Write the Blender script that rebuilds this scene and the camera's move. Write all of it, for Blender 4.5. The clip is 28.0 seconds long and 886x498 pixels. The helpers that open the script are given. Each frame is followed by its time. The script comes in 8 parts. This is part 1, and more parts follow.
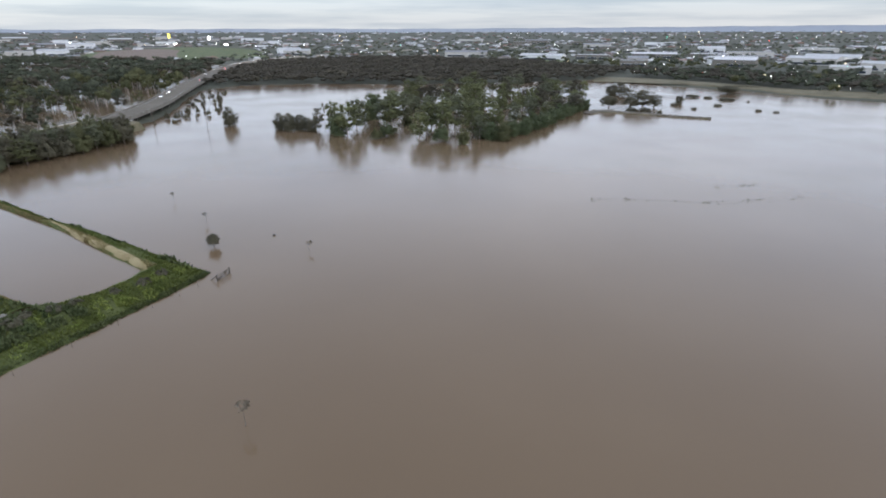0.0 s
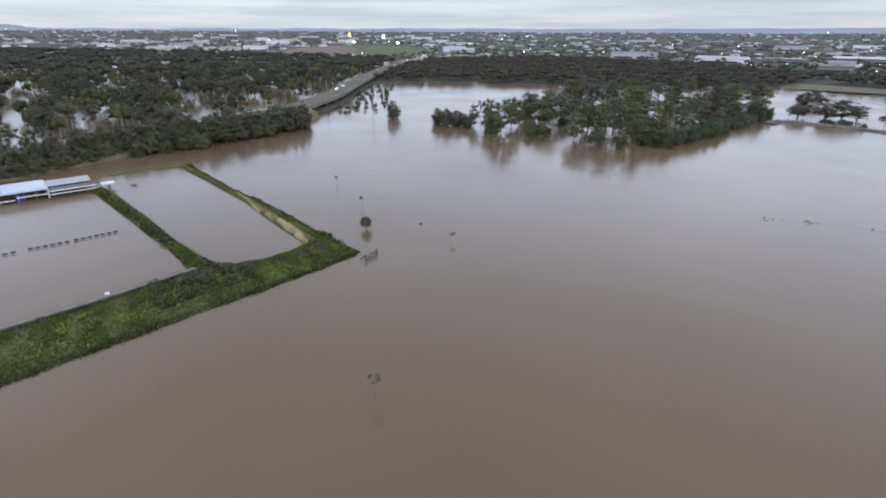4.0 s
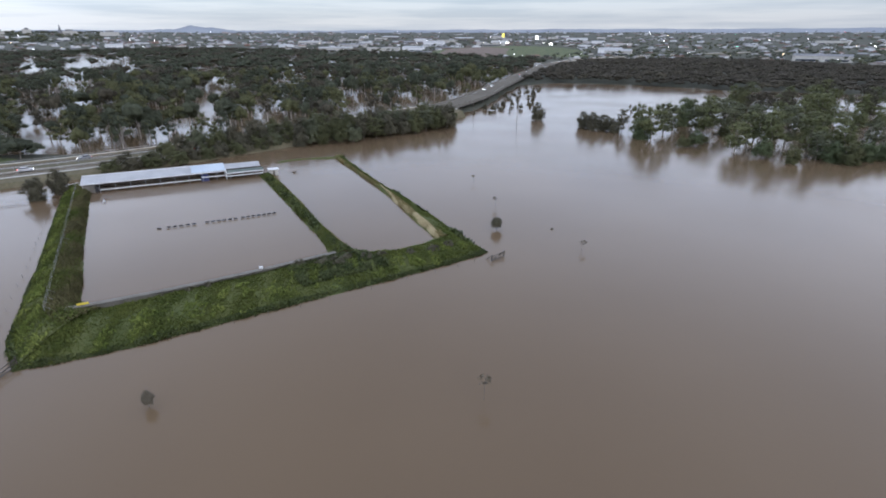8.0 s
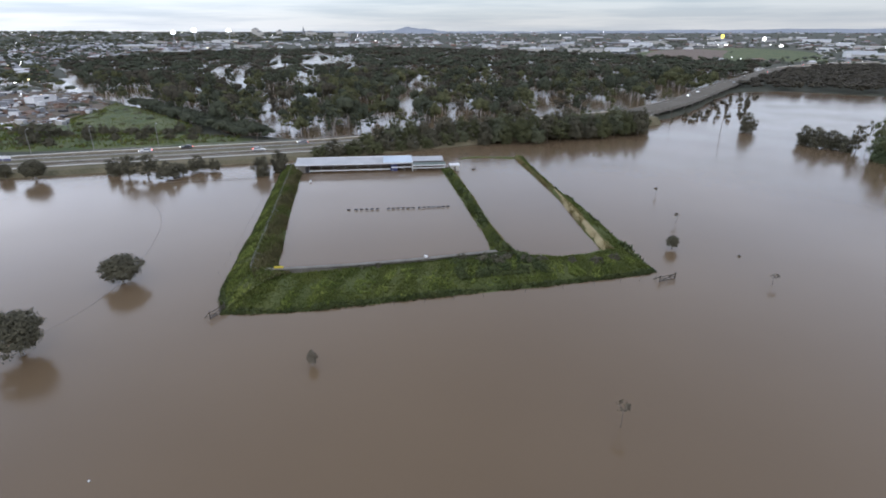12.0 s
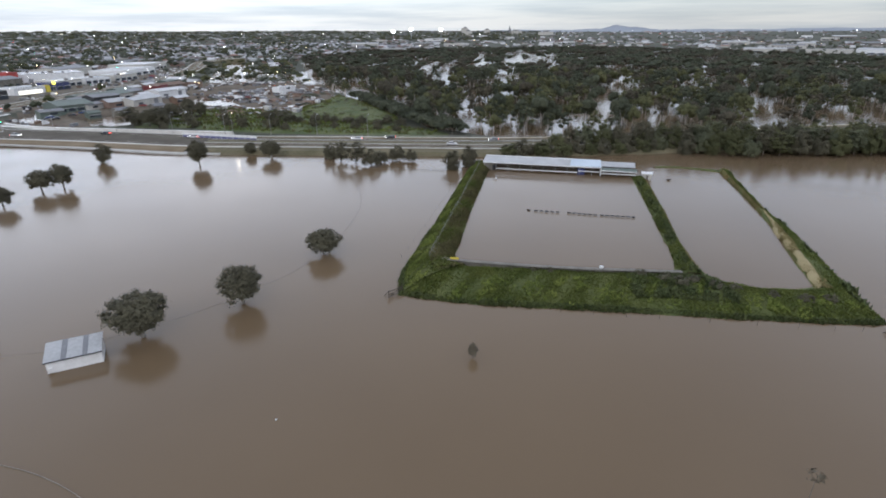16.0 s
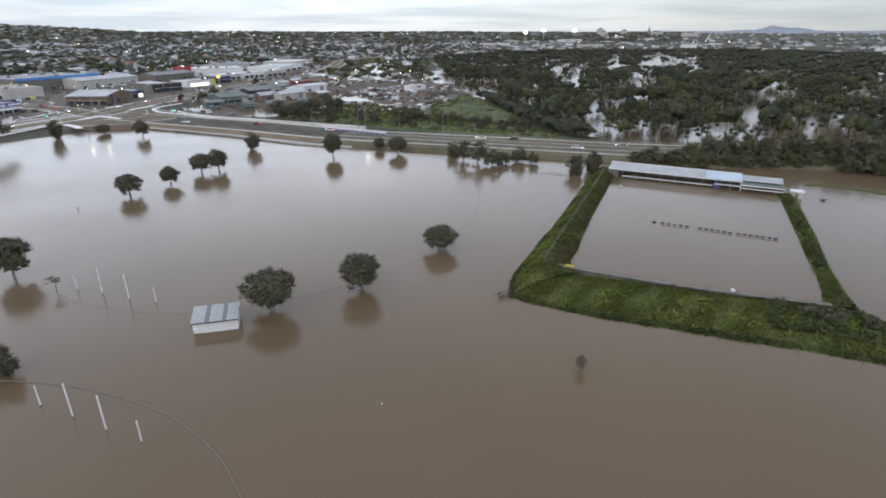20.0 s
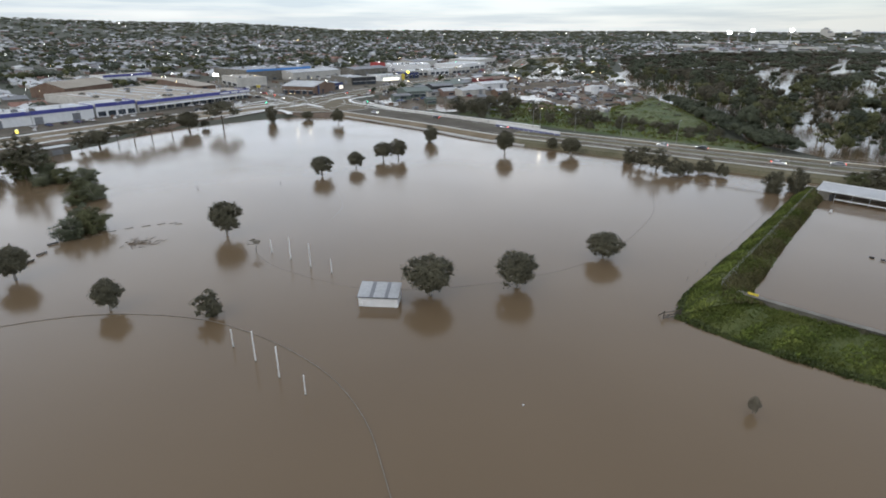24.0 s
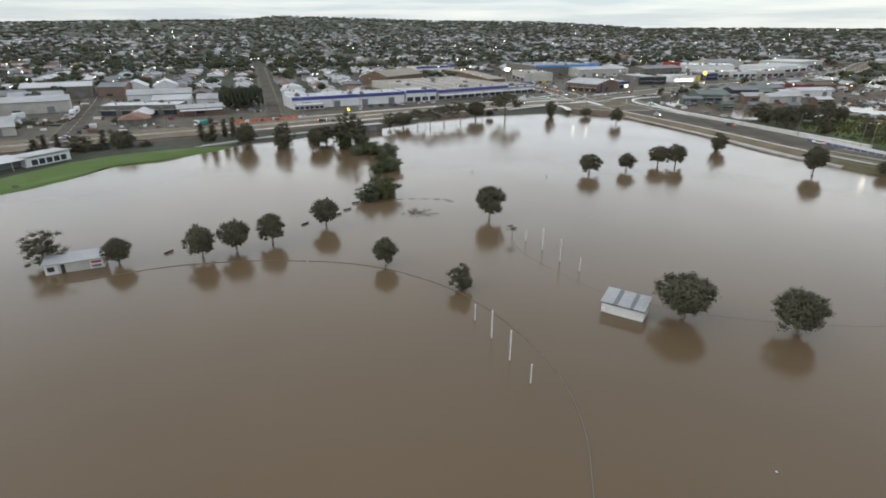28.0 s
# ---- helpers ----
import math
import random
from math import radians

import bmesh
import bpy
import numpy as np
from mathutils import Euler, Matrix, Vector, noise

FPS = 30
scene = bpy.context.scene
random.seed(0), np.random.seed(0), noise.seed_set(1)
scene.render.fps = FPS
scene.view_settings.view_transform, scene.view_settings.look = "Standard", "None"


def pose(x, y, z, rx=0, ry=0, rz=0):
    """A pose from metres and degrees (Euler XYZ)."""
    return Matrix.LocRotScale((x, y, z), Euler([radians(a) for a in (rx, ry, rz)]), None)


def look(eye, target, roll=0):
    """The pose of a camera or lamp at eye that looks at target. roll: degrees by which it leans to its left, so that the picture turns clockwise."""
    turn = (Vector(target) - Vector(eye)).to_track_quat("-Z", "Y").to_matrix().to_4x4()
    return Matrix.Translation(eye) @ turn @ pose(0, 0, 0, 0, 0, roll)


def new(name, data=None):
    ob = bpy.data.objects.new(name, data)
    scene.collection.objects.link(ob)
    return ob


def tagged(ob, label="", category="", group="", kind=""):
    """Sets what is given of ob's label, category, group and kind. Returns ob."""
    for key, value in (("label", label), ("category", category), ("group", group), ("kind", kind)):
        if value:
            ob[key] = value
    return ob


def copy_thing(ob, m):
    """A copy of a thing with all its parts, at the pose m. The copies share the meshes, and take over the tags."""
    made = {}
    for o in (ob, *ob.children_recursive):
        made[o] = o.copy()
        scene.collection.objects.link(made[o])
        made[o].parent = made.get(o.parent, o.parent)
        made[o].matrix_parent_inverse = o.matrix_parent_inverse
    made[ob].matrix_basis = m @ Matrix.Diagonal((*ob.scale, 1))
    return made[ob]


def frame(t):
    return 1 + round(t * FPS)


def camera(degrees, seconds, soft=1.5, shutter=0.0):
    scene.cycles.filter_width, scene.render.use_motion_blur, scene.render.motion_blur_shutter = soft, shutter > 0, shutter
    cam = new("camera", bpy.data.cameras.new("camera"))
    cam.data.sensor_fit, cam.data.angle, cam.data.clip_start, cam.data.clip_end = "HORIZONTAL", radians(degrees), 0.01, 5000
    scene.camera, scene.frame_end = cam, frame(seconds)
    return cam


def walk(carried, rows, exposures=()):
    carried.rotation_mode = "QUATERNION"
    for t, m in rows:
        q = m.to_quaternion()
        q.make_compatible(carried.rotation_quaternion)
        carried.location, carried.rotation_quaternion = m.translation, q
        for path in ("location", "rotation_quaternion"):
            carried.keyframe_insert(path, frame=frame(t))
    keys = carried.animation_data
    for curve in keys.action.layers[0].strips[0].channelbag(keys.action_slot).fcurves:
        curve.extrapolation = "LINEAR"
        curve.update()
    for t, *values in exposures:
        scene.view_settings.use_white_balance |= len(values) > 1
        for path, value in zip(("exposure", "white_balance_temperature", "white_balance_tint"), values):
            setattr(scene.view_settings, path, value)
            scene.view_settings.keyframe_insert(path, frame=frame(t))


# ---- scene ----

# ---- the flight: seconds, place in metres, heading, tilt, lean in degrees ----
cam = camera(79.11, 28.0, soft=1.85)
FLIGHT = [
    (0, 0.00, 0.00, 46.58, 0.00, -22.10, 0.04),
    (0.5, -0.00, 0.03, 46.45, 1.71, -22.07, 0.08),
    (1, -0.00, 0.06, 46.32, 3.62, -22.04, 0.12),
    (1.5, -0.00, 0.10, 46.20, 5.35, -22.04, 0.16),
    (2, 0.01, 0.15, 46.10, 7.09, -22.04, 0.20),
    (2.5, 0.02, 0.21, 46.02, 8.86, -22.07, 0.24),
    (3, 0.04, 0.27, 45.97, 10.76, -22.09, 0.28),
    (3.5, 0.07, 0.31, 45.93, 13.20, -22.12, 0.31),
    (4, 0.10, 0.35, 45.91, 16.13, -22.14, 0.32),
    (4.5, 0.13, 0.39, 45.90, 19.12, -22.16, 0.31),
    (6.5, 0.39, 0.61, 45.91, 27.52, -22.19, 0.17),
    (7, 0.63, 0.76, 45.96, 28.68, -22.16, 0.11),
    (7.5, 0.91, 0.92, 46.01, 29.95, -22.12, 0.06),
    (8, 1.24, 1.11, 46.06, 31.45, -22.10, 0.03),
    (8.5, 1.60, 1.33, 46.11, 32.98, -22.10, 0.00),
    (9, 1.98, 1.56, 46.18, 34.89, -22.08, -0.02),
    (9.5, 2.37, 1.80, 46.24, 37.43, -22.07, -0.05),
    (10, 2.73, 2.04, 46.30, 40.03, -22.06, -0.06),
    (10.5, 3.05, 2.28, 46.35, 42.97, -22.07, -0.07),
    (11, 3.31, 2.53, 46.41, 45.80, -22.07, -0.07),
    (11.5, 3.51, 2.79, 46.47, 48.66, -22.06, -0.08),
    (12, 3.67, 3.05, 46.54, 51.49, -22.04, -0.08),
    (12.5, 3.80, 3.29, 46.60, 53.99, -22.05, -0.09),
    (14.5, 3.86, 3.63, 46.78, 63.63, -22.07, -0.20),
    (15, 3.85, 3.64, 46.88, 66.36, -22.07, -0.26),
    (15.5, 3.85, 3.65, 46.97, 69.14, -22.10, -0.31),
    (16, 3.84, 3.66, 47.06, 71.70, -22.11, -0.31),
    (16.5, 3.83, 3.66, 47.13, 73.79, -22.09, -0.29),
    (17, 3.81, 3.65, 47.18, 75.56, -22.07, -0.27),
    (17.5, 3.79, 3.63, 47.20, 77.29, -22.07, -0.24),
    (18, 3.77, 3.59, 47.22, 79.22, -22.05, -0.22),
    (18.5, 3.75, 3.55, 47.21, 80.91, -22.04, -0.20),
    (19, 3.73, 3.50, 47.19, 82.12, -22.02, -0.18),
    (19.5, 3.71, 3.44, 47.16, 83.29, -22.00, -0.15),
    (20, 3.69, 3.37, 47.12, 84.66, -22.01, -0.12),
    (20.5, 3.65, 3.30, 47.08, 86.71, -22.00, -0.08),
    (22.5, 3.25, 3.19, 46.84, 94.88, -21.96, 0.04),
    (23, 3.20, 3.16, 46.76, 97.26, -21.99, 0.09),
    (23.5, 3.17, 3.13, 46.69, 99.90, -22.03, 0.12),
    (24, 3.16, 3.09, 46.63, 102.80, -22.05, 0.13),
    (24.5, 3.15, 3.05, 46.58, 105.66, -22.06, 0.13),
    (25, 3.13, 3.01, 46.55, 108.77, -22.08, 0.15),
    (25.5, 3.10, 2.97, 46.52, 111.94, -22.08, 0.17),
    (26, 3.04, 2.95, 46.49, 115.37, -22.10, 0.19),
    (26.5, 2.95, 2.94, 46.42, 119.18, -22.13, 0.19),
    (27, 2.83, 2.95, 46.31, 123.16, -22.17, 0.16),
    (27.5, 2.71, 2.97, 46.17, 127.12, -22.22, 0.13),
    (28, 2.59, 3.00, 46.00, 131.35, -22.30, 0.09),
]
walk(cam, [(t, pose(x, y, z, 90 + tilt, 0, head) @ pose(0, 0, 0, 0, 0, lean)) for t, x, y, z, head, tilt, lean in FLIGHT],
     exposures=[(0, 0.16, 6130, 13), (4.5, 0.10, 5980, 14), (9, 0.02, 5930, 15), (13, -0.04, 6130, 14), (18, -0.10, 6300, 12), (23, -0.16, 6400, 10), (28, -0.19, 6750, 7)])

# ---- sky and light: a grey evening under high broken cloud ----
world = bpy.data.worlds.new("evening_sky")
scene.world = world
world.use_nodes = True
wn, wl = world.node_tree.nodes, world.node_tree.links
wn.clear()
SUN_EL, SUN_ROT = radians(38), radians(115)
sky = wn.new("ShaderNodeTexSky")
sky.sky_type, sky.sun_disc, sky.sun_elevation, sky.sun_rotation = "NISHITA", False, SUN_EL, SUN_ROT
clear = wn.new("ShaderNodeBackground")
clear.inputs["Strength"].default_value = 0.05
wl.new(sky.outputs[0], clear.inputs["Color"])
coords = wn.new("ShaderNodeTexCoord")
parts = wn.new("ShaderNodeSeparateXYZ")
wl.new(coords.outputs["Generated"], parts.inputs[0])
deck = wn.new("ShaderNodeValToRGB")       # brightness of the cloud deck by height above the horizon
deck.color_ramp.elements[0].position, deck.color_ramp.elements[0].color = 0.0, (0.423, 0.446, 0.466, 1)
deck.color_ramp.elements[1].position, deck.color_ramp.elements[1].color = 1.0, (0.30, 0.32, 0.36, 1)
for place, shade in ((0.018, (0.368, 0.395, 0.426, 1)), (0.05, (0.358, 0.391, 0.430, 1)), (0.11, (0.77, 0.815, 0.88, 1)), (0.24, (0.97, 1.02, 1.095, 1)), (0.5, (0.58, 0.62, 0.68, 1))):
    deck.color_ramp.elements.new(place).color = shade
wl.new(parts.outputs["Z"], deck.inputs[0])
stretch = wn.new("ShaderNodeMapping")
stretch.inputs["Scale"].default_value = (1.6, 1.6, 26.0)
wl.new(coords.outputs["Generated"], stretch.inputs[0])
streaks = wn.new("ShaderNodeTexNoise")
streaks.inputs["Scale"].default_value, streaks.inputs["Detail"].default_value, streaks.inputs["Roughness"].default_value = 2.2, 6, 0.55
wl.new(stretch.outputs[0], streaks.inputs["Vector"])
tone = wn.new("ShaderNodeValToRGB")
tone.color_ramp.elements[0].position, tone.color_ramp.elements[0].color = 0.38, (0.80, 0.85, 0.92, 1)
tone.color_ramp.elements[1].position, tone.color_ramp.elements[1].color = 0.60, (1.24, 1.20, 1.16, 1)
wl.new(streaks.outputs["Fac"], tone.inputs[0])
both = wn.new("ShaderNodeMix")
both.data_type, both.blend_type = "RGBA", "MULTIPLY"
both.inputs[0].default_value = 1.0
wl.new(deck.outputs[0], both.inputs[6])
wl.new(tone.outputs[0], both.inputs[7])
# the cloud deck's brightness is raised towards the south-west, lightening the water too
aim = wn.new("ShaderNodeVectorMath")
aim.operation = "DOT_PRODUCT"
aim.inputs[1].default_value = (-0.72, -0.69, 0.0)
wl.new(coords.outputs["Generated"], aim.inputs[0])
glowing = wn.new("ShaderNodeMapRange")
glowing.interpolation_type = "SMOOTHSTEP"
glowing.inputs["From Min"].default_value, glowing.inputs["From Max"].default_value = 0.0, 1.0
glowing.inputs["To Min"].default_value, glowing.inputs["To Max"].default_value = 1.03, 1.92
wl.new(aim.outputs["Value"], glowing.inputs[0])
# and a bright lobe is added high in the north, out of view, to lighten the water
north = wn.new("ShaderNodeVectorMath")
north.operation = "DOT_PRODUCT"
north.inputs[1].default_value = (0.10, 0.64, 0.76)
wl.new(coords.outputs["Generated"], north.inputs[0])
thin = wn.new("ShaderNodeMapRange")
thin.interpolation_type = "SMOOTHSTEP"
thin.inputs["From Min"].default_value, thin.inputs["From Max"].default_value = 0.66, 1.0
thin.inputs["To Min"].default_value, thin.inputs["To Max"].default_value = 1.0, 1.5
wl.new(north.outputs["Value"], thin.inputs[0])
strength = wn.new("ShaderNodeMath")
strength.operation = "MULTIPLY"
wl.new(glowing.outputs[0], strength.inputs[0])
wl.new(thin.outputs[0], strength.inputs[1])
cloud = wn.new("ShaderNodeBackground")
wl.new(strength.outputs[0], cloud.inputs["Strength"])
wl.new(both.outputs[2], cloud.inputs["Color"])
total = wn.new("ShaderNodeAddShader")
wl.new(clear.outputs[0], total.inputs[0])
wl.new(cloud.outputs[0], total.inputs[1])
sky_out = wn.new("ShaderNodeOutputWorld")
wl.new(total.outputs[0], sky_out.inputs[0])

sun = new("sun", bpy.data.lights.new("sun", "SUN"))
sun.data.energy, sun.data.angle, sun.data.color = 0.6, radians(25), (1.0, 0.95, 0.88)
# the sky's sun stands at SUN_ROT clockwise from north (+y)
sun.matrix_world = look((0, 0, 0), (-math.sin(SUN_ROT) * math.cos(SUN_EL), -math.cos(SUN_ROT) * math.cos(SUN_EL), -math.sin(SUN_EL)))
scene.view_settings.exposure = 0.0

# ---- materials ----
def surface(name, tone_a, tone_b, rough=0.8, scale=1.0, fine=8.0, bump=0.0, metal=0.0, spread=0.0, island=False, spec=0.5, low=0.35, high=0.65):
    """A surface that varies between two tones at two scales (per metre), with relief; spread varies it from piece to piece."""
    m = bpy.data.materials.new(name)
    m.use_nodes = True
    nt = m.node_tree
    n, l = nt.nodes, nt.links
    b = n["Principled BSDF"]
    where = n.new("ShaderNodeNewGeometry")
    big = n.new("ShaderNodeTexNoise")
    big.inputs["Scale"].default_value, big.inputs["Detail"].default_value = scale, 5
    small = n.new("ShaderNodeTexNoise")
    small.inputs["Scale"].default_value, small.inputs["Detail"].default_value = fine, 4
    l.new(where.outputs["Position"], big.inputs["Vector"])
    l.new(where.outputs["Position"], small.inputs["Vector"])
    mid = n.new("ShaderNodeMix")
    mid.inputs[0].default_value = 0.4
    l.new(big.outputs["Fac"], mid.inputs[2])
    l.new(small.outputs["Fac"], mid.inputs[3])
    ramp = n.new("ShaderNodeValToRGB")
    ramp.color_ramp.elements[0].position, ramp.color_ramp.elements[0].color = low, (*tone_a, 1)
    ramp.color_ramp.elements[1].position, ramp.color_ramp.elements[1].color = high, (*tone_b, 1)
    l.new(mid.outputs[0], ramp.inputs[0])
    colour = ramp.outputs[0]
    if spread:
        hue = n.new("ShaderNodeHueSaturation")
        rnd = n.new("ShaderNodeMapRange")
        rnd.inputs["To Min"].default_value, rnd.inputs["To Max"].default_value = 1 - spread, 1 + spread
        if island:
            l.new(where.outputs["Random Per Island"], rnd.inputs[0])
        else:
            info = n.new("ShaderNodeObjectInfo")
            l.new(info.outputs["Random"], rnd.inputs[0])
        l.new(rnd.outputs[0], hue.inputs["Value"])
        l.new(colour, hue.inputs["Color"])
        colour = hue.outputs[0]
    l.new(colour, b.inputs["Base Color"])
    b.inputs["Roughness"].default_value, b.inputs["Metallic"].default_value = rough, metal
    b.inputs["Specular IOR Level"].default_value = spec
    if bump:
        relief = n.new("ShaderNodeBump")
        relief.inputs["Strength"].default_value, relief.inputs["Distance"].default_value = 0.6, bump
        l.new(small.outputs["Fac"], relief.inputs["Height"])
        l.new(relief.outputs[0], b.inputs["Normal"])
    return m


def glow(name, tone, power):
    m = bpy.data.materials.new(name)
    m.use_nodes = True
    b = m.node_tree.nodes["Principled BSDF"]
    b.inputs["Base Color"].default_value = (*tone, 1)
    b.inputs["Emission Color"].default_value = (*tone, 1)
    b.inputs["Emission Strength"].default_value = power
    m.cycles.emission_sampling = "NONE"
    return m


def flood_water():
    m = bpy.data.materials.new("flood_water")
    m.use_nodes = True
    n, l = m.node_tree.nodes, m.node_tree.links
    b = n["Principled BSDF"]
    where = n.new("ShaderNodeNewGeometry")
    silt = n.new("ShaderNodeTexNoise")
    silt.inputs["Scale"].default_value, silt.inputs["Detail"].default_value = 0.012, 5
    l.new(where.outputs["Position"], silt.inputs["Vector"])
    ramp = n.new("ShaderNodeValToRGB")
    ramp.color_ramp.elements[0].position, ramp.color_ramp.elements[0].color = 0.3, WATER_A
    ramp.color_ramp.elements[1].position, ramp.color_ramp.elements[1].color = 0.7, WATER_B
    l.new(silt.outputs["Fac"], ramp.inputs[0])
    l.new(ramp.outputs[0], b.inputs["Base Color"])
    b.inputs["IOR"].default_value = 1.33
    wind = n.new("ShaderNodeTexNoise")      # patches where the breeze roughens the surface
    wind.inputs["Scale"].default_value, wind.inputs["Detail"].default_value = 0.03, 3
    l.new(where.outputs["Position"], wind.inputs["Vector"])
    rough = n.new("ShaderNodeMapRange")
    rough.inputs["From Min"].default_value, rough.inputs["From Max"].default_value = 0.35, 0.65
    rough.inputs["To Min"].default_value, rough.inputs["To Max"].default_value = 0.12, 0.19
    l.new(wind.outputs["Fac"], rough.inputs[0])
    l.new(rough.outputs[0], b.inputs["Roughness"])
    waves = n.new("ShaderNodeTexNoise")
    waves.inputs["Scale"].default_value, waves.inputs["Detail"].default_value = 0.9, 4
    l.new(where.outputs["Position"], waves.inputs["Vector"])
    relief = n.new("ShaderNodeBump")
    relief.inputs["Strength"].default_value, relief.inputs["Distance"].default_value = 0.35, 0.035
    l.new(waves.outputs["Fac"], relief.inputs["Height"])
    l.new(relief.outputs[0], b.inputs["Normal"])
    return m


WATER_A, WATER_B = (0.140, 0.0965, 0.0555, 1), (0.167, 0.118, 0.0705, 1)
WATER = flood_water()
SOIL = surface("town_ground", (0.038, 0.046, 0.026), (0.082, 0.080, 0.055), 0.95, 0.02, 0.3, 0.1)
TUFT_BROWN = surface("brown_reeds", (0.075, 0.072, 0.034), (0.15, 0.135, 0.062), 0.9, 0.3, 2.0, spread=0.25, island=True, spec=0.2)
TUFT_MID = surface("rank_grass", (0.060, 0.084, 0.018), (0.116, 0.132, 0.033), 0.9, 0.15, 1.2, spread=0.2, island=True, spec=0.2)
BANK = surface("grassy_bank", (0.054, 0.074, 0.016), (0.105, 0.114, 0.031), 0.95, 0.12, 1.5, 0.2)
DRY = surface("dry_grass", (0.24, 0.19, 0.09), (0.36, 0.30, 0.16), 0.95, 0.3, 3, 0.1)
TURF = surface("mown_turf", (0.072, 0.132, 0.024), (0.118, 0.182, 0.042), 0.95, 0.08, 2, 0.05)
VERGE = surface("rough_verge", (0.092, 0.086, 0.044), (0.185, 0.158, 0.096), 0.9, 0.12, 1.2, 0.1)
TUFT = surface("weeds", (0.110, 0.150, 0.030), (0.205, 0.232, 0.062), 0.9, 0.12, 1.0, spread=0.25, island=True, spec=0.2)
TUFT_DARK = surface("dark_scrub", (0.048, 0.068, 0.025), (0.098, 0.112, 0.048), 0.9, 0.3, 2.0, spread=0.4, island=True, spec=0.2)
TUFT_DRY = surface("straw_tufts", (0.17, 0.15, 0.06), (0.28, 0.23, 0.11), 0.9, 0.3, 2.0, spread=0.3, island=True, spec=0.2)
ASPHALT = surface("asphalt", (0.140, 0.118, 0.082), (0.205, 0.176, 0.128), 0.95, 0.1, 2.0, spec=0.08)
ROUGHGREEN = surface("rough_green_grass", (0.044, 0.074, 0.020), (0.125, 0.138, 0.048), 0.95, 0.10, 1.3, 0.2)
ASPHALT_TAN = surface("muddy_asphalt", (0.130, 0.106, 0.066), (0.192, 0.160, 0.106), 0.95, 0.1, 2.0, spec=0.08)
MUD = surface("yard_mud", (0.082, 0.064, 0.044), (0.165, 0.133, 0.095), 0.85, 0.08, 0.7, 0.1, spec=0.25)
ASPHALT_DARK = surface("dark_asphalt", (0.090, 0.080, 0.064), (0.150, 0.135, 0.110), 0.95, 0.1, 2.0, spec=0.08)
ASPHALT_PALE = surface("pale_worn_asphalt", (0.180, 0.142, 0.094), (0.262, 0.214, 0.150), 0.95, 0.1, 2.0, spec=0.08)
ASPHALT_BRIDGE = surface("worn_bridge_asphalt", (0.135, 0.122, 0.098), (0.190, 0.173, 0.141), 0.95, 0.06, 1.0, spec=0.08)
CONCRETE = surface("pale_concrete", (0.36, 0.35, 0.33), (0.54, 0.53, 0.50), 0.85, 0.3, 4.0)
KERB = surface("pale_wet_kerb", (0.52, 0.51, 0.47), (0.72, 0.71, 0.67), 0.3, 0.4, 4.0)
WALLGREY = surface("weathered_concrete", (0.138, 0.128, 0.108), (0.245, 0.230, 0.198), 0.95, 0.5, 4.0, 0.02, spec=0.15)
PAVED = surface("patched_lot_paving", (0.075, 0.064, 0.046), (0.165, 0.142, 0.106), 0.8, 0.06, 0.8, spec=0.3)
EARTH = surface("bare_brown_earth", (0.115, 0.082, 0.058), (0.20, 0.150, 0.110), 0.9, 0.15, 1.2, 0.1)
HOARDING = surface("faded_blue_sheeting", (0.085, 0.092, 0.21), (0.12, 0.13, 0.27), 0.6, 0.3, 3.0)
PAINT = surface("road_paint", (0.38, 0.37, 0.33), (0.58, 0.57, 0.52), 0.7, 0.6, 5.0)
BARK = surface("grey_bark", (0.085, 0.074, 0.062), (0.19, 0.165, 0.14), 0.95, 0.8, 6.0, 0.02, spread=0.25)
PARKBARK = surface("weathered_pale_bark", (0.17, 0.155, 0.135), (0.36, 0.335, 0.30), 0.9, 0.8, 6.0, 0.02, spread=0.2)
PALEBARK = surface("pale_gum_bark", (0.22, 0.20, 0.17), (0.42, 0.39, 0.34), 0.9, 0.5, 5.0, 0.02, spread=0.2)
LEAF = surface("dark_foliage", (0.064, 0.060, 0.039), (0.118, 0.109, 0.070), 0.7, 0.25, 1.6, spread=0.22, island=True, spec=0.15)
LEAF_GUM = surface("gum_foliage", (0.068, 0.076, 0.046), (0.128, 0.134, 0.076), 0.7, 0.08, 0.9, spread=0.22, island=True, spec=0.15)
LEAF_FAR = surface("woodland_foliage", (0.040, 0.047, 0.031), (0.082, 0.090, 0.058), 0.9, 0.06, 0.6, spread=0.22, island=True, spec=0.15)
LEAF_OLIVE = surface("olive_woodland_foliage", (0.052, 0.058, 0.027), (0.120, 0.121, 0.057), 0.9, 0.06, 0.6, spread=0.22, island=True, spec=0.15)
LEAF_GREY = surface("brown_woodland_foliage", (0.042, 0.039, 0.028), (0.095, 0.085, 0.060), 0.9, 0.06, 0.6, spread=0.22, island=True, spec=0.15)
LEAF_PALE = surface("withered_foliage", (0.105, 0.092, 0.066), (0.18, 0.158, 0.118), 0.9, 0.4, 3.0, spread=0.2, island=True, spec=0.15)
# paler grey-green: the haze over the town is put into this foliage colour
LEAF_HAZED = surface("hazed_town_foliage", (0.078, 0.088, 0.066), (0.122, 0.132, 0.100), 0.9, 0.06, 0.6, spread=0.25, island=True, spec=0.15)
LEAF_SCRUB = surface("scrub_foliage", (0.050, 0.045, 0.034), (0.080, 0.071, 0.053), 0.85, 0.05, 0.4, spread=0.12, island=True, spec=0.15)
# lighter, yellower gum foliage: light on the crown tops is put into the colour
LEAF_GROVE = surface("sunlit_gum_foliage", (0.068, 0.078, 0.033), (0.135, 0.142, 0.062), 0.7, 0.1, 1.0, spread=0.25, island=True, spec=0.15)
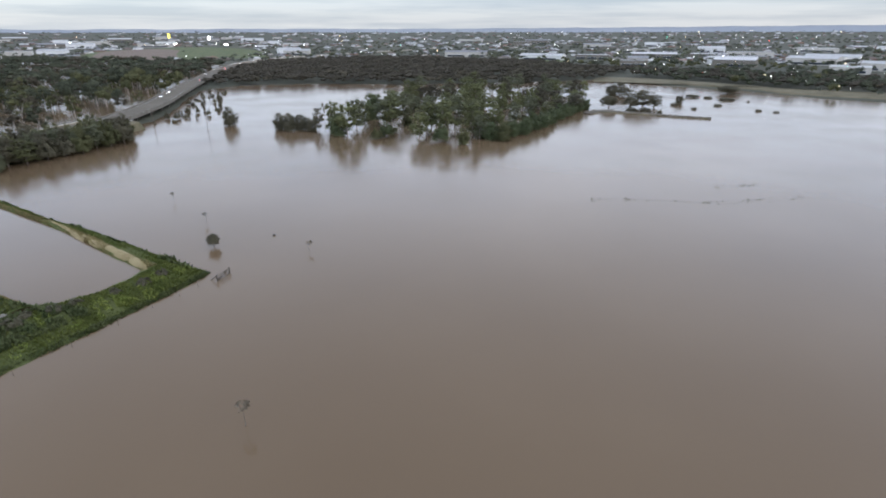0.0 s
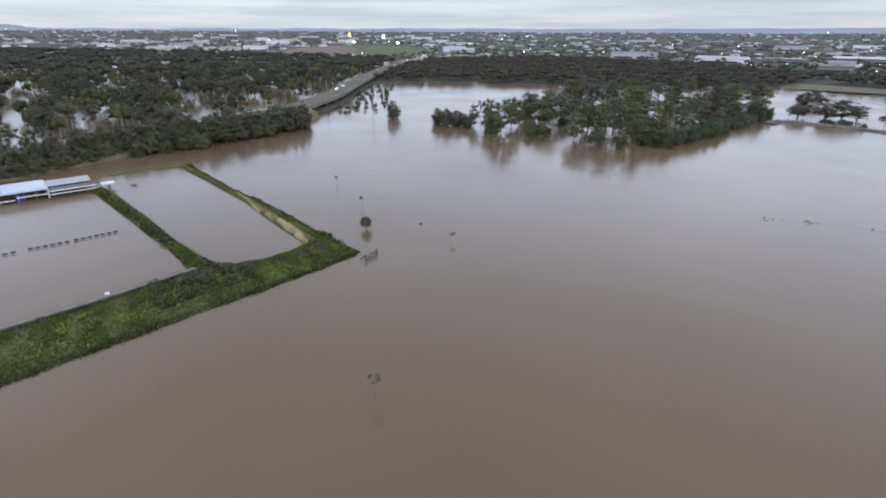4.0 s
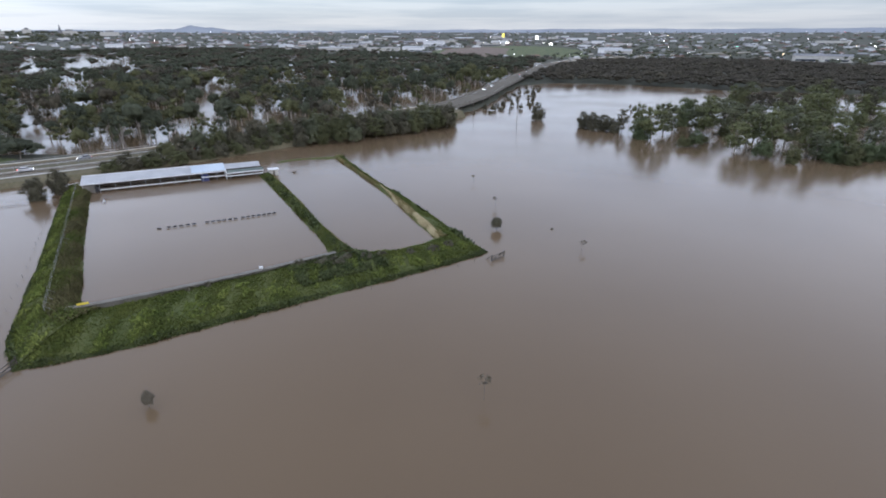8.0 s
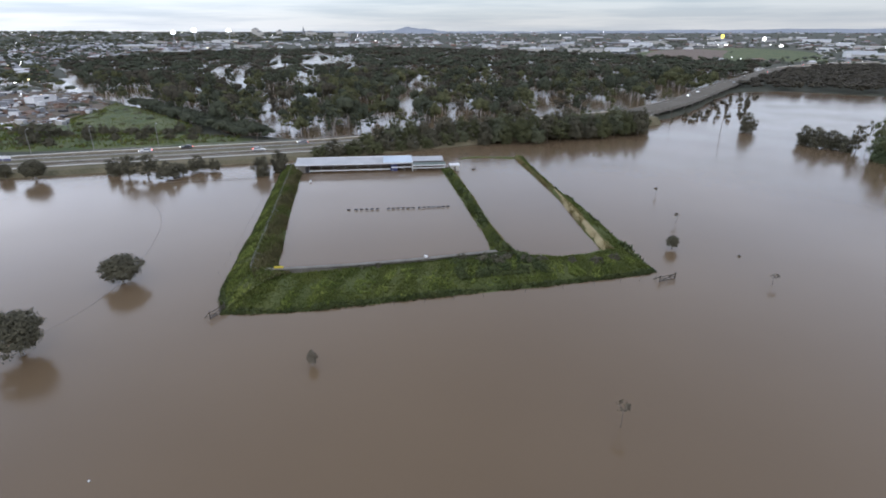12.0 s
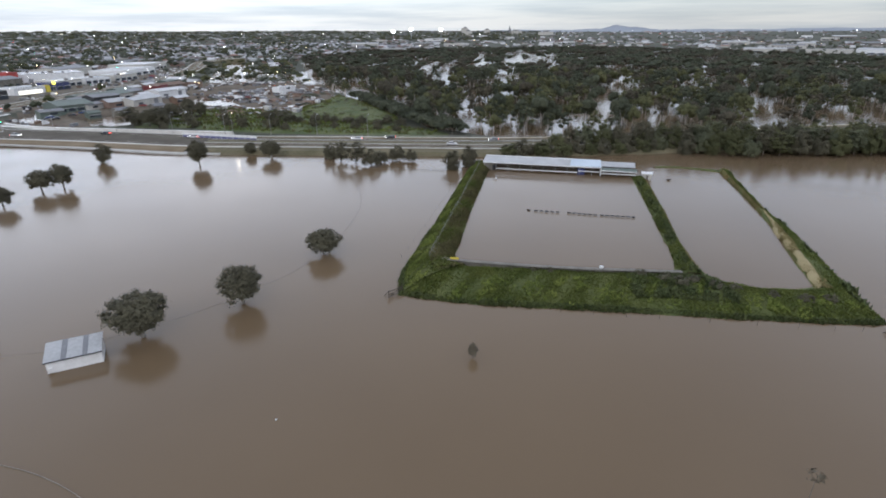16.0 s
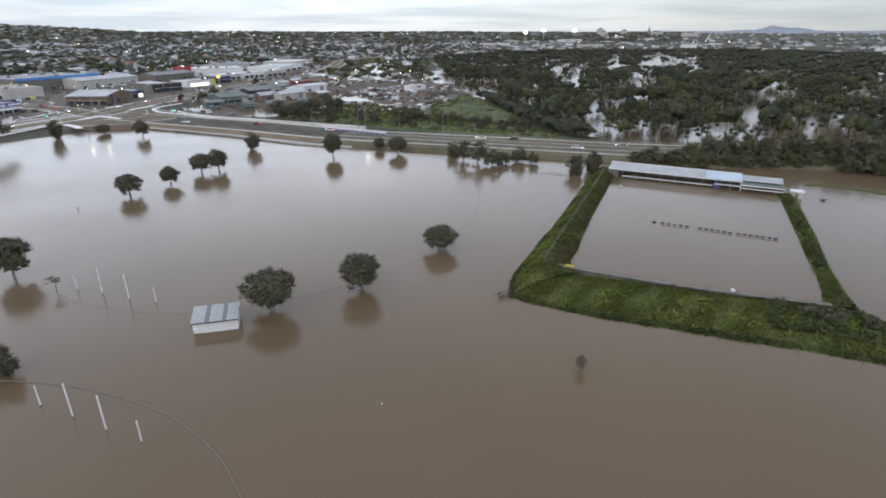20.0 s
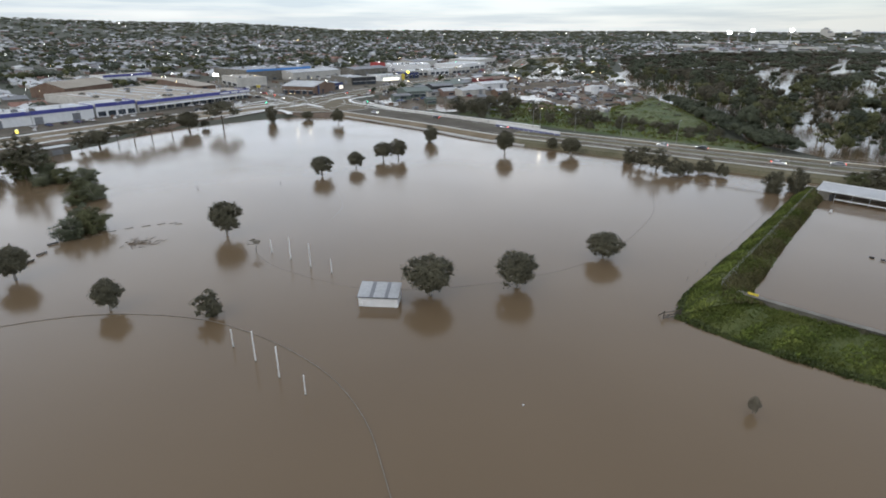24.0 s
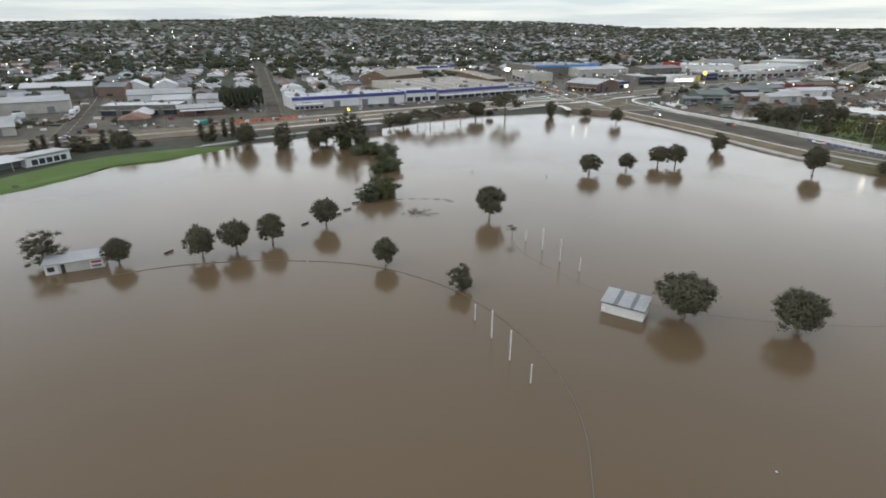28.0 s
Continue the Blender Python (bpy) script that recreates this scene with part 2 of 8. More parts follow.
LEAF_GREEN = surface("green_foliage", (0.058, 0.076, 0.036), (0.110, 0.130, 0.062), 0.7, 0.1, 1.0, spread=0.22, island=True, spec=0.15)
STEEL = surface("galvanised_steel", (0.34, 0.35, 0.36), (0.48, 0.49, 0.50), 0.45, 0.8, 6.0, metal=0.5)
DULLSTEEL = surface("weathered_zinc", (0.20, 0.195, 0.18), (0.30, 0.29, 0.27), 0.7, 0.8, 6.0, metal=0.3)
WHITE = surface("white_paint", (0.66, 0.66, 0.65), (0.80, 0.80, 0.79), 0.55, 0.4, 3.0)
ROOF_PALE = surface("pale_roof_steel", (0.33, 0.336, 0.336), (0.50, 0.506, 0.504), 0.5, 0.15, 2.0)
ROOF_BLUE = surface("bluish_roof_steel", (0.42, 0.50, 0.57), (0.55, 0.63, 0.70), 0.45, 0.2, 2.0)
CREAM = surface("cream_sheeting", (0.42, 0.40, 0.36), (0.56, 0.54, 0.49), 0.7, 0.3, 3.0)
RAILPAINT = surface("muddy_rail_paint", (0.17, 0.145, 0.11), (0.25, 0.215, 0.17), 0.8, 0.8, 4.0)
WETWOOD = surface("wet_dark_timber", (0.045, 0.036, 0.028), (0.10, 0.082, 0.062), 0.7, 0.6, 5.0)
TIMBER = surface("grey_timber", (0.10, 0.08, 0.06), (0.22, 0.18, 0.14), 0.9, 0.6, 5.0)
# for dark parts, and for shade painted in openings
DARK = surface("dark_parts_and_shade", (0.018, 0.018, 0.020), (0.035, 0.035, 0.038), 0.6, 0.5, 3.0)
GLASS = surface("window_glass", (0.03, 0.04, 0.05), (0.06, 0.07, 0.085), 0.12, 0.4, 3.0)
BLUE = surface("blue_fascia", (0.050, 0.055, 0.235), (0.072, 0.078, 0.31), 0.5, 0.3, 3.0)
SKYBLUE = surface("bright_blue_stripe", (0.06, 0.22, 0.55), (0.09, 0.28, 0.65), 0.5, 0.3, 3.0)
NAVY = surface("navy_cladding", (0.02, 0.03, 0.10), (0.04, 0.05, 0.15), 0.6, 0.3, 3.0)
RED = surface("red_paint", (0.33, 0.035, 0.03), (0.45, 0.06, 0.05), 0.6, 0.3, 3.0)
MAROON = surface("maroon_brick", (0.13, 0.030, 0.032), (0.20, 0.05, 0.05), 0.8, 0.3, 3.0)
ORANGE = surface("orange_barrier", (0.55, 0.12, 0.06), (0.70, 0.20, 0.10), 0.6, 0.3, 3.0)
YELLOW = surface("yellow_paint", (0.60, 0.47, 0.04), (0.72, 0.58, 0.08), 0.6, 0.3, 3.0)
TEAL = surface("teal_paint", (0.03, 0.28, 0.27), (0.05, 0.36, 0.34), 0.6, 0.3, 3.0)
BROWN = surface("brown_sheeting", (0.13, 0.08, 0.055), (0.21, 0.14, 0.10), 0.8, 0.3, 3.0)
TAN = surface("tan_roof", (0.29, 0.25, 0.195), (0.40, 0.35, 0.28), 0.8, 0.05, 1.0)
GREENROOF = surface("green_roof_steel", (0.09, 0.12, 0.10), (0.15, 0.18, 0.155), 0.6, 0.1, 1.0)
GREYROOF = surface("grey_roof", (0.15, 0.155, 0.165), (0.25, 0.255, 0.265), 0.65, 0.1, 1.0)
BRICK = surface("brick_walls", (0.17, 0.11, 0.085), (0.28, 0.20, 0.16), 0.9, 0.1, 1.5)
TYRE = surface("tyre_rubber", (0.015, 0.015, 0.015), (0.03, 0.03, 0.03), 0.9, 1, 5)
ROOFS = [ROOF_PALE, GREYROOF, surface("terracotta_roof", (0.20, 0.10, 0.07), (0.30, 0.17, 0.13), 0.85, 0.2, 2.0), surface("white_roof_steel", (0.46, 0.462, 0.46), (0.62, 0.622, 0.62), 0.5, 0.1, 1.0), surface("brown_tile_roof", (0.12, 0.09, 0.08), (0.20, 0.16, 0.14), 0.85, 0.2, 2.0)]
# blue-grey of distance haze painted into the hills
HAZED_HILL = surface("hazed_range", (0.33, 0.365, 0.415), (0.38, 0.415, 0.46), 1.0, 0.002, 0.01)
LIT_SHOP = glow("lit_shop_window", (1.0, 0.93, 0.78), 1.1)
LAMP_SHOP = glow("lit_bright_shop", (1.0, 0.97, 0.80), 1.5)
LAMP_WHITE = glow("lit_white", (1.0, 0.97, 0.88), 9.0)
LAMP_WARM = glow("lit_warm", (1.0, 0.78, 0.40), 8.0)
LAMP_YELLOW = glow("lit_yellow", (1.0, 0.85, 0.10), 3.0)
LAMP_RED = glow("lit_red", (1.0, 0.10, 0.06), 5.0)
LAMP_GREEN = glow("lit_green", (0.10, 1.0, 0.55), 4.0)
LAMP_FLOOD = glow("lit_floodlight", (0.95, 1.0, 0.97), 14.0)

# ---- building tools ----
def obj(name, verts, faces, mat, parent=None, label="", smooth=False):
    """One mesh object; faces may carry any number of corners."""
    me = bpy.data.meshes.new(name)
    me.from_pydata([tuple(v) for v in verts], [], [tuple(f) for f in faces])
    me.materials.append(mat)
    if smooth:
        me.polygons.foreach_set("use_smooth", [True] * len(me.polygons))
    ob = new(name, me)
    if parent:
        ob.parent = parent
    if label:
        ob["label"] = label
    return ob


def part(name, geo, mat, parent, label="", smooth=False):
    return obj(name, geo[0], geo[1], mat, parent, label, smooth)


def soup(name, pieces, mat, smooth=False):
    """One mesh out of many arrays of corners and triangles."""
    vs, fs, at = [], [], 0
    for v, f in pieces:
        vs.append(np.asarray(v, np.float32))
        fs.append(np.asarray(f, np.int64) + at)
        at += len(v)
    v, f = np.concatenate(vs), np.concatenate(fs)
    me = bpy.data.meshes.new(name)
    me.vertices.add(len(v))
    me.vertices.foreach_set("co", v.ravel())
    me.loops.add(f.size)
    me.loops.foreach_set("vertex_index", f.ravel().astype(np.int32))
    me.polygons.add(len(f))
    me.polygons.foreach_set("loop_start", np.arange(0, f.size, f.shape[1], dtype=np.int32))
    me.polygons.foreach_set("use_smooth", np.full(len(f), smooth))
    me.update(calc_edges=True)
    me.materials.append(mat)
    return new(name, me)


def many(v, f, places, turns, scales):
    """Copies of one small shape as one array: places (n, 3), turns about z (n,), scales (n, 3)."""
    n = len(places)
    c, s = np.cos(turns)[:, None], np.sin(turns)[:, None]
    p = v[None] * np.asarray(scales)[:, None]
    out = np.stack([p[..., 0] * c - p[..., 1] * s, p[..., 0] * s + p[..., 1] * c, p[..., 2]], -1) + np.asarray(places)[:, None]
    faces = f[None] + (np.arange(n) * len(v))[:, None, None]
    return out.reshape(-1, 3), faces.reshape(-1, f.shape[1])


def box(x0, x1, y0, y1, z0, z1):
    v = [(x, y, z) for z in (z0, z1) for y in (y0, y1) for x in (x0, x1)]
    return v, [(0, 2, 3, 1), (4, 5, 7, 6), (0, 1, 5, 4), (2, 6, 7, 3), (0, 4, 6, 2), (1, 3, 7, 5)]


def join(*geos):
    v, f = [], []
    for a, b in geos:
        n = len(v)
        v += [tuple(p) for p in a]
        f += [tuple(k + n for k in q) for q in b]
    return v, f


def tube(points, radii, sides=6):
    """A tapering tube along a line of points."""
    v, f = [], []
    pts = [Vector(p) for p in points]
    for i, p in enumerate(pts):
        way = (pts[min(i + 1, len(pts) - 1)] - pts[max(i - 1, 0)]).normalized()
        a = way.cross(Vector((0.31, 0.95, 0.02))).normalized()
        b = way.cross(a)
        r = radii[i] if isinstance(radii, (list, tuple)) else radii
        for k in range(sides):
            t = 2 * math.pi * k / sides
            v.append(tuple(p + r * (math.cos(t) * a + math.sin(t) * b)))
    for i in range(len(pts) - 1):
        for k in range(sides):
            q = (k + 1) % sides
            f.append((i * sides + k, i * sides + q, (i + 1) * sides + q, (i + 1) * sides + k))
    f.append(tuple(range(sides))[::-1])
    f.append(tuple(range((len(pts) - 1) * sides, len(pts) * sides)))
    return v, f


def ico(level=1):
    bm = bmesh.new()
    bmesh.ops.create_icosphere(bm, subdivisions=level, radius=1.0)
    v = np.array([p.co[:] for p in bm.verts])
    f = np.array([[p.index for p in q.verts] for q in bm.faces])
    bm.free()
    return v, f


ICO1, ICO2 = ico(1), ico(2)
OCTA = (np.array([(1, 0, 0), (0, 1, 0), (-1, 0, 0), (0, -1, 0), (0, 0, 1), (0, 0, -1)], float), np.array([(0, 1, 4), (1, 2, 4), (2, 3, 4), (3, 0, 4), (1, 0, 5), (2, 1, 5), (3, 2, 5), (0, 3, 5)]))


def thing(name, x, y, z=0.0, turn=0.0, label="", category="", group="", kind=""):
    e = new(name)
    e.matrix_basis = pose(x, y, z, 0, 0, turn)
    e.empty_display_size = 0.5
    return tagged(e, label, category, group, kind)


def spot(x, y, z=0.0, turn=0.0, sx=1.0, sy=1.0, sz=1.0):
    return Matrix.LocRotScale((x, y, z), Euler((0, 0, radians(turn))), (sx, sy, sz))


def inside(poly, x, y):
    x, y = np.asarray(x, float), np.asarray(y, float)
    hit = np.zeros(x.shape, bool)
    for (ax, ay), (bx, by) in zip(poly, poly[1:] + poly[:1]):
        hit ^= ((ay > y) != (by > y)) & (x < (bx - ax) * (y - ay) / ((by - ay) or 1e-9) + ax)
    return hit


def to_line(line, x, y):
    """Distance from points to an open line."""
    x, y = np.asarray(x, float), np.asarray(y, float)
    best = np.full(x.shape, 1e9)
    for (ax, ay), (bx, by) in zip(line, line[1:]):
        dx, dy = bx - ax, by - ay
        t = np.clip(((x - ax) * dx + (y - ay) * dy) / (dx * dx + dy * dy + 1e-9), 0, 1)
        best = np.minimum(best, np.hypot(x - ax - t * dx, y - ay - t * dy))
    return best


def signed(poly, x, y):
    d = to_line(poly + poly[:1], x, y)
    return np.where(inside(poly, x, y), -d, d)


def ripple(x, y, s, k=0.0):
    """A cheap smooth unevenness of about -1 to 1."""
    x, y = np.asarray(x, float) / s, np.asarray(y, float) / s
    return (np.sin(x * 1.7 + 1.3 * np.sin(y * 0.9 + k) + k) + np.sin(y * 2.1 + 1.7 * np.sin(x * 1.1 - k) + 2 * k) + np.sin((x + y) * 3.3 + k)) / 3


def smooth_line(line, step):
    """A line through the points, rounded and cut into even steps."""
    p = np.array(line, float)
    m = 2 * p[0] - p[1], 2 * p[-1] - p[-2]
    q = np.vstack([m[0], p, m[1]])
    out = []
    for i in range(1, len(q) - 2):
        n = max(2, int(np.linalg.norm(q[i + 1] - q[i]) / step))
        t = np.arange(n)[:, None] / n
        a, b, c, d = q[i - 1], q[i], q[i + 1], q[i + 2]
        out.append(0.5 * (2 * b + (c - a) * t + (2 * a - 5 * b + 4 * c - d) * t**2 + (3 * b - a - 3 * c + d) * t**3))
    return np.vstack(out + [p[-1:]])


def strip(line, offset, width, lift, step=8.0, thick=0.0):
    """A ribbon along a line of (x, y, z): offset to its left, that wide, lifted above it."""
    p = smooth_line(line, step)
    t = np.gradient(p[:, :2], axis=0)
    t /= np.linalg.norm(t, axis=1)[:, None]
    n = np.stack([-t[:, 1], t[:, 0]], 1)
    a = np.c_[p[:, :2] + n * (offset - width / 2), p[:, 2] + lift]
    b = np.c_[p[:, :2] + n * (offset + width / 2), p[:, 2] + lift]
    k = len(p)
    v = np.vstack([a, b]).tolist()
    f = [(i, i + 1, k + i + 1, k + i) for i in range(k - 1)]
    if thick:
        low = np.vstack([a, b]) - (0, 0, thick)
        v += low.tolist()
        for i in range(k - 1):
            f += [(i, 2 * k + i, 2 * k + i + 1, i + 1), (k + i, k + i + 1, 3 * k + i + 1, 3 * k + i)]
        f += [(0, k, 3 * k, 2 * k), (k - 1, 3 * k - 1, 4 * k - 1, 2 * k - 1)]
    return v, f

# ---- the plan of land and flood ----
LAKE = [(-29, -200), (-46.8, -205.4), (-56.6, -211.5), (-67, -210.5), (-79, -207.5), (-103, -212), (-138, -208), (-181, -198), (-233, -197), (-262, -176), (-285, -158), (-304, -141), (-300, -120), (-278, -80),
        (-250, -37), (-237, -2), (-222, 30), (-206, 62), (-194, 92), (-192, 120), (-186, 180), (-168, 240), (-160, 275), (-165, 330), (-190, 410), (-204, 471), (-184, 516), (-113, 534),
        (-40, 527), (40, 540), (100, 560), (161, 577), (192, 537), (221, 497), (253, 468), (287, 408), (420, 330), (700, 250), (900, 0), (700, -500), (200, -450), (60, -260)]
FLATS = [(-226, 118), (-262, 90), (-318, 80), (-418, 70), (-491, 63), (-716, 65), (-1003, 82), (-1258, 254), (-1337, 465), (-1302, 682), (-1330, 860), (-1033, 950), (-668, 905), (-468, 885),
         (-310, 830), (-300, 745), (-262, 600), (-235, 500), (-212, 420), (-196, 340), (-186, 285), (-200, 220), (-214, 160)]
SCRUB = [(-204, 476), (-184, 513), (-113, 529), (-40, 522), (40, 535), (100, 555), (161, 575), (200, 640), (260, 662), (181, 704), (129, 840), (-47, 950), (-150, 930), (-240, 860), (-262, 700), (-232, 570)]
YARD = [(-330, -70), (-355, -50), (-430, -40), (-520, -30), (-520, 45), (-442, 63), (-355, 40), (-320, 0)]
SHOP_POND = [(-366, -96), (-370, -88), (-390, -76), (-346, -58), (-328, -68), (-336, -84)]
LOT_POND = [(-374, -134), (-418, -128), (-392, -112), (-352, -118)]
MID_POND = [(-455, -44), (-452, -20), (-405, -12), (-398, -36)]
LANE_POND = [(-406, -60), (-442, -54), (-373, -40), (-376, -54)]
WOOD_POND = [(-722, 46), (-740, 70), (-644, 98), (-560, 84), (-538, 49), (-572, 36)]
RETAIL = [(-340, -190), (-350, -150), (-470, -128), (-640, -76), (-800, -60), (-870, -90), (-800, -240), (-660, -260), (-560, -335), (-440, -335), (-390, -290)]
WORKSHOPS = [(0, -270), (-60, -270), (-160, -262), (-182, -330), (-200, -450), (-60, -470), (0, -440)]
STORES = [(-165, -258), (-230, -232), (-335, -185), (-370, -215), (-440, -335), (-330, -370), (-200, -330)]
LOTS = [(-345, -132), (-430, -140), (-560, -100), (-540, -60), (-430, -45), (-340, -62), (-320, -95)]
FAR_POND = [(-800, 15), (-713, 66), (-590, 52), (-650, 12)]
STREET_FLOOD = [(-600, -46), (-749, -44), (-1069, -40), (-970, -5), (-758, 18), (-584, 0)]
YARD_WEST = [(-430, -45), (-580, -70), (-590, -10), (-560, 60), (-470, 62), (-430, 0)]
FIELD = [(-476, 905), (-408, 935), (-350, 980), (-322, 1040), (-420, 1290), (-530, 1420), (-645, 1450), (-687, 1370), (-725, 1210), (-600, 925)]
RIDGE = [(-180, 40), (-60, 44), (0, 34), (36, 32), (60, 32), (85, 40), (112, 44), (118, 66), (122, 76), (131, 82), (147, 106), (151, 88), (169, 64), (180, 50)]


def ground_z(x, y):
    """Height of the land over the flood's level."""
    x, y = np.asarray(x, float), np.asarray(y, float)
    lake = signed(LAKE, x, y) + 2.0 * ripple(x, y, 14)
    flats = signed(FLATS, x, y) + 5.0 * ripple(x, y, 30)
    dry = np.minimum(lake, flats)
    for pond in (FAR_POND, STREET_FLOOD, WOOD_POND):
        dry = np.minimum(dry, signed(pond, x, y) + 3.0 * ripple(x, y, 9, 1.0))
    z = np.clip(dry * 0.16, -2.0, 1.0) + np.clip((dry - 8) * 0.02, 0, 1.2)
    z = np.where(flats < -20, np.maximum(z, -0.75 + 0.65 * ripple(x, y, 45, 2.0)), z)
    # the yards: mud with standing water in the hollows
    z = np.where(inside(YARD, x, y), 0.16 + 0.42 * ripple(x, y, 11, 0.4) + 0.22 * ripple(x, y, 4.5, 1.1), z)
    pool = np.minimum(np.minimum(signed(SHOP_POND, x, y), signed(LOT_POND, x, y)), np.minimum(signed(MID_POND, x, y), signed(LANE_POND, x, y))) + 1.5 * ripple(x, y, 6, 1.0)
    z = np.where(pool < 4, np.minimum(z, pool * 0.2), z)
    r = np.hypot(x, y)
    head = np.degrees(np.arctan2(-x, y))
    rise = np.interp(head, [p[0] for p in RIDGE], [p[1] for p in RIDGE])
    t = np.clip((r - 750) / 2900, 0, 1)
    z = z + np.where(dry > 0, 1, 0.0) * (t * t * (3 - 2 * t)) * (rise + 4 * ripple(x, y, 420)) * np.clip(dry / 150, 0, 1)
    return z


def land_sheet():
    rings = np.r_[np.geomspace(25, 4900, 300)]
    heads = np.radians(np.r_[np.arange(-48, 178, 0.6), np.arange(178, 312, 4.0)])
    x = -np.sin(heads)[None] * rings[:, None]
    y = np.cos(heads)[None] * rings[:, None]
    z = ground_z(x, y)
    n, k = len(rings), len(heads)
    v = np.stack([x, y, z], -1).reshape(-1, 3)
    i, j = np.meshgrid(np.arange(n - 1), np.arange(k), indexing="ij")
    q = (j + 1) % k
    a, b, c, d = i * k + j, i * k + q, (i + 1) * k + q, (i + 1) * k + j
    quads = np.stack([a, d, c, b], -1).reshape(-1, 4)
    ob = soup("ground", [(v, quads)], SOIL, smooth=True)
    # bare mud in the yards, worn paving round the shops and workshops
    cx, cy = v[quads][:, :, 0].mean(1), v[quads][:, :, 1].mean(1)
    kind = np.zeros(len(quads), np.int32)
    for poly, k in ((RETAIL, 2), (STORES, 2), (WORKSHOPS, 2), (YARD_WEST, 1), (LOTS, 1), (YARD, 1)):
        kind[inside(poly, cx + 3 * ripple(cx, cy, 9), cy)] = k
    ob.data.materials.append(MUD)
    ob.data.materials.append(PAVED)
    ob.data.polygons.foreach_set("material_index", kind)
    mid = obj("lake_bed", [(25.6 * math.cos(t), 25.6 * math.sin(t), -2.0) for t in np.linspace(0, 6.2, 40)], [tuple(range(40))], SOIL)
    tagged(mid, "brown silt bed under the flood water", "ground", kind="structure")
    return tagged(ob, "mixed grass and bare soil of a flat flood plain rising to low town hills", "ground", kind="structure")


land_sheet()
reach = [(2300 * math.cos(t), 2300 * math.sin(t), 0.0) for t in np.linspace(0, 2 * math.pi, 97)[:-1]]
tagged(obj("water", reach, [tuple(range(96))], WATER), "wide sheet of still brown flood water reflecting a grey sky", "flood water", kind="structure")

# pale ranges on the horizon, the haze of distance put into their colour
def hazed_range(heads, tops, label):
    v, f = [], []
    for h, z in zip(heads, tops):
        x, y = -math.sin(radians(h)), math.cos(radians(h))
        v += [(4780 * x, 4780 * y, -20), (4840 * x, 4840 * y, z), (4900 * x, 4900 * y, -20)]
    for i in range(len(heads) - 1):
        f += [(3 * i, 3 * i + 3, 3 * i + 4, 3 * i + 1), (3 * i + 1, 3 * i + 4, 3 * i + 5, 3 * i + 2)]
    tagged(obj("backdrop_range", v, f, HAZED_HILL, smooth=True), label, "hills", kind="structure")


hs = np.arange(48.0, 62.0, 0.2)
hazed_range(hs, 49 + 33 * np.exp(-((hs - 55.0) / 0.9) ** 2) + 22 * np.exp(-((hs - 53.2) / 1.3) ** 2) + 10 * np.exp(-((hs - 57.2) / 1.3) ** 2) + 1.6 * np.sin(hs * 7) + 1.2 * np.sin(hs * 17), "low blue-grey mountain range far beyond the town")
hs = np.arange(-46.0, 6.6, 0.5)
hazed_range(hs, 64 + 24 * np.clip((-hs + 2) / 38, 0, 1) + 1.5 * np.sin(hs * 0.9) + 1 * np.sin(hs * 2.3), "long pale blue-grey ridge on the far horizon")
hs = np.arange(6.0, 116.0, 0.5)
hazed_range(hs, 49 + 14 * np.clip((46 - hs) / 30, 0, 1) + 4 * np.exp(-((hs - 62) / 5) ** 2) + 2 * np.sin(hs * 0.7) + 1.5 * np.sin(hs * 1.9), "pale blue-grey rise on the far horizon")

# ---- roads ----
HIGHWAY = [(-330, -152, 2.2), (-318, -130, 2.2), (-288, -72, 2.2), (-257, -20, 2.2), (-240, 22, 2.2), (-222, 66, 2.2), (-206, 108, 2.2), (-194, 160, 2.4), (-183, 220, 3.2), (-171, 281, 4.2)]
BRIDGE = [(-171, 281, 4.2), (-179, 340, 4.8), (-199, 415, 5.0), (-220, 495, 5.0), (-245, 600, 5.0), (-268, 700, 5.0), (-279, 760, 5.0)]
BEYOND = [(-279, 760, 5.0), (-287, 870, 4.6), (-280, 960, 4.4), (-226, 1075, 5), (-135, 1240, 6), (0, 1420, 8)]
SOUTHROAD = [(90, -290, 2.2), (20, -282, 2.2), (-40, -270, 2.2), (-82, -259, 2.2), (-118, -247, 2.2), (-165, -234, 2.2), (-197, -225, 2.2), (-238, -213, 2.2), (-278, -200, 2.2), (-312, -187, 2.2), (-334, -174, 2.2)]
ARTERIAL = [(-330, -170, 2.3), (-376, -166, 2.35), (-410, -158, 2.4), (-465, -144, 2.4), (-534, -122, 2.4), (-611, -90, 2.4), (-789, -74, 2.8), (-960, -69, 5.0), (-1010, -20, 7.0)]
CROSSROAD = [(-330, -165, 2.3), (-372, -215, 2.3), (-405, -300, 2.6), (-450, -420, 2.8), (-520, -600, 3), (-640, -900, 9)]
SIDE_A = [(-160, -262, 2.3), (-180, -296, 2.4), (-301, -506, 2.8), (-368, -622, 3)]
SIDE_B = [(-56, -258, 2.3), (-68, -284, 2.4), (-112, -390, 2.8), (-150, -490, 3.0)]


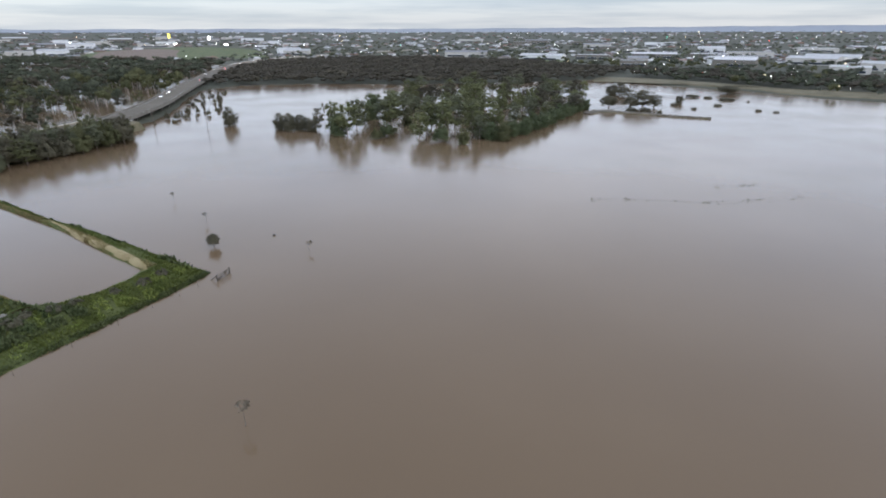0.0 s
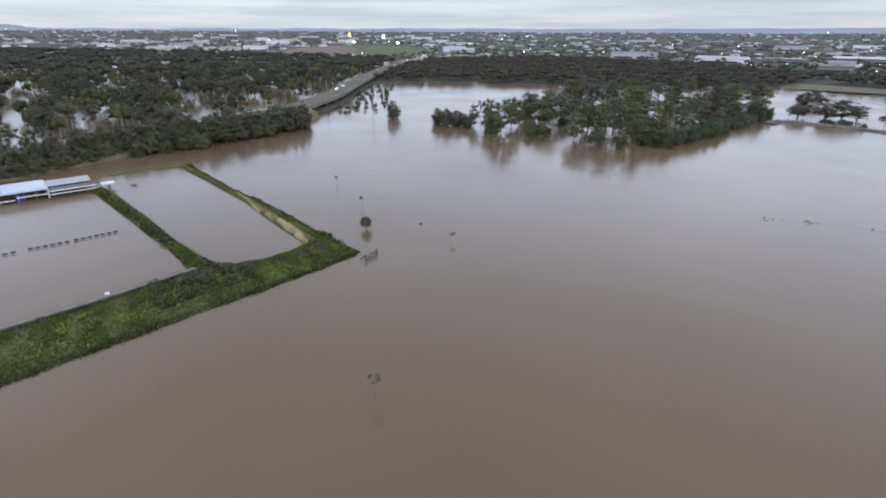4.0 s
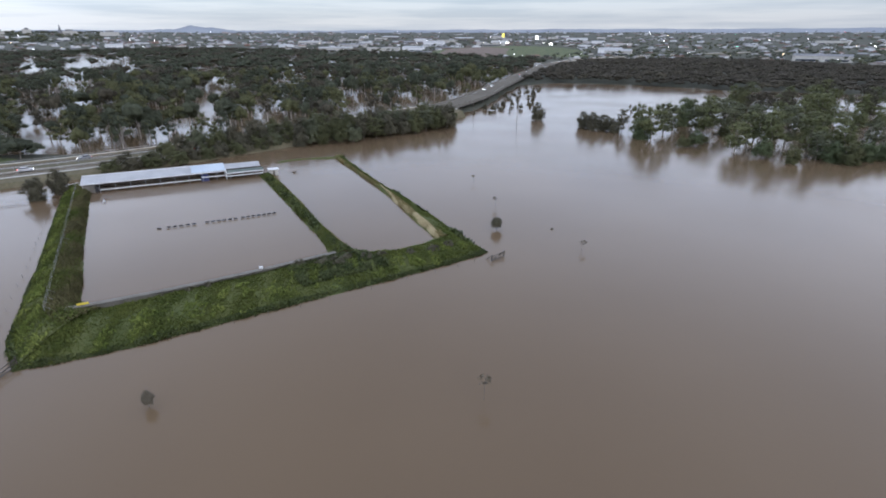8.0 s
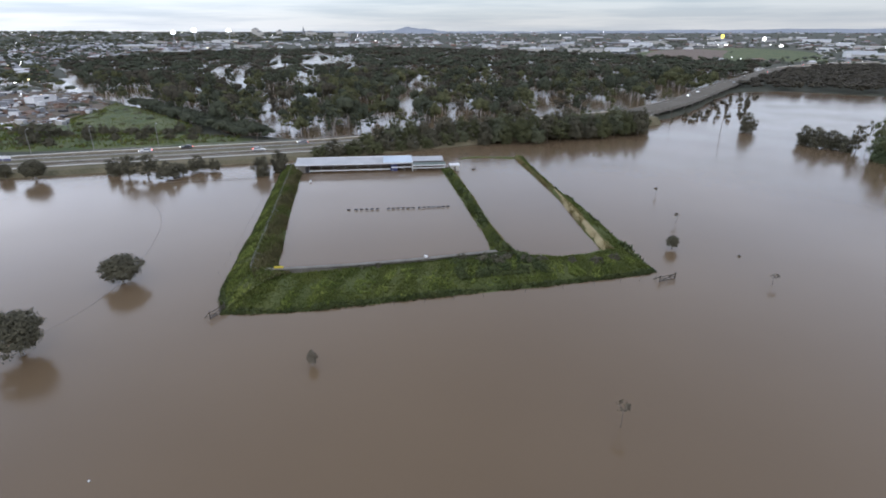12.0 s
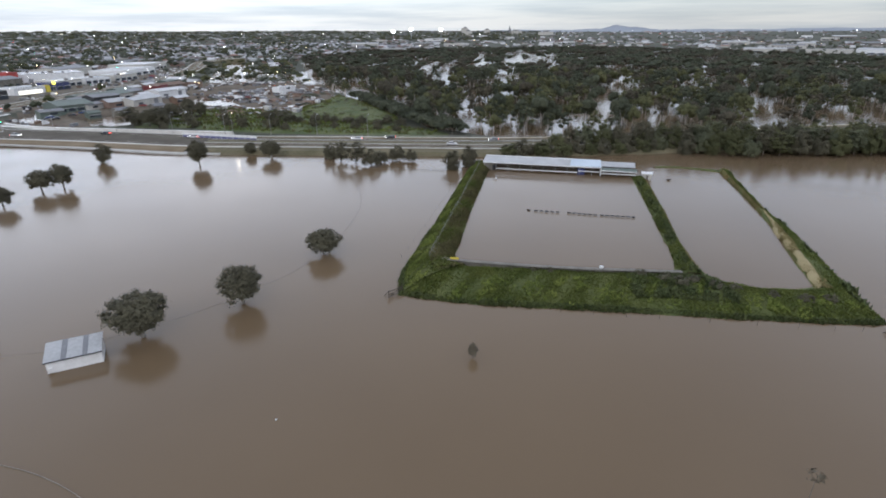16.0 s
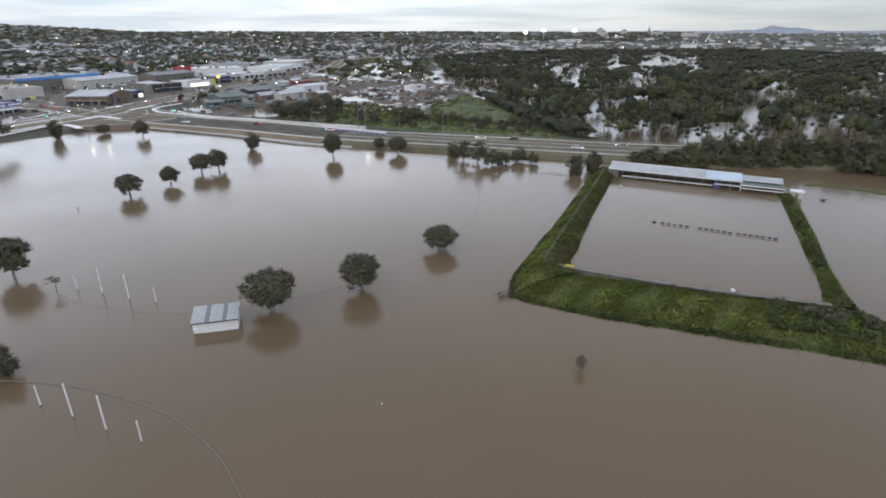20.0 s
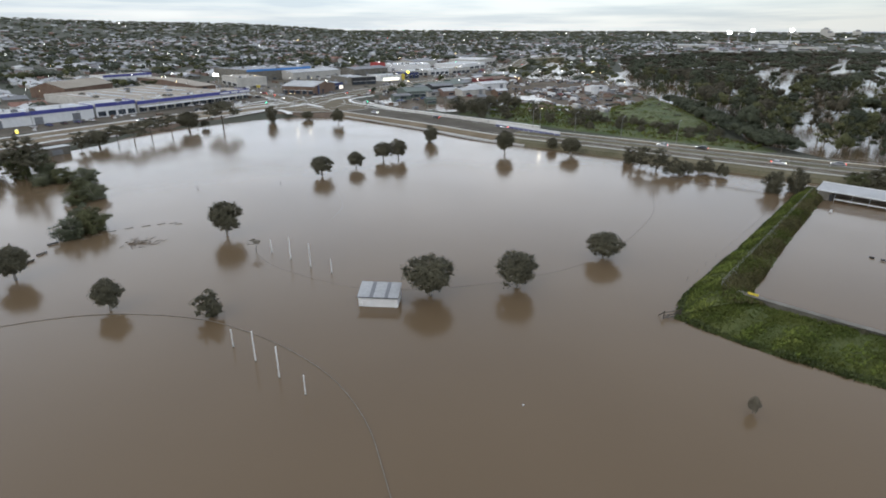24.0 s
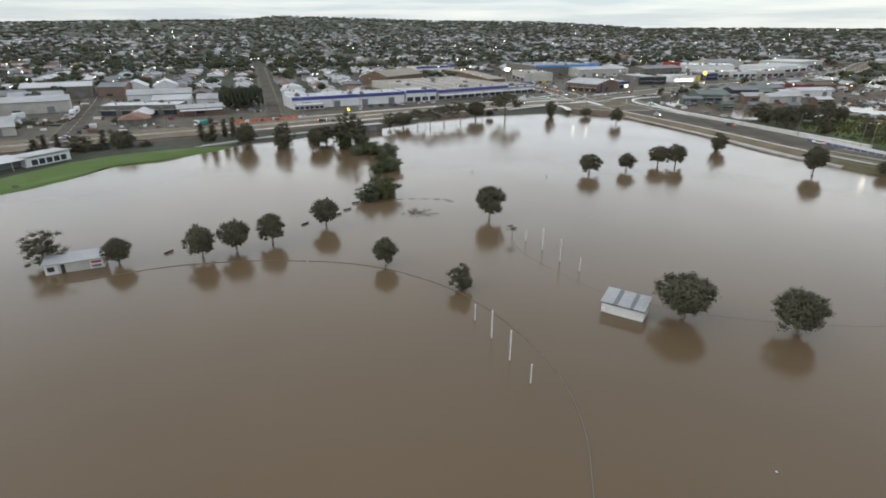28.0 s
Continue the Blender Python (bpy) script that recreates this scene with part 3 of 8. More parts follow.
def road(name, line, width, lanes, label, median=0.0, kerb=1.1, embank=6.0, face=None, verge=VERGE, grass_from=0, dull=0, first=None):
    base = tagged(thing(name, 0, 0), label, "road", kind="structure")
    if first:
        part("carriageway", strip(line[:4], 0, width, 0, thick=0.8), first, base)
    part("carriageway", strip(line[3:] if first else line, 0, width, 0, thick=0.8), face or ASPHALT, base)
    if median:
        part("median", strip(line[grass_from:], 0, median, 0.14, thick=0.2), VERGE, base, "grassy median strip")
        for s in (-1, 1):
            part("median_kerb", strip(line[grass_from:], s * median / 2, 1.0 if kerb > 0.5 else 0.35, 0.17, thick=0.2), CONCRETE, base)
    if median > 6:
        for s in (-1, 1):
            part("edge_line", strip(line[grass_from:], s * (median / 2 + 1.4), 0.3, 0.010), PAINT, base)
            part("gravel_shoulder", strip(line[grass_from:], s * (width / 2 - 0.35), 0.7, 0.012), DRY, base, "pale gravel edge of the carriageway")
            part("worn_lane", strip(line[grass_from:], s * 6.3, 1.8, 0.006), ASPHALT_DARK, base, "darker worn lane surface")
    if kerb:
        for s in (-1, 1):
            for stretch, cover in ((line[:dull + 1], WALLGREY), (line[dull:], KERB)):
                if len(stretch) > 1:
                    part("kerb", strip(stretch, s * (width / 2 + kerb / 2), kerb, 0.15, thick=0.9), cover, base)
    for off in lanes:
        p = smooth_line(line, 6.0)
        cut = [k for k in range(0, len(p) - 1, 2)]
        t = np.gradient(p[:, :2], axis=0)
        t /= np.linalg.norm(t, axis=1)[:, None]
        n = np.stack([-t[:, 1], t[:, 0]], 1)
        v, f = [], []
        for k in cut:
            for q in (k, k + 1):
                for s in (-0.14, 0.14):
                    v.append((*(p[q, :2] + n[q] * (off + s)), p[q, 2] + 0.012))
            m = len(v)
            f.append((m - 4, m - 3, m - 1, m - 2))
        part("lane_marking", (v, f), PAINT, base, "broken white lane line")
    for s in (-1, 1) if width > 12 else ():
        part("edge_line", strip(line, s * (width / 2 - 0.8), 0.34, 0.010), PAINT, base)
    stretches = [(line[:grass_from + 1], ASPHALT_PALE), (line[grass_from:], verge)] if grass_from else [(line, verge)]
    for stretch, cover in stretches if embank else ():
        p = smooth_line(stretch, 8.0)
        t = np.gradient(p[:, :2], axis=0)
        t /= np.linalg.norm(t, axis=1)[:, None]
        n = np.stack([-t[:, 1], t[:, 0]], 1)
        for s in (-1, 1):
            hi = np.c_[p[:, :2] + n * s * (width / 2 + 0.5), p[:, 2] - 0.05]
            lo = np.c_[p[:, :2] + n * s * (width / 2 + embank + 1.5 * ripple(p[:, 0], p[:, 1], 9)[:, None]), np.full(len(p), -1.2)]
            md = np.c_[(p[:, :2] + n * s * (width / 2 + embank * 0.55)), p[:, 2] - 0.7]
            k = len(p)
            part("shoulder", (np.vstack([hi, md, lo]).tolist(), [(a + i, a + i + 1, a + k + i + 1, a + k + i) for a in (0, k) for i in range(k - 1)]), cover, base, "rough road shoulder")
    return base


road("highway", HIGHWAY, 24.0, (-8.2, 8.2), "grey asphalt dual carriageway on a low bank beside the flood", median=7.5, kerb=0.5, embank=8, face=ASPHALT_TAN, grass_from=3, first=ASPHALT_DARK)
road("highway_bridge_approach", BEYOND, 14.0, (-3.0, 3.0), "grey asphalt road running on to the distant town", embank=14, face=ASPHALT_PALE)
road("south_road", SOUTHROAD, 25.0, (-8.0, 8.0), "wide asphalt road with concrete kerbs beside the flooded park", median=2.6, kerb=1.5, verge=EARTH, face=ASPHALT_PALE, dull=4)
road("arterial_road", ARTERIAL, 20.0, (-6.0, 6.0), "asphalt shopping street with a kerbed median", median=3.0, kerb=0.5)
road("cross_road", CROSSROAD, 14.0, (-3.5, 3.5), "asphalt road between shops and houses", kerb=0.5)
road("side_street", SIDE_A, 6.8, (), "straight asphalt residential street between houses", kerb=0.25, face=ASPHALT_DARK, dull=3)
road("side_street", SIDE_B, 9.0, (0.0,), "narrow asphalt street between warehouses", kerb=0.4, face=ASPHALT_DARK, dull=3)
junction = [(-345, -190, 2.31), (-318, -186, 2.31), (-296, -168, 2.31), (-300, -136, 2.31), (-318, -118, 2.31), (-345, -130, 2.31), (-366, -150, 2.31), (-362, -176, 2.31)]
crossing = tagged(obj("road_junction", junction, [tuple(range(8))], ASPHALT), "wide asphalt road junction with painted islands", "road", kind="structure")
part("kerb", strip([(-345, -190, 2.31), (-318, -186, 2.31), (-296, -168, 2.31), (-300, -136, 2.31), (-318, -118, 2.31)], 0, 0.7, 0.16, thick=0.3), CONCRETE, crossing)
part("kerb", strip([(-366, -150, 2.31), (-345, -130, 2.31), (-332, -121, 2.31)], 0, 0.7, 0.16, thick=0.3), CONCRETE, crossing)
for line in ([(-303, -160, 2.32), (-330, -154, 2.32), (-360, -160, 2.32)], [(-308, -146, 2.32), (-332, -140, 2.32), (-362, -152, 2.32)], [(-312, -176, 2.32), (-334, -170, 2.32), (-358, -172, 2.32)], [(-306, -138, 2.32), (-316, -128, 2.32)], [(-322, -182, 2.32), (-304, -172, 2.32)]):
    part("lane_line", strip(line, 0, 0.45, 0.012), PAINT, crossing)
rim = np.array(junction)[:, :2]
mid_ = rim.mean(0)
skirt = [(x, y, 2.30) for x, y in rim] + [tuple(mid_ + (p - mid_) * 1.10) + (1.1,) for p in rim] + [tuple(mid_ + (p - mid_) * 1.22) + (-1.0,) for p in rim]
tagged(obj("junction_shoulder", skirt, [(a + i, a + (i + 1) % 8, a + 8 + (i + 1) % 8, a + 8 + i) for a in (0, 8) for i in range(8)], EARTH), "bare brown earth shoulder round the junction", "shoulder", kind="structure")
for line, wide in (([(-193, -225.8, 2.2), (-206, -221.6, 2.2), (-224, -216.6, 2.2)], 1.4), ([(-186, -241.2, 2.2), (-204.3, -237.6, 2.2), (-227.6, -230.0, 2.2), (-247.1, -222.0, 2.2)], 1.3), ([(-319, -204.8, 2.3), (-333.6, -201.3, 2.3), (-351.6, -199.2, 2.3)], 1.6), ([(-278.6, -201.4, 2.2), (-295.0, -195.9, 2.2), (-314.1, -189.0, 2.25), (-335.7, -180.5, 2.3)], 1.8), ([(-266, -182.6, 2.1), (-283.9, -177.9, 2.2), (-298.4, -174.8, 2.3)], 1.6),
                   ([(-370.3, -177.2, 2.35), (-392.5, -172.8, 2.4)], 2.6), ([(-358.8, -159.8, 2.35), (-377.3, -152.9, 2.4)], 2.8), ([(-314.9, -96.0, 2.2), (-331.4, -117.1, 2.3), (-344.5, -136.4, 2.3), (-357.8, -145.5, 2.35), (-370.3, -146.2, 2.4), (-388, -139.0, 2.4)], 2.2),
                   ([(-316.6, -169.1, 2.3), (-332.2, -166.5, 2.3)], 2.6), ([(-332.2, -166.5, 2.3), (-318.3, -148.2, 2.3)], 3.0), ([(-300.1, -168.2, 2.3), (-294.0, -160.0, 2.3), (-288.2, -154.6, 2.1)], 3.2)):
    tagged(obj("traffic_island", *strip(line, 0, wide, 0.17, step=4.0, thick=0.3), KERB), "long pale kerbed concrete traffic island", "traffic island", kind="structure")

# the bridge over the flooded river flats
bridge = tagged(thing("road_bridge", 0, 0), "long low concrete road bridge crossing the flood", "bridge", kind="structure")
part("deck", strip(BRIDGE, 0, 14.5, 0, thick=1.3), WALLGREY, bridge)
part("carriageway", strip(BRIDGE, 0, 13.2, 0.02), ASPHALT_BRIDGE, bridge)
for s in (-1, 1):
    part("parapet", strip(BRIDGE, s * 7.0, 0.3, 0.7, thick=0.75), WALLGREY, bridge)
    part("edge_line", strip(BRIDGE, s * 5.6, 0.2, 0.035), PAINT, bridge)
piers = smooth_line(BRIDGE, 18.0)
way = np.gradient(piers[:, :2], axis=0)
for p, w in zip(piers, way / np.linalg.norm(way, axis=1)[:, None]):
    turn = math.degrees(math.atan2(w[1], w[0]))
    for s in (-4.5, 4.5):
        x, y = p[0] - w[1] * s, p[1] + w[0] * s
        col = part("pier", tube([(0, 0, -2.5), (0, 0, p[2] - 1.25)], 0.55, 8), WALLGREY, bridge)
        col.location = (x, y, 0)
    cap = part("pier_cap", box(-0.6, 0.6, -6.2, 6.2, p[2] - 2.0, p[2] - 1.25), WALLGREY, bridge)
    cap.matrix_basis = spot(p[0], p[1], 0, turn)

# footpath and kerbed ramp along the flooded park, half under water
tagged(obj("footpath", *strip([(-296, -122, 1.1), (-280, -92, 0.9), (-262, -62, 0.8), (-246, -38, 0.7), (-236, -14, 0.6)], 0, 4.4, 0, thick=0.6), CONCRETE), "pale concrete footpath along the water's edge", "footpath", kind="structure")
tagged(obj("footpath", *strip([(-12, -209, 0.7), (-29.4, -215.2, 0.7), (-41.3, -222.0, 0.7), (-56.2, -227.4, 0.7), (-72.5, -225.9, 0.8), (-97.1, -219.4, 0.9), (-113.6, -217.6, 1.0), (-140, -214, 1.0), (-180, -206, 1.0), (-232, -203, 1.0)], 0, 2.6, 0.1, thick=0.6), CONCRETE), "pale concrete footpath behind the park lawn", "footpath", kind="structure")


def lawn(name, poly, mat, z, label):
    """A sheet of grass draped on the land, with an uneven edge."""
    p = np.array(smooth_line([(x, y, 0) for x, y in poly + poly[:1]], 4.0))[:-1, :2]
    p = p + 1.1 * np.stack([ripple(p[:, 0], p[:, 1], 3.0), ripple(p[:, 1], p[:, 0], 3.7)], 1)
    c = p.mean(0)
    rings = [np.c_[c + (p - c) * k, np.full(len(p), z * h)] for k, h in ((1.0, 0.0), (0.93, 0.5), (0.8, 0.9), (0.4, 1.0))]
    n = len(p)
    v = np.vstack(rings + [[[c[0], c[1], z]]])
    v[:, 2] += np.maximum(ground_z(v[:, 0], v[:, 1]), -0.12) if z < 3 else 0
    f = [(a * n + i, a * n + (i + 1) % n, (a + 1) * n + (i + 1) % n, (a + 1) * n + i) for a in range(3) for i in range(n)] + [(3 * n + i, 3 * n + (i + 1) % n, 4 * n) for i in range(n)]
    return tagged(obj(name, v.tolist(), f, mat, smooth=True), label, "grass", kind="structure")


lawn("lawn", [(-18, -196), (-37.8, -200.5), (-46.8, -204.4), (-56.6, -211.0), (-67.1, -209.8), (-79.3, -206.7), (-91.5, -208.2), (-102, -208.5), (-110, -213), (-97, -216.8), (-72.5, -223.4), (-56.2, -225.4), (-41.3, -220.0), (-22, -211)], TURF, 0.35, "mown green lawn at the flood's edge")
lawn("grass_verge", [(-306, -33), (-303, 14), (-292, 50), (-252, 86), (-237, 78), (-262, 25), (-288, -20)], ROUGHGREEN, 0.5, "bright green grass verge beside the highway")
lawn("grass_mound", [(-370, 30), (-425, 62), (-385, 74), (-303, 78), (-280, 72), (-288, 40), (-310, 26)], ROUGHGREEN, 1.5, "green grassed earth mound beside the yard")
lawn("paddock", [(134, 1023), (209, 986), (170, 776), (108, 801)], ROUGHGREEN, 0.7, "green paddock in front of the far houses")
lawn("rough_field", FIELD, ROUGHGREEN, 0.7, "rough green field beside the far road")
lawn("bare_field", [(-600, 935), (-486, 915), (-440, 950), (-520, 1150), (-600, 1330), (-690, 1350), (-715, 1200)], EARTH, 0.8, "bare brown earth of a building site beyond the woods")
lawn("sand_bank", [(146, 560), (162, 582), (196, 545), (226, 505), (258, 475), (292, 418), (420, 345), (440, 360), (310, 440), (270, 500), (235, 545), (205, 580), (170, 600)], VERGE, 0.8, "strip of tan reed bank along the far shore")
lawn("yard_verge", [(-312, -60), (-350, -50), (-380, -36), (-386, -16), (-351, 23), (-290, 18), (-294, -13), (-302, -35)], ROUGHGREEN, 0.35, "rough green grass between the highway and the muddy yard")
wall_line = [(-344, -126, 2.2), (-334, -118, 2.2), (-318, -97, 2.2), (-300, -62, 2.2), (-284, -32, 2.2), (-272, -10, 2.2)]
tagged(obj("road_barrier", *strip(wall_line, 0, 1.3, 0.95, thick=2.2), KERB), "long pale concrete safety barrier along the highway", "barrier", kind="structure")

# ---- trees ----
def leafy(rng, clumps, leaves, size, core=ICO1, fill=0.62, loose=(0.5, 1.12), whole=0.0):
    """Foliage: clumps (centre, radii) as a small dark core inside many leaf sprays; whole turns the sprays to the crown's outside."""
    vs, fs, at = [], [], 0
    heart = np.mean([c for c, _ in clumps], 0) - (0, 0, 0.12 * np.ptp([c[2] for c, _ in clumps]))
    for c, r in clumps:
        c, r = np.array(c, float), np.array(r, float)
        cv = core[0] * (fill * (1 + 0.15 * rng.standard_normal((len(core[0]), 1)).clip(-1, 1))) * r + c
        vs.append(cv)
        fs.append(core[1] + at)
        at += len(cv)
        d = rng.standard_normal((leaves, 3))
        d /= np.linalg.norm(d, axis=1)[:, None]
        d[:, 2] = np.where(d[:, 2] < -0.45, -d[:, 2], d[:, 2])
        p = c + d * r * rng.uniform(*loose, (leaves, 1))
        out = p - heart
        out /= np.linalg.norm(out, axis=1)[:, None] + 1e-6
        nrm = (1.9 - whole) * d + whole * 1.3 * out + (0, 0, 0.35) + 0.45 * rng.standard_normal((leaves, 3))
        nrm /= np.linalg.norm(nrm, axis=1)[:, None]
        a = np.cross(nrm, rng.standard_normal((leaves, 3)))
        a /= np.linalg.norm(a, axis=1)[:, None]
        b = np.cross(nrm, a)
        s = size * rng.uniform(0.55, 1.25, (leaves, 1))
        vs.append(np.stack([p + a * s * 1.1, p - a * s * 0.6 + b * s * 0.75, p - a * s * 0.6 - b * s * 0.75], 1).reshape(-1, 3))
        fs.append(np.arange(leaves * 3).reshape(-1, 3) + at)
        at += leaves * 3
    return np.concatenate(vs), np.concatenate(fs)


def crown_clumps(rng, kind, w, h):
    """Where the clumps of a crown of that width and height stand."""
    out = []
    if kind == "spread":
        n = 104
        lean, dip = rng.uniform(0, 6.3), rng.uniform(0.05, 0.12)
        for i in range(n):
            a, lift = 2.4 * i, 1 - 1.48 * (i + 0.5) / n
            q = math.sqrt(max(0.0, 1 - lift * lift)) * (rng.uniform(0.55, 0.9) if lift < 0.05 else rng.uniform(0.9, 1.03))
            swell = sum(0.11 * math.sin(f * a + 2.2 * f * lift + lean * f) for f in (2, 3, 5))
            if swell < -0.19 and lift < 0.75:
                continue
            wide = 0.41 * (1 + dip * math.cos(a - lean) + 0.75 * swell)
            r = w * rng.uniform(0.065, 0.105)
            out.append(((wide * w * q * math.cos(a), wide * w * q * math.sin(a), h * (0.46 + (0.43 + 0.16 * swell) * lift + rng.uniform(-0.04, 0.04) - 0.05 * q * math.cos(2 * a + lean))), (r, r, r * 0.8)))
            if i % 2 == 0:
                out.append(((wide * w * q * 0.6 * math.cos(a), wide * w * q * 0.6 * math.sin(a), h * (0.48 + 0.25 * max(0.0, lift))), (r * 1.2, r * 1.2, r)))
    elif kind in ("round", "dome"):
        many_ = 64 if kind == "round" else 130
        for i in range(many_):
            d = rng.standard_normal(3)
            d /= np.linalg.norm(d)
            q = rng.uniform(0.45, 1.0) * (1 + 0.12 * math.sin(3 * math.atan2(d[1], d[0])))
            r = w * rng.uniform(0.075, 0.125) * (1.0 if kind == "round" else 0.78)
            out.append(((0.40 * w * q * d[0], 0.40 * w * q * d[1], h * (0.43 + 0.45 * q * d[2])), (r, r, r * 0.9)))
    elif kind == "gum":
        # foliage gathered in flat plumes at the ends of the limbs, with sky between them
        for i in range(13):
            a, z = 2.4 * i + rng.uniform(-0.5, 0.5), 0.20 + 0.66 * (i + 0.5) / 13 + rng.uniform(-0.05, 0.05)
            far = 0.36 * w * math.sqrt(max(0.06, 1 - ((z - 0.52) / 0.40) ** 2)) * rng.uniform(0.5, 1.05)
            r = w * rng.uniform(0.19, 0.27)
            out.append(((far * math.cos(a), far * math.sin(a), h * z), (r, r, r * rng.uniform(0.7, 0.95))))
            for k in range(3):
                b, q = rng.uniform(0, 6.3), r * rng.uniform(0.35, 0.6)
                out.append(((far * math.cos(a) + r * math.cos(b), far * math.sin(a) + r * math.sin(b), h * z + rng.uniform(-0.6, 0.3) * r), (q, q, q * 0.8)))
    elif kind == "column":
        for i in range(26):
            z = (i + 0.5) / 26
            r = 0.5 * w * (0.35 + 0.62 * math.sin(math.pi * min(1, z * 0.86 + 0.14)))
            out.append(((rng.uniform(-0.16, 0.16) * w, rng.uniform(-0.16, 0.16) * w, h * (0.05 + 0.92 * z)), (r * 0.8, r * 0.8, h * 0.045)))
    elif kind == "umbrella":
        # a flat broken cap of foliage on long bare limbs
        for i in range(54):
            a, q = 2.4 * i + rng.uniform(-0.3, 0.3), math.sqrt((i + 0.5) / 54)
            r = w * rng.uniform(0.075, 0.125)
            out.append(((0.44 * w * q * math.cos(a), 0.44 * w * q * math.sin(a), h * (0.86 - 0.30 * q * q + 0.07 * math.sin(3 * a) + rng.uniform(-0.14, 0.06))), (r, r, r * 0.75)))
    elif kind == "wisp":
        for i in range(15):
            a, q = rng.uniform(0, 6.3), rng.uniform(0.2, 1.0)
            r = w * rng.uniform(0.09, 0.15)
            out.append(((0.40 * w * q * math.cos(a), 0.40 * w * q * math.sin(a), h * (0.93 - 0.22 * q * q + rng.uniform(-0.05, 0.05))), (r, r, r * 0.6)))
    else:
        for i in range(34 if kind == "bush" else 80):
            a, q = rng.uniform(0, 6.3), math.sqrt(rng.uniform(0, 1))
            r = w * rng.uniform(0.085, 0.14) * (1.0 if kind == "bush" else 0.72)
            out.append(((0.40 * w * q * math.cos(a), 0.40 * w * q * math.sin(a), h * (0.07 + rng.uniform(0.10, 0.80) * (1 - 0.55 * q**2.2))), (r, r, r * 0.8)))
    return out


def limbs(rng, clumps, h, girth, fork):
    """A tapered, slightly bent trunk with limbs to some of the clumps."""
    bend = rng.uniform(-0.25, 0.25, 2)
    top = (bend[0], bend[1], h * fork)
    geos = [tube([(0, 0, -1.6), (bend[0] * 0.3, bend[1] * 0.3, h * fork * 0.5), top], [girth * 1.15, girth, girth * 0.75], 8)]
    for c, _ in clumps[:: max(1, len(clumps) // 6)][:6]:
        mid = (top[0] * 0.5 + c[0] * 0.5 + rng.uniform(-0.2, 0.2), top[1] * 0.5 + c[1] * 0.5, top[2] * 0.45 + c[2] * 0.55)
        geos.append(tube([top, mid, c], [girth * 0.6, girth * 0.4, girth * 0.18], 5))
    v, f = join(*geos)
    for k in range(len(geos) - 1):       # each limb is grown together with the fork
        f.append((16 + k % 8, 24 + 15 * k, 25 + 15 * k))
    return v, f


FORMS = {"spread": (8.6, 8.0, 62, 0.19, 0.30, 0.24), "round": (5.4, 6.0, 74, 0.16, 0.21, 0.22), "gum": (9.0, 14.0, 60, 0.24, 0.24, 0.34), "column": (2.6, 8.0, 70, 0.17, 0.14, 0.2), "bush": (4.5, 3.2, 44, 0.19, 0.09, 0.25), "wisp": (2.4, 3.0, 15, 0.10, 0.04, 0.55), "umbrella": (9.0, 10.0, 58, 0.19, 0.16, 0.5), "dome": (10.0, 10.0, 66, 0.19, 0.28, 0.2), "thicket": (9.0, 7.0, 60, 0.20, 0.14, 0.22)}
STOCK = {}


def make_tree(kind, variant, name, bark, leaf):
    w, h, leaves, size, girth, fork = FORMS[kind]
    rng = np.random.default_rng(100 * variant + len(kind))
    clumps = crown_clumps(rng, kind, w, h)
    t = new(name)
    part("trunk", limbs(rng, clumps, h, girth, fork), bark, t, smooth=True)
    crown = soup("crown", [leafy(rng, clumps, leaves, size, OCTA if kind in ("gum", "wisp", "bush", "thicket", "dome") else ICO1, 0.3 if kind == "wisp" else 0.5, (0.5, 1.2) if kind == "gum" else (0.4, 1.4), 0.7 if kind == "gum" else 1.1)], leaf)
    crown.parent = t
    return t


def plant(kind, x, y, w, h, z=0.0, turn=None, variant=0, name="park_tree", label="", group="", mats=None):
    bark, leaf = mats or (BARK, LEAF)
    if kind == "round" and w > 7.5 or kind == "bush" and w > 6:
        kind = "dome" if kind == "round" else "thicket"
    key = (kind, variant, name, leaf.name)
    turn = (x * 37 + y * 53) % 360 if turn is None else turn
    w0, h0 = FORMS[kind][:2]
    if kind in ("round", "dome") and z < 0 and name != "park_tree":        # the flood stands up to the crown
        z, h = z - 0.15 * h, 1.15 * h
    size = Vector((w / w0, w / w0, h / h0))
    if key not in STOCK:
        t = make_tree(kind, variant, name, bark, leaf)
        t.matrix_basis = spot(x, y, z, turn, *size)
        STOCK[key] = (t, size)
    else:
        first, was = STOCK[key]
        t = copy_thing(first, spot(x, y, z, turn, *(a / b for a, b in zip(size, was))))
    return tagged(t, label, "bush" if kind in ("bush", "thicket") else "tree", group)


# single trees standing in the flooded sports park: x, y, width, height, form, variant
PARK = [(-85.5, -19.5, 10.3, 8.5, "spread", 0), (-92.6, -3.8, 8.6, 8.0, "spread", 1), (-112.1, 13.4, 8.8, 6.2, "spread", 2),
        (-165.8, -78.5, 8.4, 7.3, "spread", 1), (-178.6, -70.9, 6.8, 6.5, "spread", 2), (-193.5, -65.5, 8.0, 7.6, "spread", 0), (-197.0, -60.5, 8.0, 8.3, "spread", 1),
        (-271.6, -117.6, 7.4, 8.6, "spread", 1), (-283.6, -141.6, 7.7, 4.8, "spread", 2), (-235.0, -57.0, 8.8, 8.6, "round", 0), (-216.7, -20.9, 8.1, 10.1, "spread", 0), (-230.9, -2.3, 5.4, 5.2, "spread", 2),
        (-220.6, 5.6, 9.2, 7.5, "spread", 0), (-269.6, -155.9, 8.1, 10.6, "round", 1),
        ]
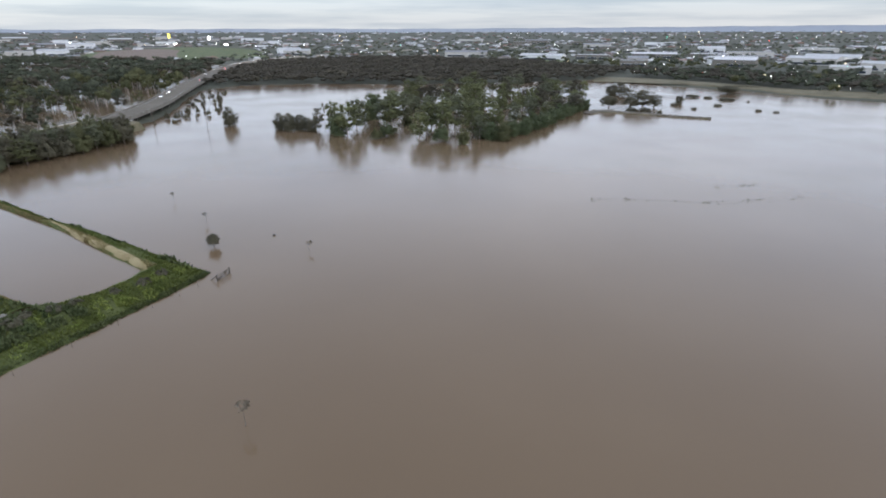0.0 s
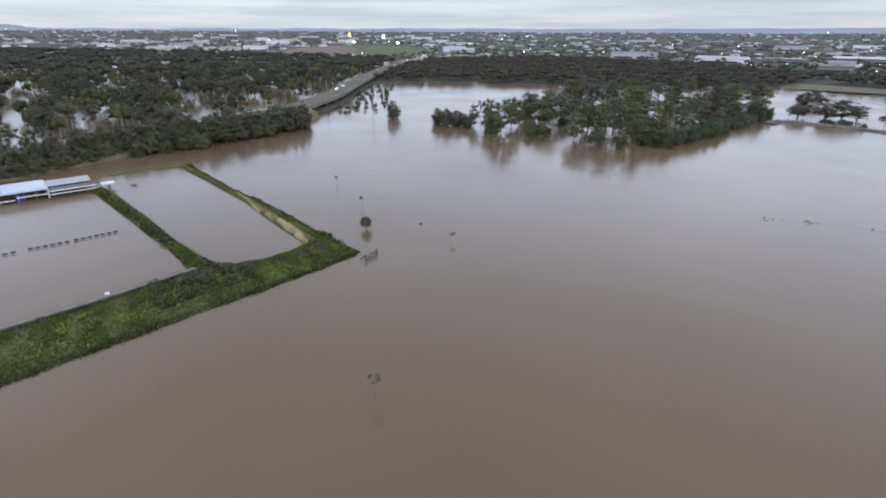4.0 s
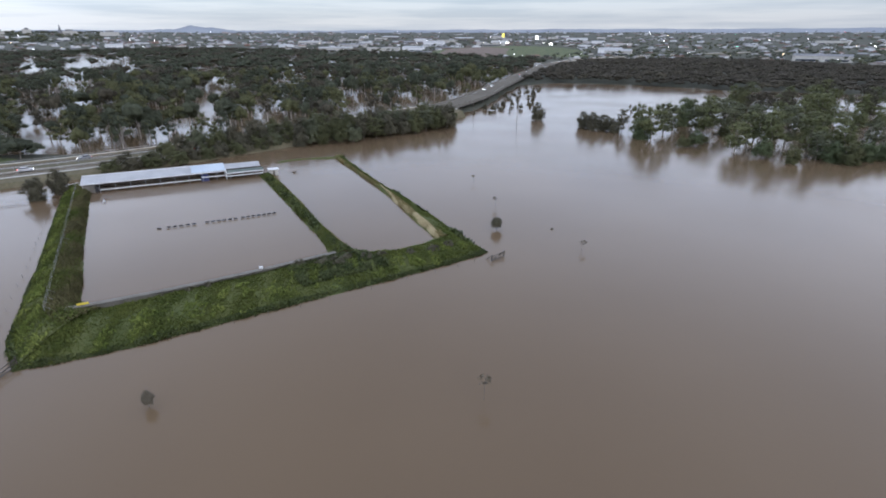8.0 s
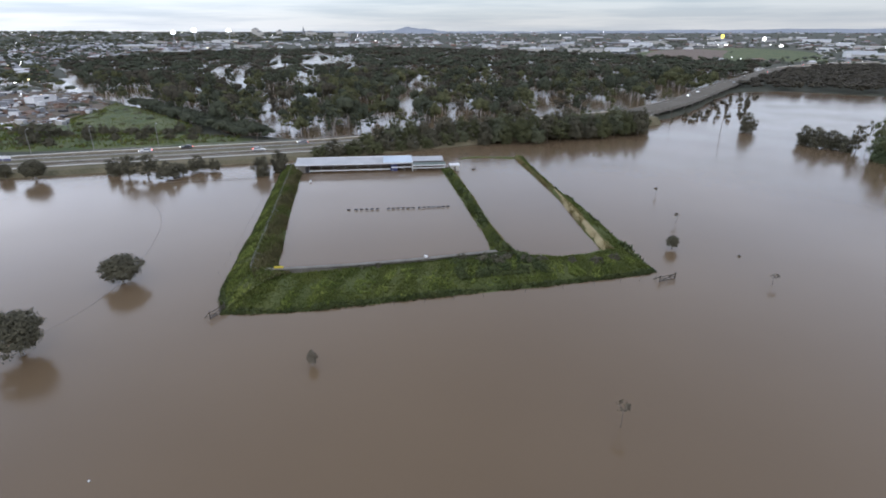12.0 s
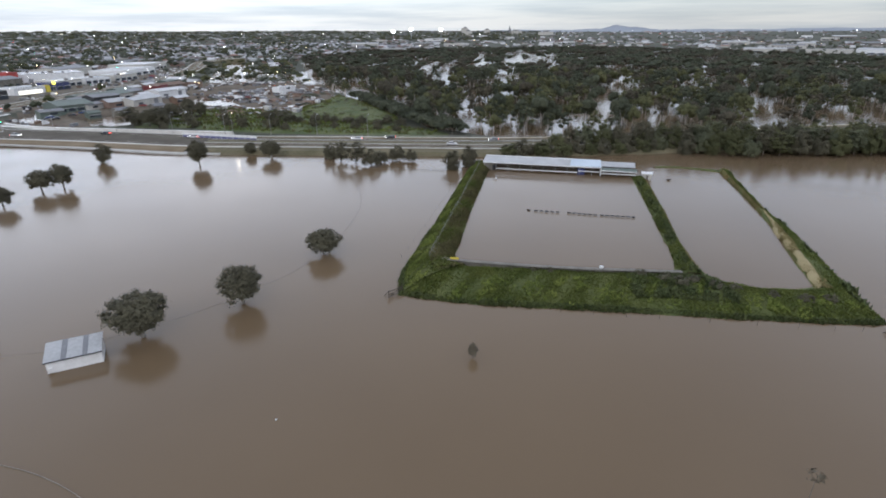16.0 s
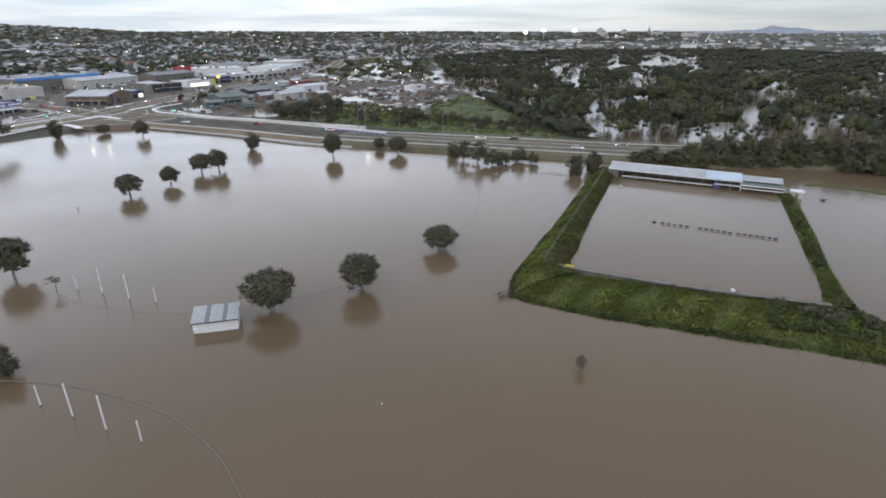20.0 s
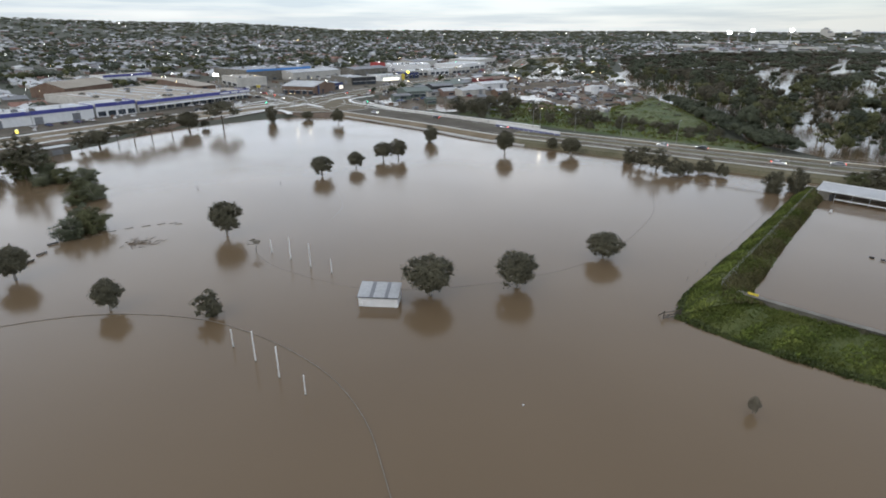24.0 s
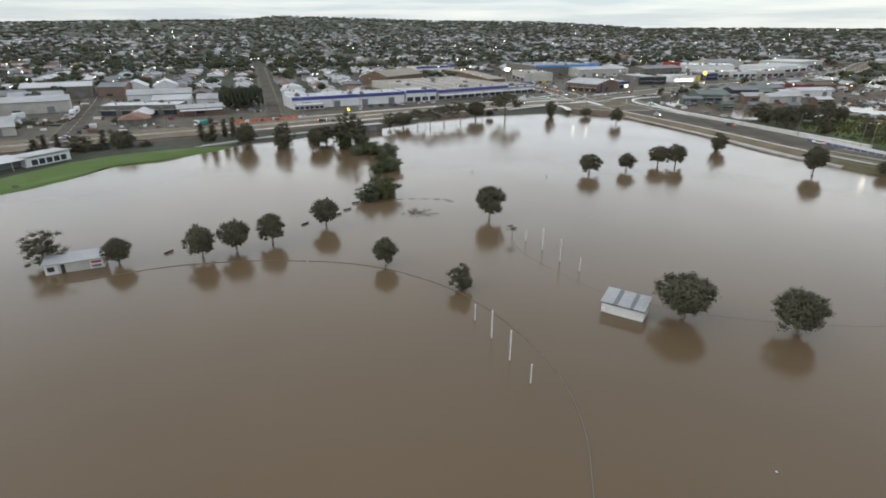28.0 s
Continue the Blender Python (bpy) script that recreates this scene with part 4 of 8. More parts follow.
AVENUE = [(-19.4, -127.6, 8.7, 7.8, "gum", 0), (-30.0, -116.5, 6.1, 6.1, "spread", 2), (-43.1, -106.2, 6.6, 7.9, "spread", 1), (-50.1, -104.6, 7.4, 7.6, "spread", 0), (-57.9, -102.5, 6.9, 7.6, "spread", 2),
        (-73.2, -102.6, 7.4, 7.7, "spread", 0), (-105.5, -76.0, 8.4, 9.3, "spread", 0),
        (-66.8, -74.1, 5.6, 6.4, "spread", 2), (-68.7, -55.2, 5.4, 5.8, "round", 1)]
for x, y, w, h, form, k in PARK + AVENUE:
    form_word = {"spread": "broad-crowned dark green tree", "round": "dense round-crowned dark tree", "gum": "open-crowned grey-green gum tree"}[form]
    plant(form, x, y, w, h, z=-0.1, variant=k, label=form_word + " standing in flood water", group="trees in the flooded park", mats=(PARKBARK, LEAF))
CORNER = [(-95.2, -111.6, 8.6, 6.2, 0), (-101.2, -110.6, 9.6, 7.2, 1), (-104.5, -116.5, 8.3, 6.4, 0), (-119.0, -134.0, 8.3, 4.8, 1), (-124.5, -133.0, 9.2, 5.7, 0), (-129.0, -142.0, 8.6, 5.0, 1), (-138.6, -150.2, 11.0, 6.2, 0), (-139.0, -159.0, 11.0, 5.7, 1), (-134.0, -162.4, 9.0, 4.3, 0), (-139.5, -176.5, 12.0, 12.5, 1), (-144.0, -171.0, 9.0, 9.0, 0)]
for x, y, w, h, k in CORNER:
    plant("round", x, y, w, h, z=-0.1, variant=k, label="dense dark green tree with its crown down to the flood water", group="trees at the park corner", name="corner_tree", mats=(PARKBARK, (LEAF_GUM, LEAF_OLIVE)[k]))
ROADSIDE = [(-212.8, 27.8, 6.4, 7.4, "round"), (-205, 31, 7.0, 8.6, "gum"), (-200, 36, 8.0, 9.2, "gum"), (-194.5, 41, 8.5, 7.0, "bush"), (-198.5, 45.5, 7.0, 5.5, "bush"), (-199.9, 52.2, 7.6, 6.8, "bush"), (-197.5, 57.5, 5.0, 4.9, "bush"),
            (-179.2, 68.1, 8.4, 8.2, "round"), (-181.0, 75.0, 7.6, 9.2, "round"),
            ]
SOUTHSIDE = [(-110.8, -205.9, 9.4, 10.4, "spread"), (-121.1, -194.3, 11.1, 12.1, "round"), (-130.9, -183.4, 10.6, 8.8, "spread"), (-138.7, -174.6, 13.5, 15.8, "gum"), (-140.3, -190.9, 9.0, 7.4, "spread"), (-138.2, -197.1, 7.2, 6.0, "round"), (-161.2, -191.9, 5.5, 7.5, "gum"),
             (-181.4, -194.2, 7.1, 9.0, "gum"), (-190.2, -193.7, 11.1, 7.6, "spread"), (-197.8, -191.0, 9.6, 9.6, "umbrella"), (-197.6, -182.0, 11.6, 10.0, "umbrella"), (-211.6, -184.9, 13.0, 11.0, "umbrella"), (-222.9, -183.1, 10.8, 10.8, "umbrella"), (-234.8, -182.2, 11.8, 10.2, "spread"), (-244.7, -180.1, 5.1, 4.6, "spread"),
             (-245.5, -170.0, 19.5, 15.5, "umbrella"), (-286.3, -142.0, 6.1, 4.6, "spread")]
for n, (x, y, w, h, form) in enumerate(ROADSIDE + SOUTHSIDE):
    plant(form, x, y, w, h, z=max(-0.1, float(ground_z(x, y))) - 0.05, variant=n % 2, label="dark tree at the flooded edge of the road" if form != "bush" else "low dark bush at the flooded edge of the road", group="trees along the roads", name="roadside_bush" if form == "bush" else "roadside_tree")
for x, y, w, h in ((-48.5, -254.0, 4.2, 5.2), (-51.0, -250.5, 3.6, 7.2), (-55.0, -248.0, 3.6, 7.2), (-70.5, -246.5, 3.6, 6.8), (-73.5, -244.5, 3.4, 7.0), (-103.4, -229.5, 4.0, 7.8), (-107.5, -227.5, 4.0, 9.5), (-113.0, -227.5, 3.8, 8.4), (-116.0, -225.5, 3.8, 9.0)):
    plant("column", x, y, w, h, z=1.0, label="slim dark cypress in a row beside the road", group="cypress row", name="cypress")
for x, y, w, h in ((-60.5, -242.1, 12.4, 7.6), (-75.3, -237.8, 11.4, 8.6), (-82.2, -234.2, 6.2, 3.4), (-66.9, -240.5, 8.4, 3.4), (-105.0, -226.5, 7.0, 4.2), (-117.7, -217.5, 9, 8.5), (-46.0, -246.0, 6, 4.5)):
    plant("round" if h > 7 else "bush", x, y, w, h, z=0.8, variant=1, label="dense dark evergreen between the cypresses", group="trees along the roads", name="evergreen_tree")
# saplings drowned to their tops
for x, y, w, h, form in ((-25.0, 54.6, 2.5, 4.4, "wisp"), (-53.2, 115.8, 3.2, 3.4, "spread"), (-30.6, 113.6, 2.2, 2.6, "wisp"), (-62.2, 133.2, 2.0, 3.0, "wisp"), (-62.0, 30.2, 1.7, 2.7, "spread"), (-80.0, 153.0, 1.8, 2.6, "wisp"), (-97.5, -63.4, 4.2, 3.4, "wisp"), (-41.5, 123.4, 0.8, 0.5, "bush")):
    plant(form, x, y, w, h, z=-0.05, variant=2, label="thin half-drowned sapling in open flood water", group="drowned saplings", name="sapling", mats=(BARK, LEAF if w > 3 and form == "spread" else LEAF_PALE))

# the woods between shelter, highway and bridge, the island grove and the shore trees
rng = np.random.default_rng(7)


def scatter(poly, gap, count, keep=None):
    """Points in a polygon, no two nearer than gap."""
    xs, ys = [p[0] for p in poly], [p[1] for p in poly]
    out = np.zeros((0, 2))
    for x, y in zip(rng.uniform(min(xs), max(xs), count * 30), rng.uniform(min(ys), max(ys), count * 30)):
        if len(out) >= count:
            break
        if inside(poly, x, y) and (keep is None or keep(x, y)) and (len(out) == 0 or np.min(np.hypot(out[:, 0] - x, out[:, 1] - y)) > gap):
            out = np.vstack([out, (x, y)])
    return out


FRONT_WOOD = [(-196, 106), (-190, 146), (-164, 173), (-151, 212), (-141, 238), (-150, 262), (-160, 262), (-172, 235), (-184, 190), (-198, 140)]
for n, (x, y) in enumerate(scatter(FRONT_WOOD, 4.6, 110)):
    w, h = rng.uniform(7, 11), rng.uniform(8.5, 13)
    form = ("bush", "bush", "gum", "round")[n % 4]
    plant(form, x, y, w, h, z=-0.2, variant=n % 2, label="dark bushy tree in the flooded riverside wood", group="riverside wood", name="woodland_tree", mats=(BARK, (LEAF_OLIVE, LEAF, LEAF_GUM)[n % 3]))
for n in range(16):
    x, y = -192 + 1.0 * n + rng.uniform(-2.5, 2.5), 98 + 5.2 * n + rng.uniform(-2, 2)
    plant("bush", x, y, rng.uniform(8, 11), rng.uniform(5.5, 9), z=-0.2, variant=n % 2, label="dense dark bush at the foot of the flooded highway bank", group="riverside wood", name="woodland_bush", mats=(BARK, (LEAF_OLIVE, LEAF)[n % 2]))
HEDGE_EDGE = [(20, 246), (42, 265), (62, 297), (96, 361), (90, 366), (55, 305), (35, 272), (16, 254)]
for n, (x, y) in enumerate(scatter(HEDGE_EDGE, 4.0, 34)):
    plant("round", x, y, rng.uniform(6.5, 9), rng.uniform(6, 9), z=-0.2, variant=n % 2, label="dense green tree on the edge of the flooded grove", group="island grove", name="grove_tree", mats=(BARK, LEAF_GREEN))
GROVE_FRONT = [(-56, 275, 7.6, 15.5, "gum"), (-50, 260, 10.8, 13.0, "round"), (-46, 259, 13.0, 18.0, "gum"), (-53, 264, 8.5, 9.0, "round"), (-44, 277, 11.5, 16.5, "gum"), (-42, 289, 10.6, 14.0, "gum"), (-31, 252, 7.0, 6.0, "bush"), (-27, 256, 8.0, 8.0, "bush"),
               (-25, 268, 6.1, 4.1, "bush"), (-40, 311, 12.8, 17.5, "round"), (-32, 294, 11.0, 14.5, "gum"), (-27, 287, 12.0, 16.5, "gum"), (-19, 292, 8.0, 6.3, "round"), (-22, 313, 12.8, 16.0, "gum"), (-11, 248, 10.0, 14.5, "gum"), (-8, 261, 12.0, 17.0, "gum"),
               (-6, 282, 14.0, 18.0, "gum"), (-1, 244, 8.9, 9.0, "bush"), (1, 256, 12.0, 18.5, "gum"), (6, 277, 14.0, 19.0, "gum"), (9, 239, 7.7, 8.4, "round"), (14, 258, 12.0, 17.5, "gum"), (17, 252, 9.2, 12.0, "gum"), (22, 279, 13.0, 17.0, "gum"), (26, 266, 10.9, 14.0, "gum"),
               (22, 250, 10.3, 9.5, "round"), (27, 248, 11.4, 9.5, "round"), (32, 260, 9.6, 6.6, "round"), (-20, 394, 13.4, 16.0, "round")]
for n, (x, y, w, h, form) in enumerate(GROVE_FRONT):
    words = {"gum": "tall gum with a pale trunk in the flooded grove", "round": "dense green tree on the edge of the flooded grove", "bush": "bushy tree on the edge of the flooded grove"}[form]
    plant(form, x, y, w, h, z=-0.2, variant=n % (3 if form == "gum" else 2), label=words, group="island grove", name={"gum": "grove_gum", "round": "grove_tree", "bush": "grove_bush"}[form], mats=(PALEBARK if form == "gum" else BARK, (LEAF_GROVE, LEAF_GUM, LEAF_GROVE)[n % 3] if form == "gum" else (LEAF_GREEN if n % 2 else LEAF_OLIVE)))
for n, (x, y) in enumerate(scatter([(-40, 318), (-20, 300), (5, 292), (30, 286), (44, 280), (62, 300), (96, 360), (108, 430), (90, 500), (30, 505), (-20, 440), (-42, 360)], 9.6, 72)):
    plant("gum", x, y, rng.uniform(7.5, 12.5), rng.uniform(9, 17), z=-0.2, variant=n % 3, label="tall gum with a pale trunk in the flooded grove", group="island grove", name="grove_gum", mats=(PALEBARK, (LEAF_GROVE, LEAF_GUM, LEAF_GREY, LEAF_GROVE)[n % 4]))
BY_GROVE = [(-113, 289, 9.8, 11.2, "round"), (-83, 277, 9.9, 9.6, "round"), (-77, 273, 10.3, 10.2, "round"), (-72, 276, 11.6, 9.0, "round"), (-66, 273, 9.6, 7.4, "round"), (-63, 275, 6.0, 12.0, "gum"), (-61, 281, 4.5, 13.0, "wisp"), (-58, 285, 4.0, 11.0, "wisp")]
BY_SPIT = [(134, 440, 15.0, 8.7, "round"), (109, 362, 12.4, 8.2, "spread"), (122, 358, 14.0, 10.5, "gum"), (131, 362, 15.0, 12.0, "gum"), (138, 360, 13.0, 9.5, "gum"), (118, 344, 9.1, 3.4, "bush"), (127, 345, 9.2, 3.0, "bush"), (140, 441, 13.5, 10.0, "gum"), (133, 337, 4.5, 1.9, "bush"), (165, 386, 7.9, 6.4, "round"),
           (190, 423, 12.6, 2.8, "bush"), (199, 416, 7.7, 2.0, "bush"), (229, 447, 20.0, 6.5, "spread"), (207, 404, 13.2, 2.6, "bush"), (185, 371, 6.2, 1.9, "bush"), (162, 355, 4.1, 1.6, "bush"), (198, 345, 5.0, 1.5, "bush"), (206, 339, 4.3, 1.2, "bush"), (217, 393, 2.6, 1.2, "bush"), (139, 426, 13.1, 7.4, "gum"), (157, 374, 6.8, 2.4, "bush")]
for x, y, w, h, form in BY_GROVE + BY_SPIT:
    plant(form, x, y, w, h, z=-0.15, variant=0 if form == "bush" else int(x + y) % 2, label="dark bush rising out of the flood" if form == "bush" else "dark tree standing alone in flood water", group="trees by the far shore", name="shore_bush" if form == "bush" else "shore_tree")
for n, (x, y) in enumerate(scatter([(-158, 288), (-138, 298), (-138, 340), (-162, 410), (-180, 462), (-198, 472), (-190, 425), (-166, 350)], 5.5, 42)):
    plant("bush" if n % 3 else "round", x, y, rng.uniform(1.5, 5), rng.uniform(1.5, 4.5), z=-0.2, variant=n % 2, label="drowned shrub beside the bridge", group="drowned shrubs by the bridge", name="drowned_shrub")
for x, y, w, h, form in ((-310.9, -45.6, 12, 10, "round"), (-322, -62, 12, 10, "gum"), (-313, -52, 11, 9, "spread"), (-346.2, -35.3, 8, 10, "gum"), (-352, -30, 7, 9, "spread"), (-300, -30, 7, 7, "round"), (-297.5, -13.1, 6, 5, "bush"), (-284, 6, 6, 5.5, "round"), (-276, 14, 6, 5, "bush"), (-279.5, 28.8, 6, 6, "round"), (-272, 38, 5, 4.5, "bush"), (-268, 47.7, 6, 5, "bush"), (-262, 58, 6, 5, "round"), (-256, 66, 5, 4, "bush")):
    plant(form, x, y, w, h, z=float(ground_z(x, y)), variant=n % 2, label="dark scrubby tree behind the highway verge", group="trees behind the highway", name="verge_tree")

for n, (x, y, w, h) in enumerate(((-344, -52, 11, 8), (-322, -50, 10, 9), (-318, -58, 9, 7), (-363, -38, 9, 10), (-308, -33, 7, 9), (-309, -15, 6, 8), (-304, 8, 7, 6), (-298, 16, 9, 7), (-290, -6, 7, 8), (-352, -46, 10, 9), (-366, -44, 8, 6), (-330, -30, 7, 3.5), (-326, -12, 5, 3), (-336, 4, 6, 3), (-352, 12, 5, 3.5), (-320, 14, 6, 4), (-330, -54, 6, 6), (-286, 10, 6, 5), (-300, -44, 5, 4), (-368, -18, 5, 3))):
    plant("bush" if h < 5.5 else ("spread", "gum", "round")[n % 3], x, y, w, h, z=max(float(ground_z(x, y)), 0.0) - 0.05, variant=n % 2, label="dark scrubby tree between the highway and the yard", group="trees beside the yard", name="yard_tree")

for n, (x, y, w, h) in enumerate(((-57, -318, 6, 3.5), (-63, -323, 7, 3.0), (-69, -318, 5, 2.6), (-52, -322, 5, 2.5), (-76, -321, 4, 2.2), (-99, -500, 12, 9), (-118, -486, 11, 8), (-146, -478, 12, 9), (-160, -372, 8, 7), (-176, -470, 11, 9), (-62, -462, 10, 8), (-30, -470, 12, 9), (-84, -486, 12, 10), (-182, -400, 9, 8), (-120, -352, 7, 5), (-94, -300, 5, 3))):
    plant("bush" if h < 5 else ("gum", "round")[n % 2], x, y, w, h, z=float(ground_z(x, y)) - 0.1, variant=n % 2, label="green tree between the workshops" if h >= 5 else "low green shrub beside the depot yard", group="trees round the workshops", name="workshop_tree" if h >= 5 else "depot_shrub", mats=(BARK, LEAF_GREEN if n % 3 else LEAF_OLIVE))

# far woods: too many to count


def far_tree(seed, clumps, leaves, size, low=0.3):
    """A rounded, lumpy crown about a unit of width and height."""
    r = np.random.default_rng(seed)
    spec = [((r.uniform(-0.05, 0.05), r.uniform(-0.05, 0.05), 0.66 + 0.12 * low), (0.25, 0.25, 0.24))]
    for i in range(clumps - 1):
        a, q = 2.4 * i + r.uniform(-0.5, 0.5), r.uniform(0.6, 1.0)
        k = r.uniform(0.16, 0.25)
        spec.append((((0.5 - k) * q * math.cos(a), (0.5 - k) * q * math.sin(a), low + k + (0.62 - low) * r.uniform(0.1, 0.9)), (k, k, k * r.uniform(0.75, 1.0))))
    return leafy(r, spec, leaves, size, ICO1 if leaves > 40 else OCTA, 0.86, (0.78, 1.1))


def far_gum(seed):
    """A ragged, open gum crown about a unit of width and height, held up on bare limbs."""
    r = np.random.default_rng(seed)
    spec = []
    for i in range(11):
        a, z = 2.4 * i + r.uniform(-0.6, 0.6), 0.30 + 0.56 * (i + 0.5) / 11 + r.uniform(-0.06, 0.06)
        k = r.uniform(0.10, 0.21)
        q = (0.5 - k) * math.sqrt(max(0.05, 1 - ((z - 0.55) / 0.42) ** 2)) * r.uniform(0.45, 1.1)
        spec.append(((q * math.cos(a), q * math.sin(a), z), (k, k, k * r.uniform(0.45, 0.75))))
    return leafy(r, spec, 44, 0.036, OCTA, 0.7, (0.6, 1.25), 0.6)


def far_woods(name, points, wide, high, mats, label, detail=2, trunks=True, sink=0.0, gums=False):
    """A wood as one mesh for each tone of foliage."""
    kinds = [far_tree(11 + k, (2, 5, 8)[detail], (8, 22, 62)[detail], (0.095, 0.055, 0.034)[detail], (0.10, 0.22, 0.30, 0.14, 0.24)[k]) for k in range(5)]
    if gums:
        kinds[:3] = [far_gum(41 + k) for k in range(3)]
    mats = mats if isinstance(mats, list) else [mats]
    n = len(points)
    pick, tone = rng.integers(0, 5, n), rng.integers(0, len(mats), n)
    z = np.maximum(ground_z(points[:, 0], points[:, 1]), -0.4) - sink
    u = rng.uniform(0, 1, n)
    w = wide[0] + (wide[1] - wide[0]) * u**1.4
    h = high[0] + (high[1] - high[0]) * np.clip(0.45 * u + 0.55 * rng.uniform(0, 1, n), 0, 1)
    turn = rng.uniform(0, 6.3, n)
    place = np.c_[points, z]
    for j, mat in enumerate(mats):
        pieces = []
        for k in range(5):
            m = (pick == k) & (tone == j)
            if m.any():
                pieces.append(many(*kinds[k], place[m], turn[m], np.c_[w[m], w[m], h[m]]))
        tagged(soup(name, pieces, mat), label, "trees", kind="stuff")
    if trunks:
        stem = join(tube([(0, 0, -0.1), (0.02, 0, 0.26)], [0.030, 0.022], 4), tube([(0.02, 0, 0.24), (-0.13, 0.05, 0.62)], [0.018, 0.008], 4), tube([(0.02, 0, 0.24), (0.15, -0.06, 0.66)], [0.018, 0.008], 4))
        sv = np.array(stem[0])
        sf = np.array([t for q in stem[1] for t in ((q[0], q[1], q[2]), (q[0], q[2], q[3]))])
        tagged(soup(name + "_trunks", [many(sv, sf, place[:: 1 if gums else 3], turn[:: 1 if gums else 3], np.c_[w, w, h][:: 1 if gums else 3])], PARKBARK if gums else BARK), "pale trunks of " + label, "tree trunks", kind="stuff")


def fill(poly, gap, keep=None, jitter=0.42):
    """A jittered grid of points in a polygon."""
    xs, ys = [p[0] for p in poly], [p[1] for p in poly]
    gx, gy = np.meshgrid(np.arange(min(xs), max(xs), gap), np.arange(min(ys), max(ys), gap))
    p = np.c_[gx.ravel(), gy.ravel()] + rng.uniform(-jitter, jitter, (gx.size, 2)) * gap
    m = inside(poly, p[:, 0], p[:, 1])
    if keep is not None:
        m &= keep(p[:, 0], p[:, 1])
    return p[m]


def clear_of_roads(x, y, gap=4.0):
    ok = np.ones(np.shape(x), bool)
    for line, wide in ((HIGHWAY, 22), (BRIDGE, 10), (BEYOND, 14), (SOUTHROAD, 15), (ARTERIAL, 13), (CROSSROAD, 10), (SIDE_A, 8), (SIDE_B, 8)):
        ok &= to_line([p[:2] for p in line], x, y) > wide + gap
    return ok


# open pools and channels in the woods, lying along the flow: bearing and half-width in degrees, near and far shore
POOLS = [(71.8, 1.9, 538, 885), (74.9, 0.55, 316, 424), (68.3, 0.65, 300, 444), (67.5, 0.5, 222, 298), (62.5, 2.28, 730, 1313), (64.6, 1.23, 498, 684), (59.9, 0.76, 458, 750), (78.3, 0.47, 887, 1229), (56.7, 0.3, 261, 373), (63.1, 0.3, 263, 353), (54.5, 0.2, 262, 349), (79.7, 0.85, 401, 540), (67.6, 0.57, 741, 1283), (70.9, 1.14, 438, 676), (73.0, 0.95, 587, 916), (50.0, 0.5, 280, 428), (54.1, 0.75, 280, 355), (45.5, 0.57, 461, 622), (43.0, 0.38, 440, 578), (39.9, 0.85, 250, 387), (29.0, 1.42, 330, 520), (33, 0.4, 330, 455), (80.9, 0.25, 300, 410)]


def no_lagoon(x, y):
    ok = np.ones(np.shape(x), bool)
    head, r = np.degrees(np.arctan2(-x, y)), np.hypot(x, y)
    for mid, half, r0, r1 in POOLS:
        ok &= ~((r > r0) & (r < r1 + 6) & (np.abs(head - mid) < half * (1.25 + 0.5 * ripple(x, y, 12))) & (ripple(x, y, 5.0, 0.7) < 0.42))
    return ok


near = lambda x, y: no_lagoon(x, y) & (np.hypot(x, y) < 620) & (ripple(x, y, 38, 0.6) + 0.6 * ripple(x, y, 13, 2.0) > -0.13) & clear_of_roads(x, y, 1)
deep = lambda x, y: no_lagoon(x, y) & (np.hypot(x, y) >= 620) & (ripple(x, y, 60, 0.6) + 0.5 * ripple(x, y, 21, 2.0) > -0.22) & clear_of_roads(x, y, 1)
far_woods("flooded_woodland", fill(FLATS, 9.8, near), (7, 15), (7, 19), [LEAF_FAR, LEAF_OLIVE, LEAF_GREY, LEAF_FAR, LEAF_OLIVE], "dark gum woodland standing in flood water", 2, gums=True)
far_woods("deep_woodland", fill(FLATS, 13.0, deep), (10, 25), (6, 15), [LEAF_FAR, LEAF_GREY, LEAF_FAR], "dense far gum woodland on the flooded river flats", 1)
far_woods("scrub_woodland", fill(SCRUB, 9.0, lambda x, y: clear_of_roads(x, y, 0), 0.6), (8, 17), (5, 9.5), [LEAF_SCRUB, LEAF_GREY, LEAF_SCRUB], "dense brownish scrub woodland beyond the flood", 1, trunks=False)
far_woods("shore_woodland", fill([(190, 590), (230, 560), (262, 510), (290, 470), (330, 440), (480, 370), (560, 400), (420, 500), (330, 560), (290, 640), (230, 640)], 8.5), (8, 16), (5, 11), [LEAF_FAR, LEAF_SCRUB], "dark trees behind the far reed bank", 1, trunks=False)
far_woods("highway_hedge", fill([(-430, 70), (-424, 78), (-322, 90), (-262, 98), (-238, 96), (-242, 84), (-266, 80), (-322, 74)], 5.0), (6, 9), (5, 8), LEAF_FAR, "dark belt of trees behind the grass mound", 2)
for n in range(11):
    x, y = -302 + 2.6 * n + rng.uniform(-3.5, 3.5), 12 + 6.0 * n + rng.uniform(-1.5, 1.5)
    plant("bush", x, y, rng.uniform(5, 9), rng.uniform(3.0, 6), z=max(float(ground_z(x, y)), 0.2) - 0.1, variant=n % 2, label="dark shrub along the foot of the grass mound", group="shrubs on the mound", name="mound_shrub")
for n, (x, y) in enumerate(scatter([(-345, 30), (-400, 60), (-330, 74), (-300, 60), (-310, 30)], 9, 9)):
    plant("bush", x, y, rng.uniform(3, 7), rng.uniform(1.2, 3), z=1.2, variant=n % 2, label="low dark shrub on the rough grass mound", group="shrubs on the mound", name="mound_shrub")
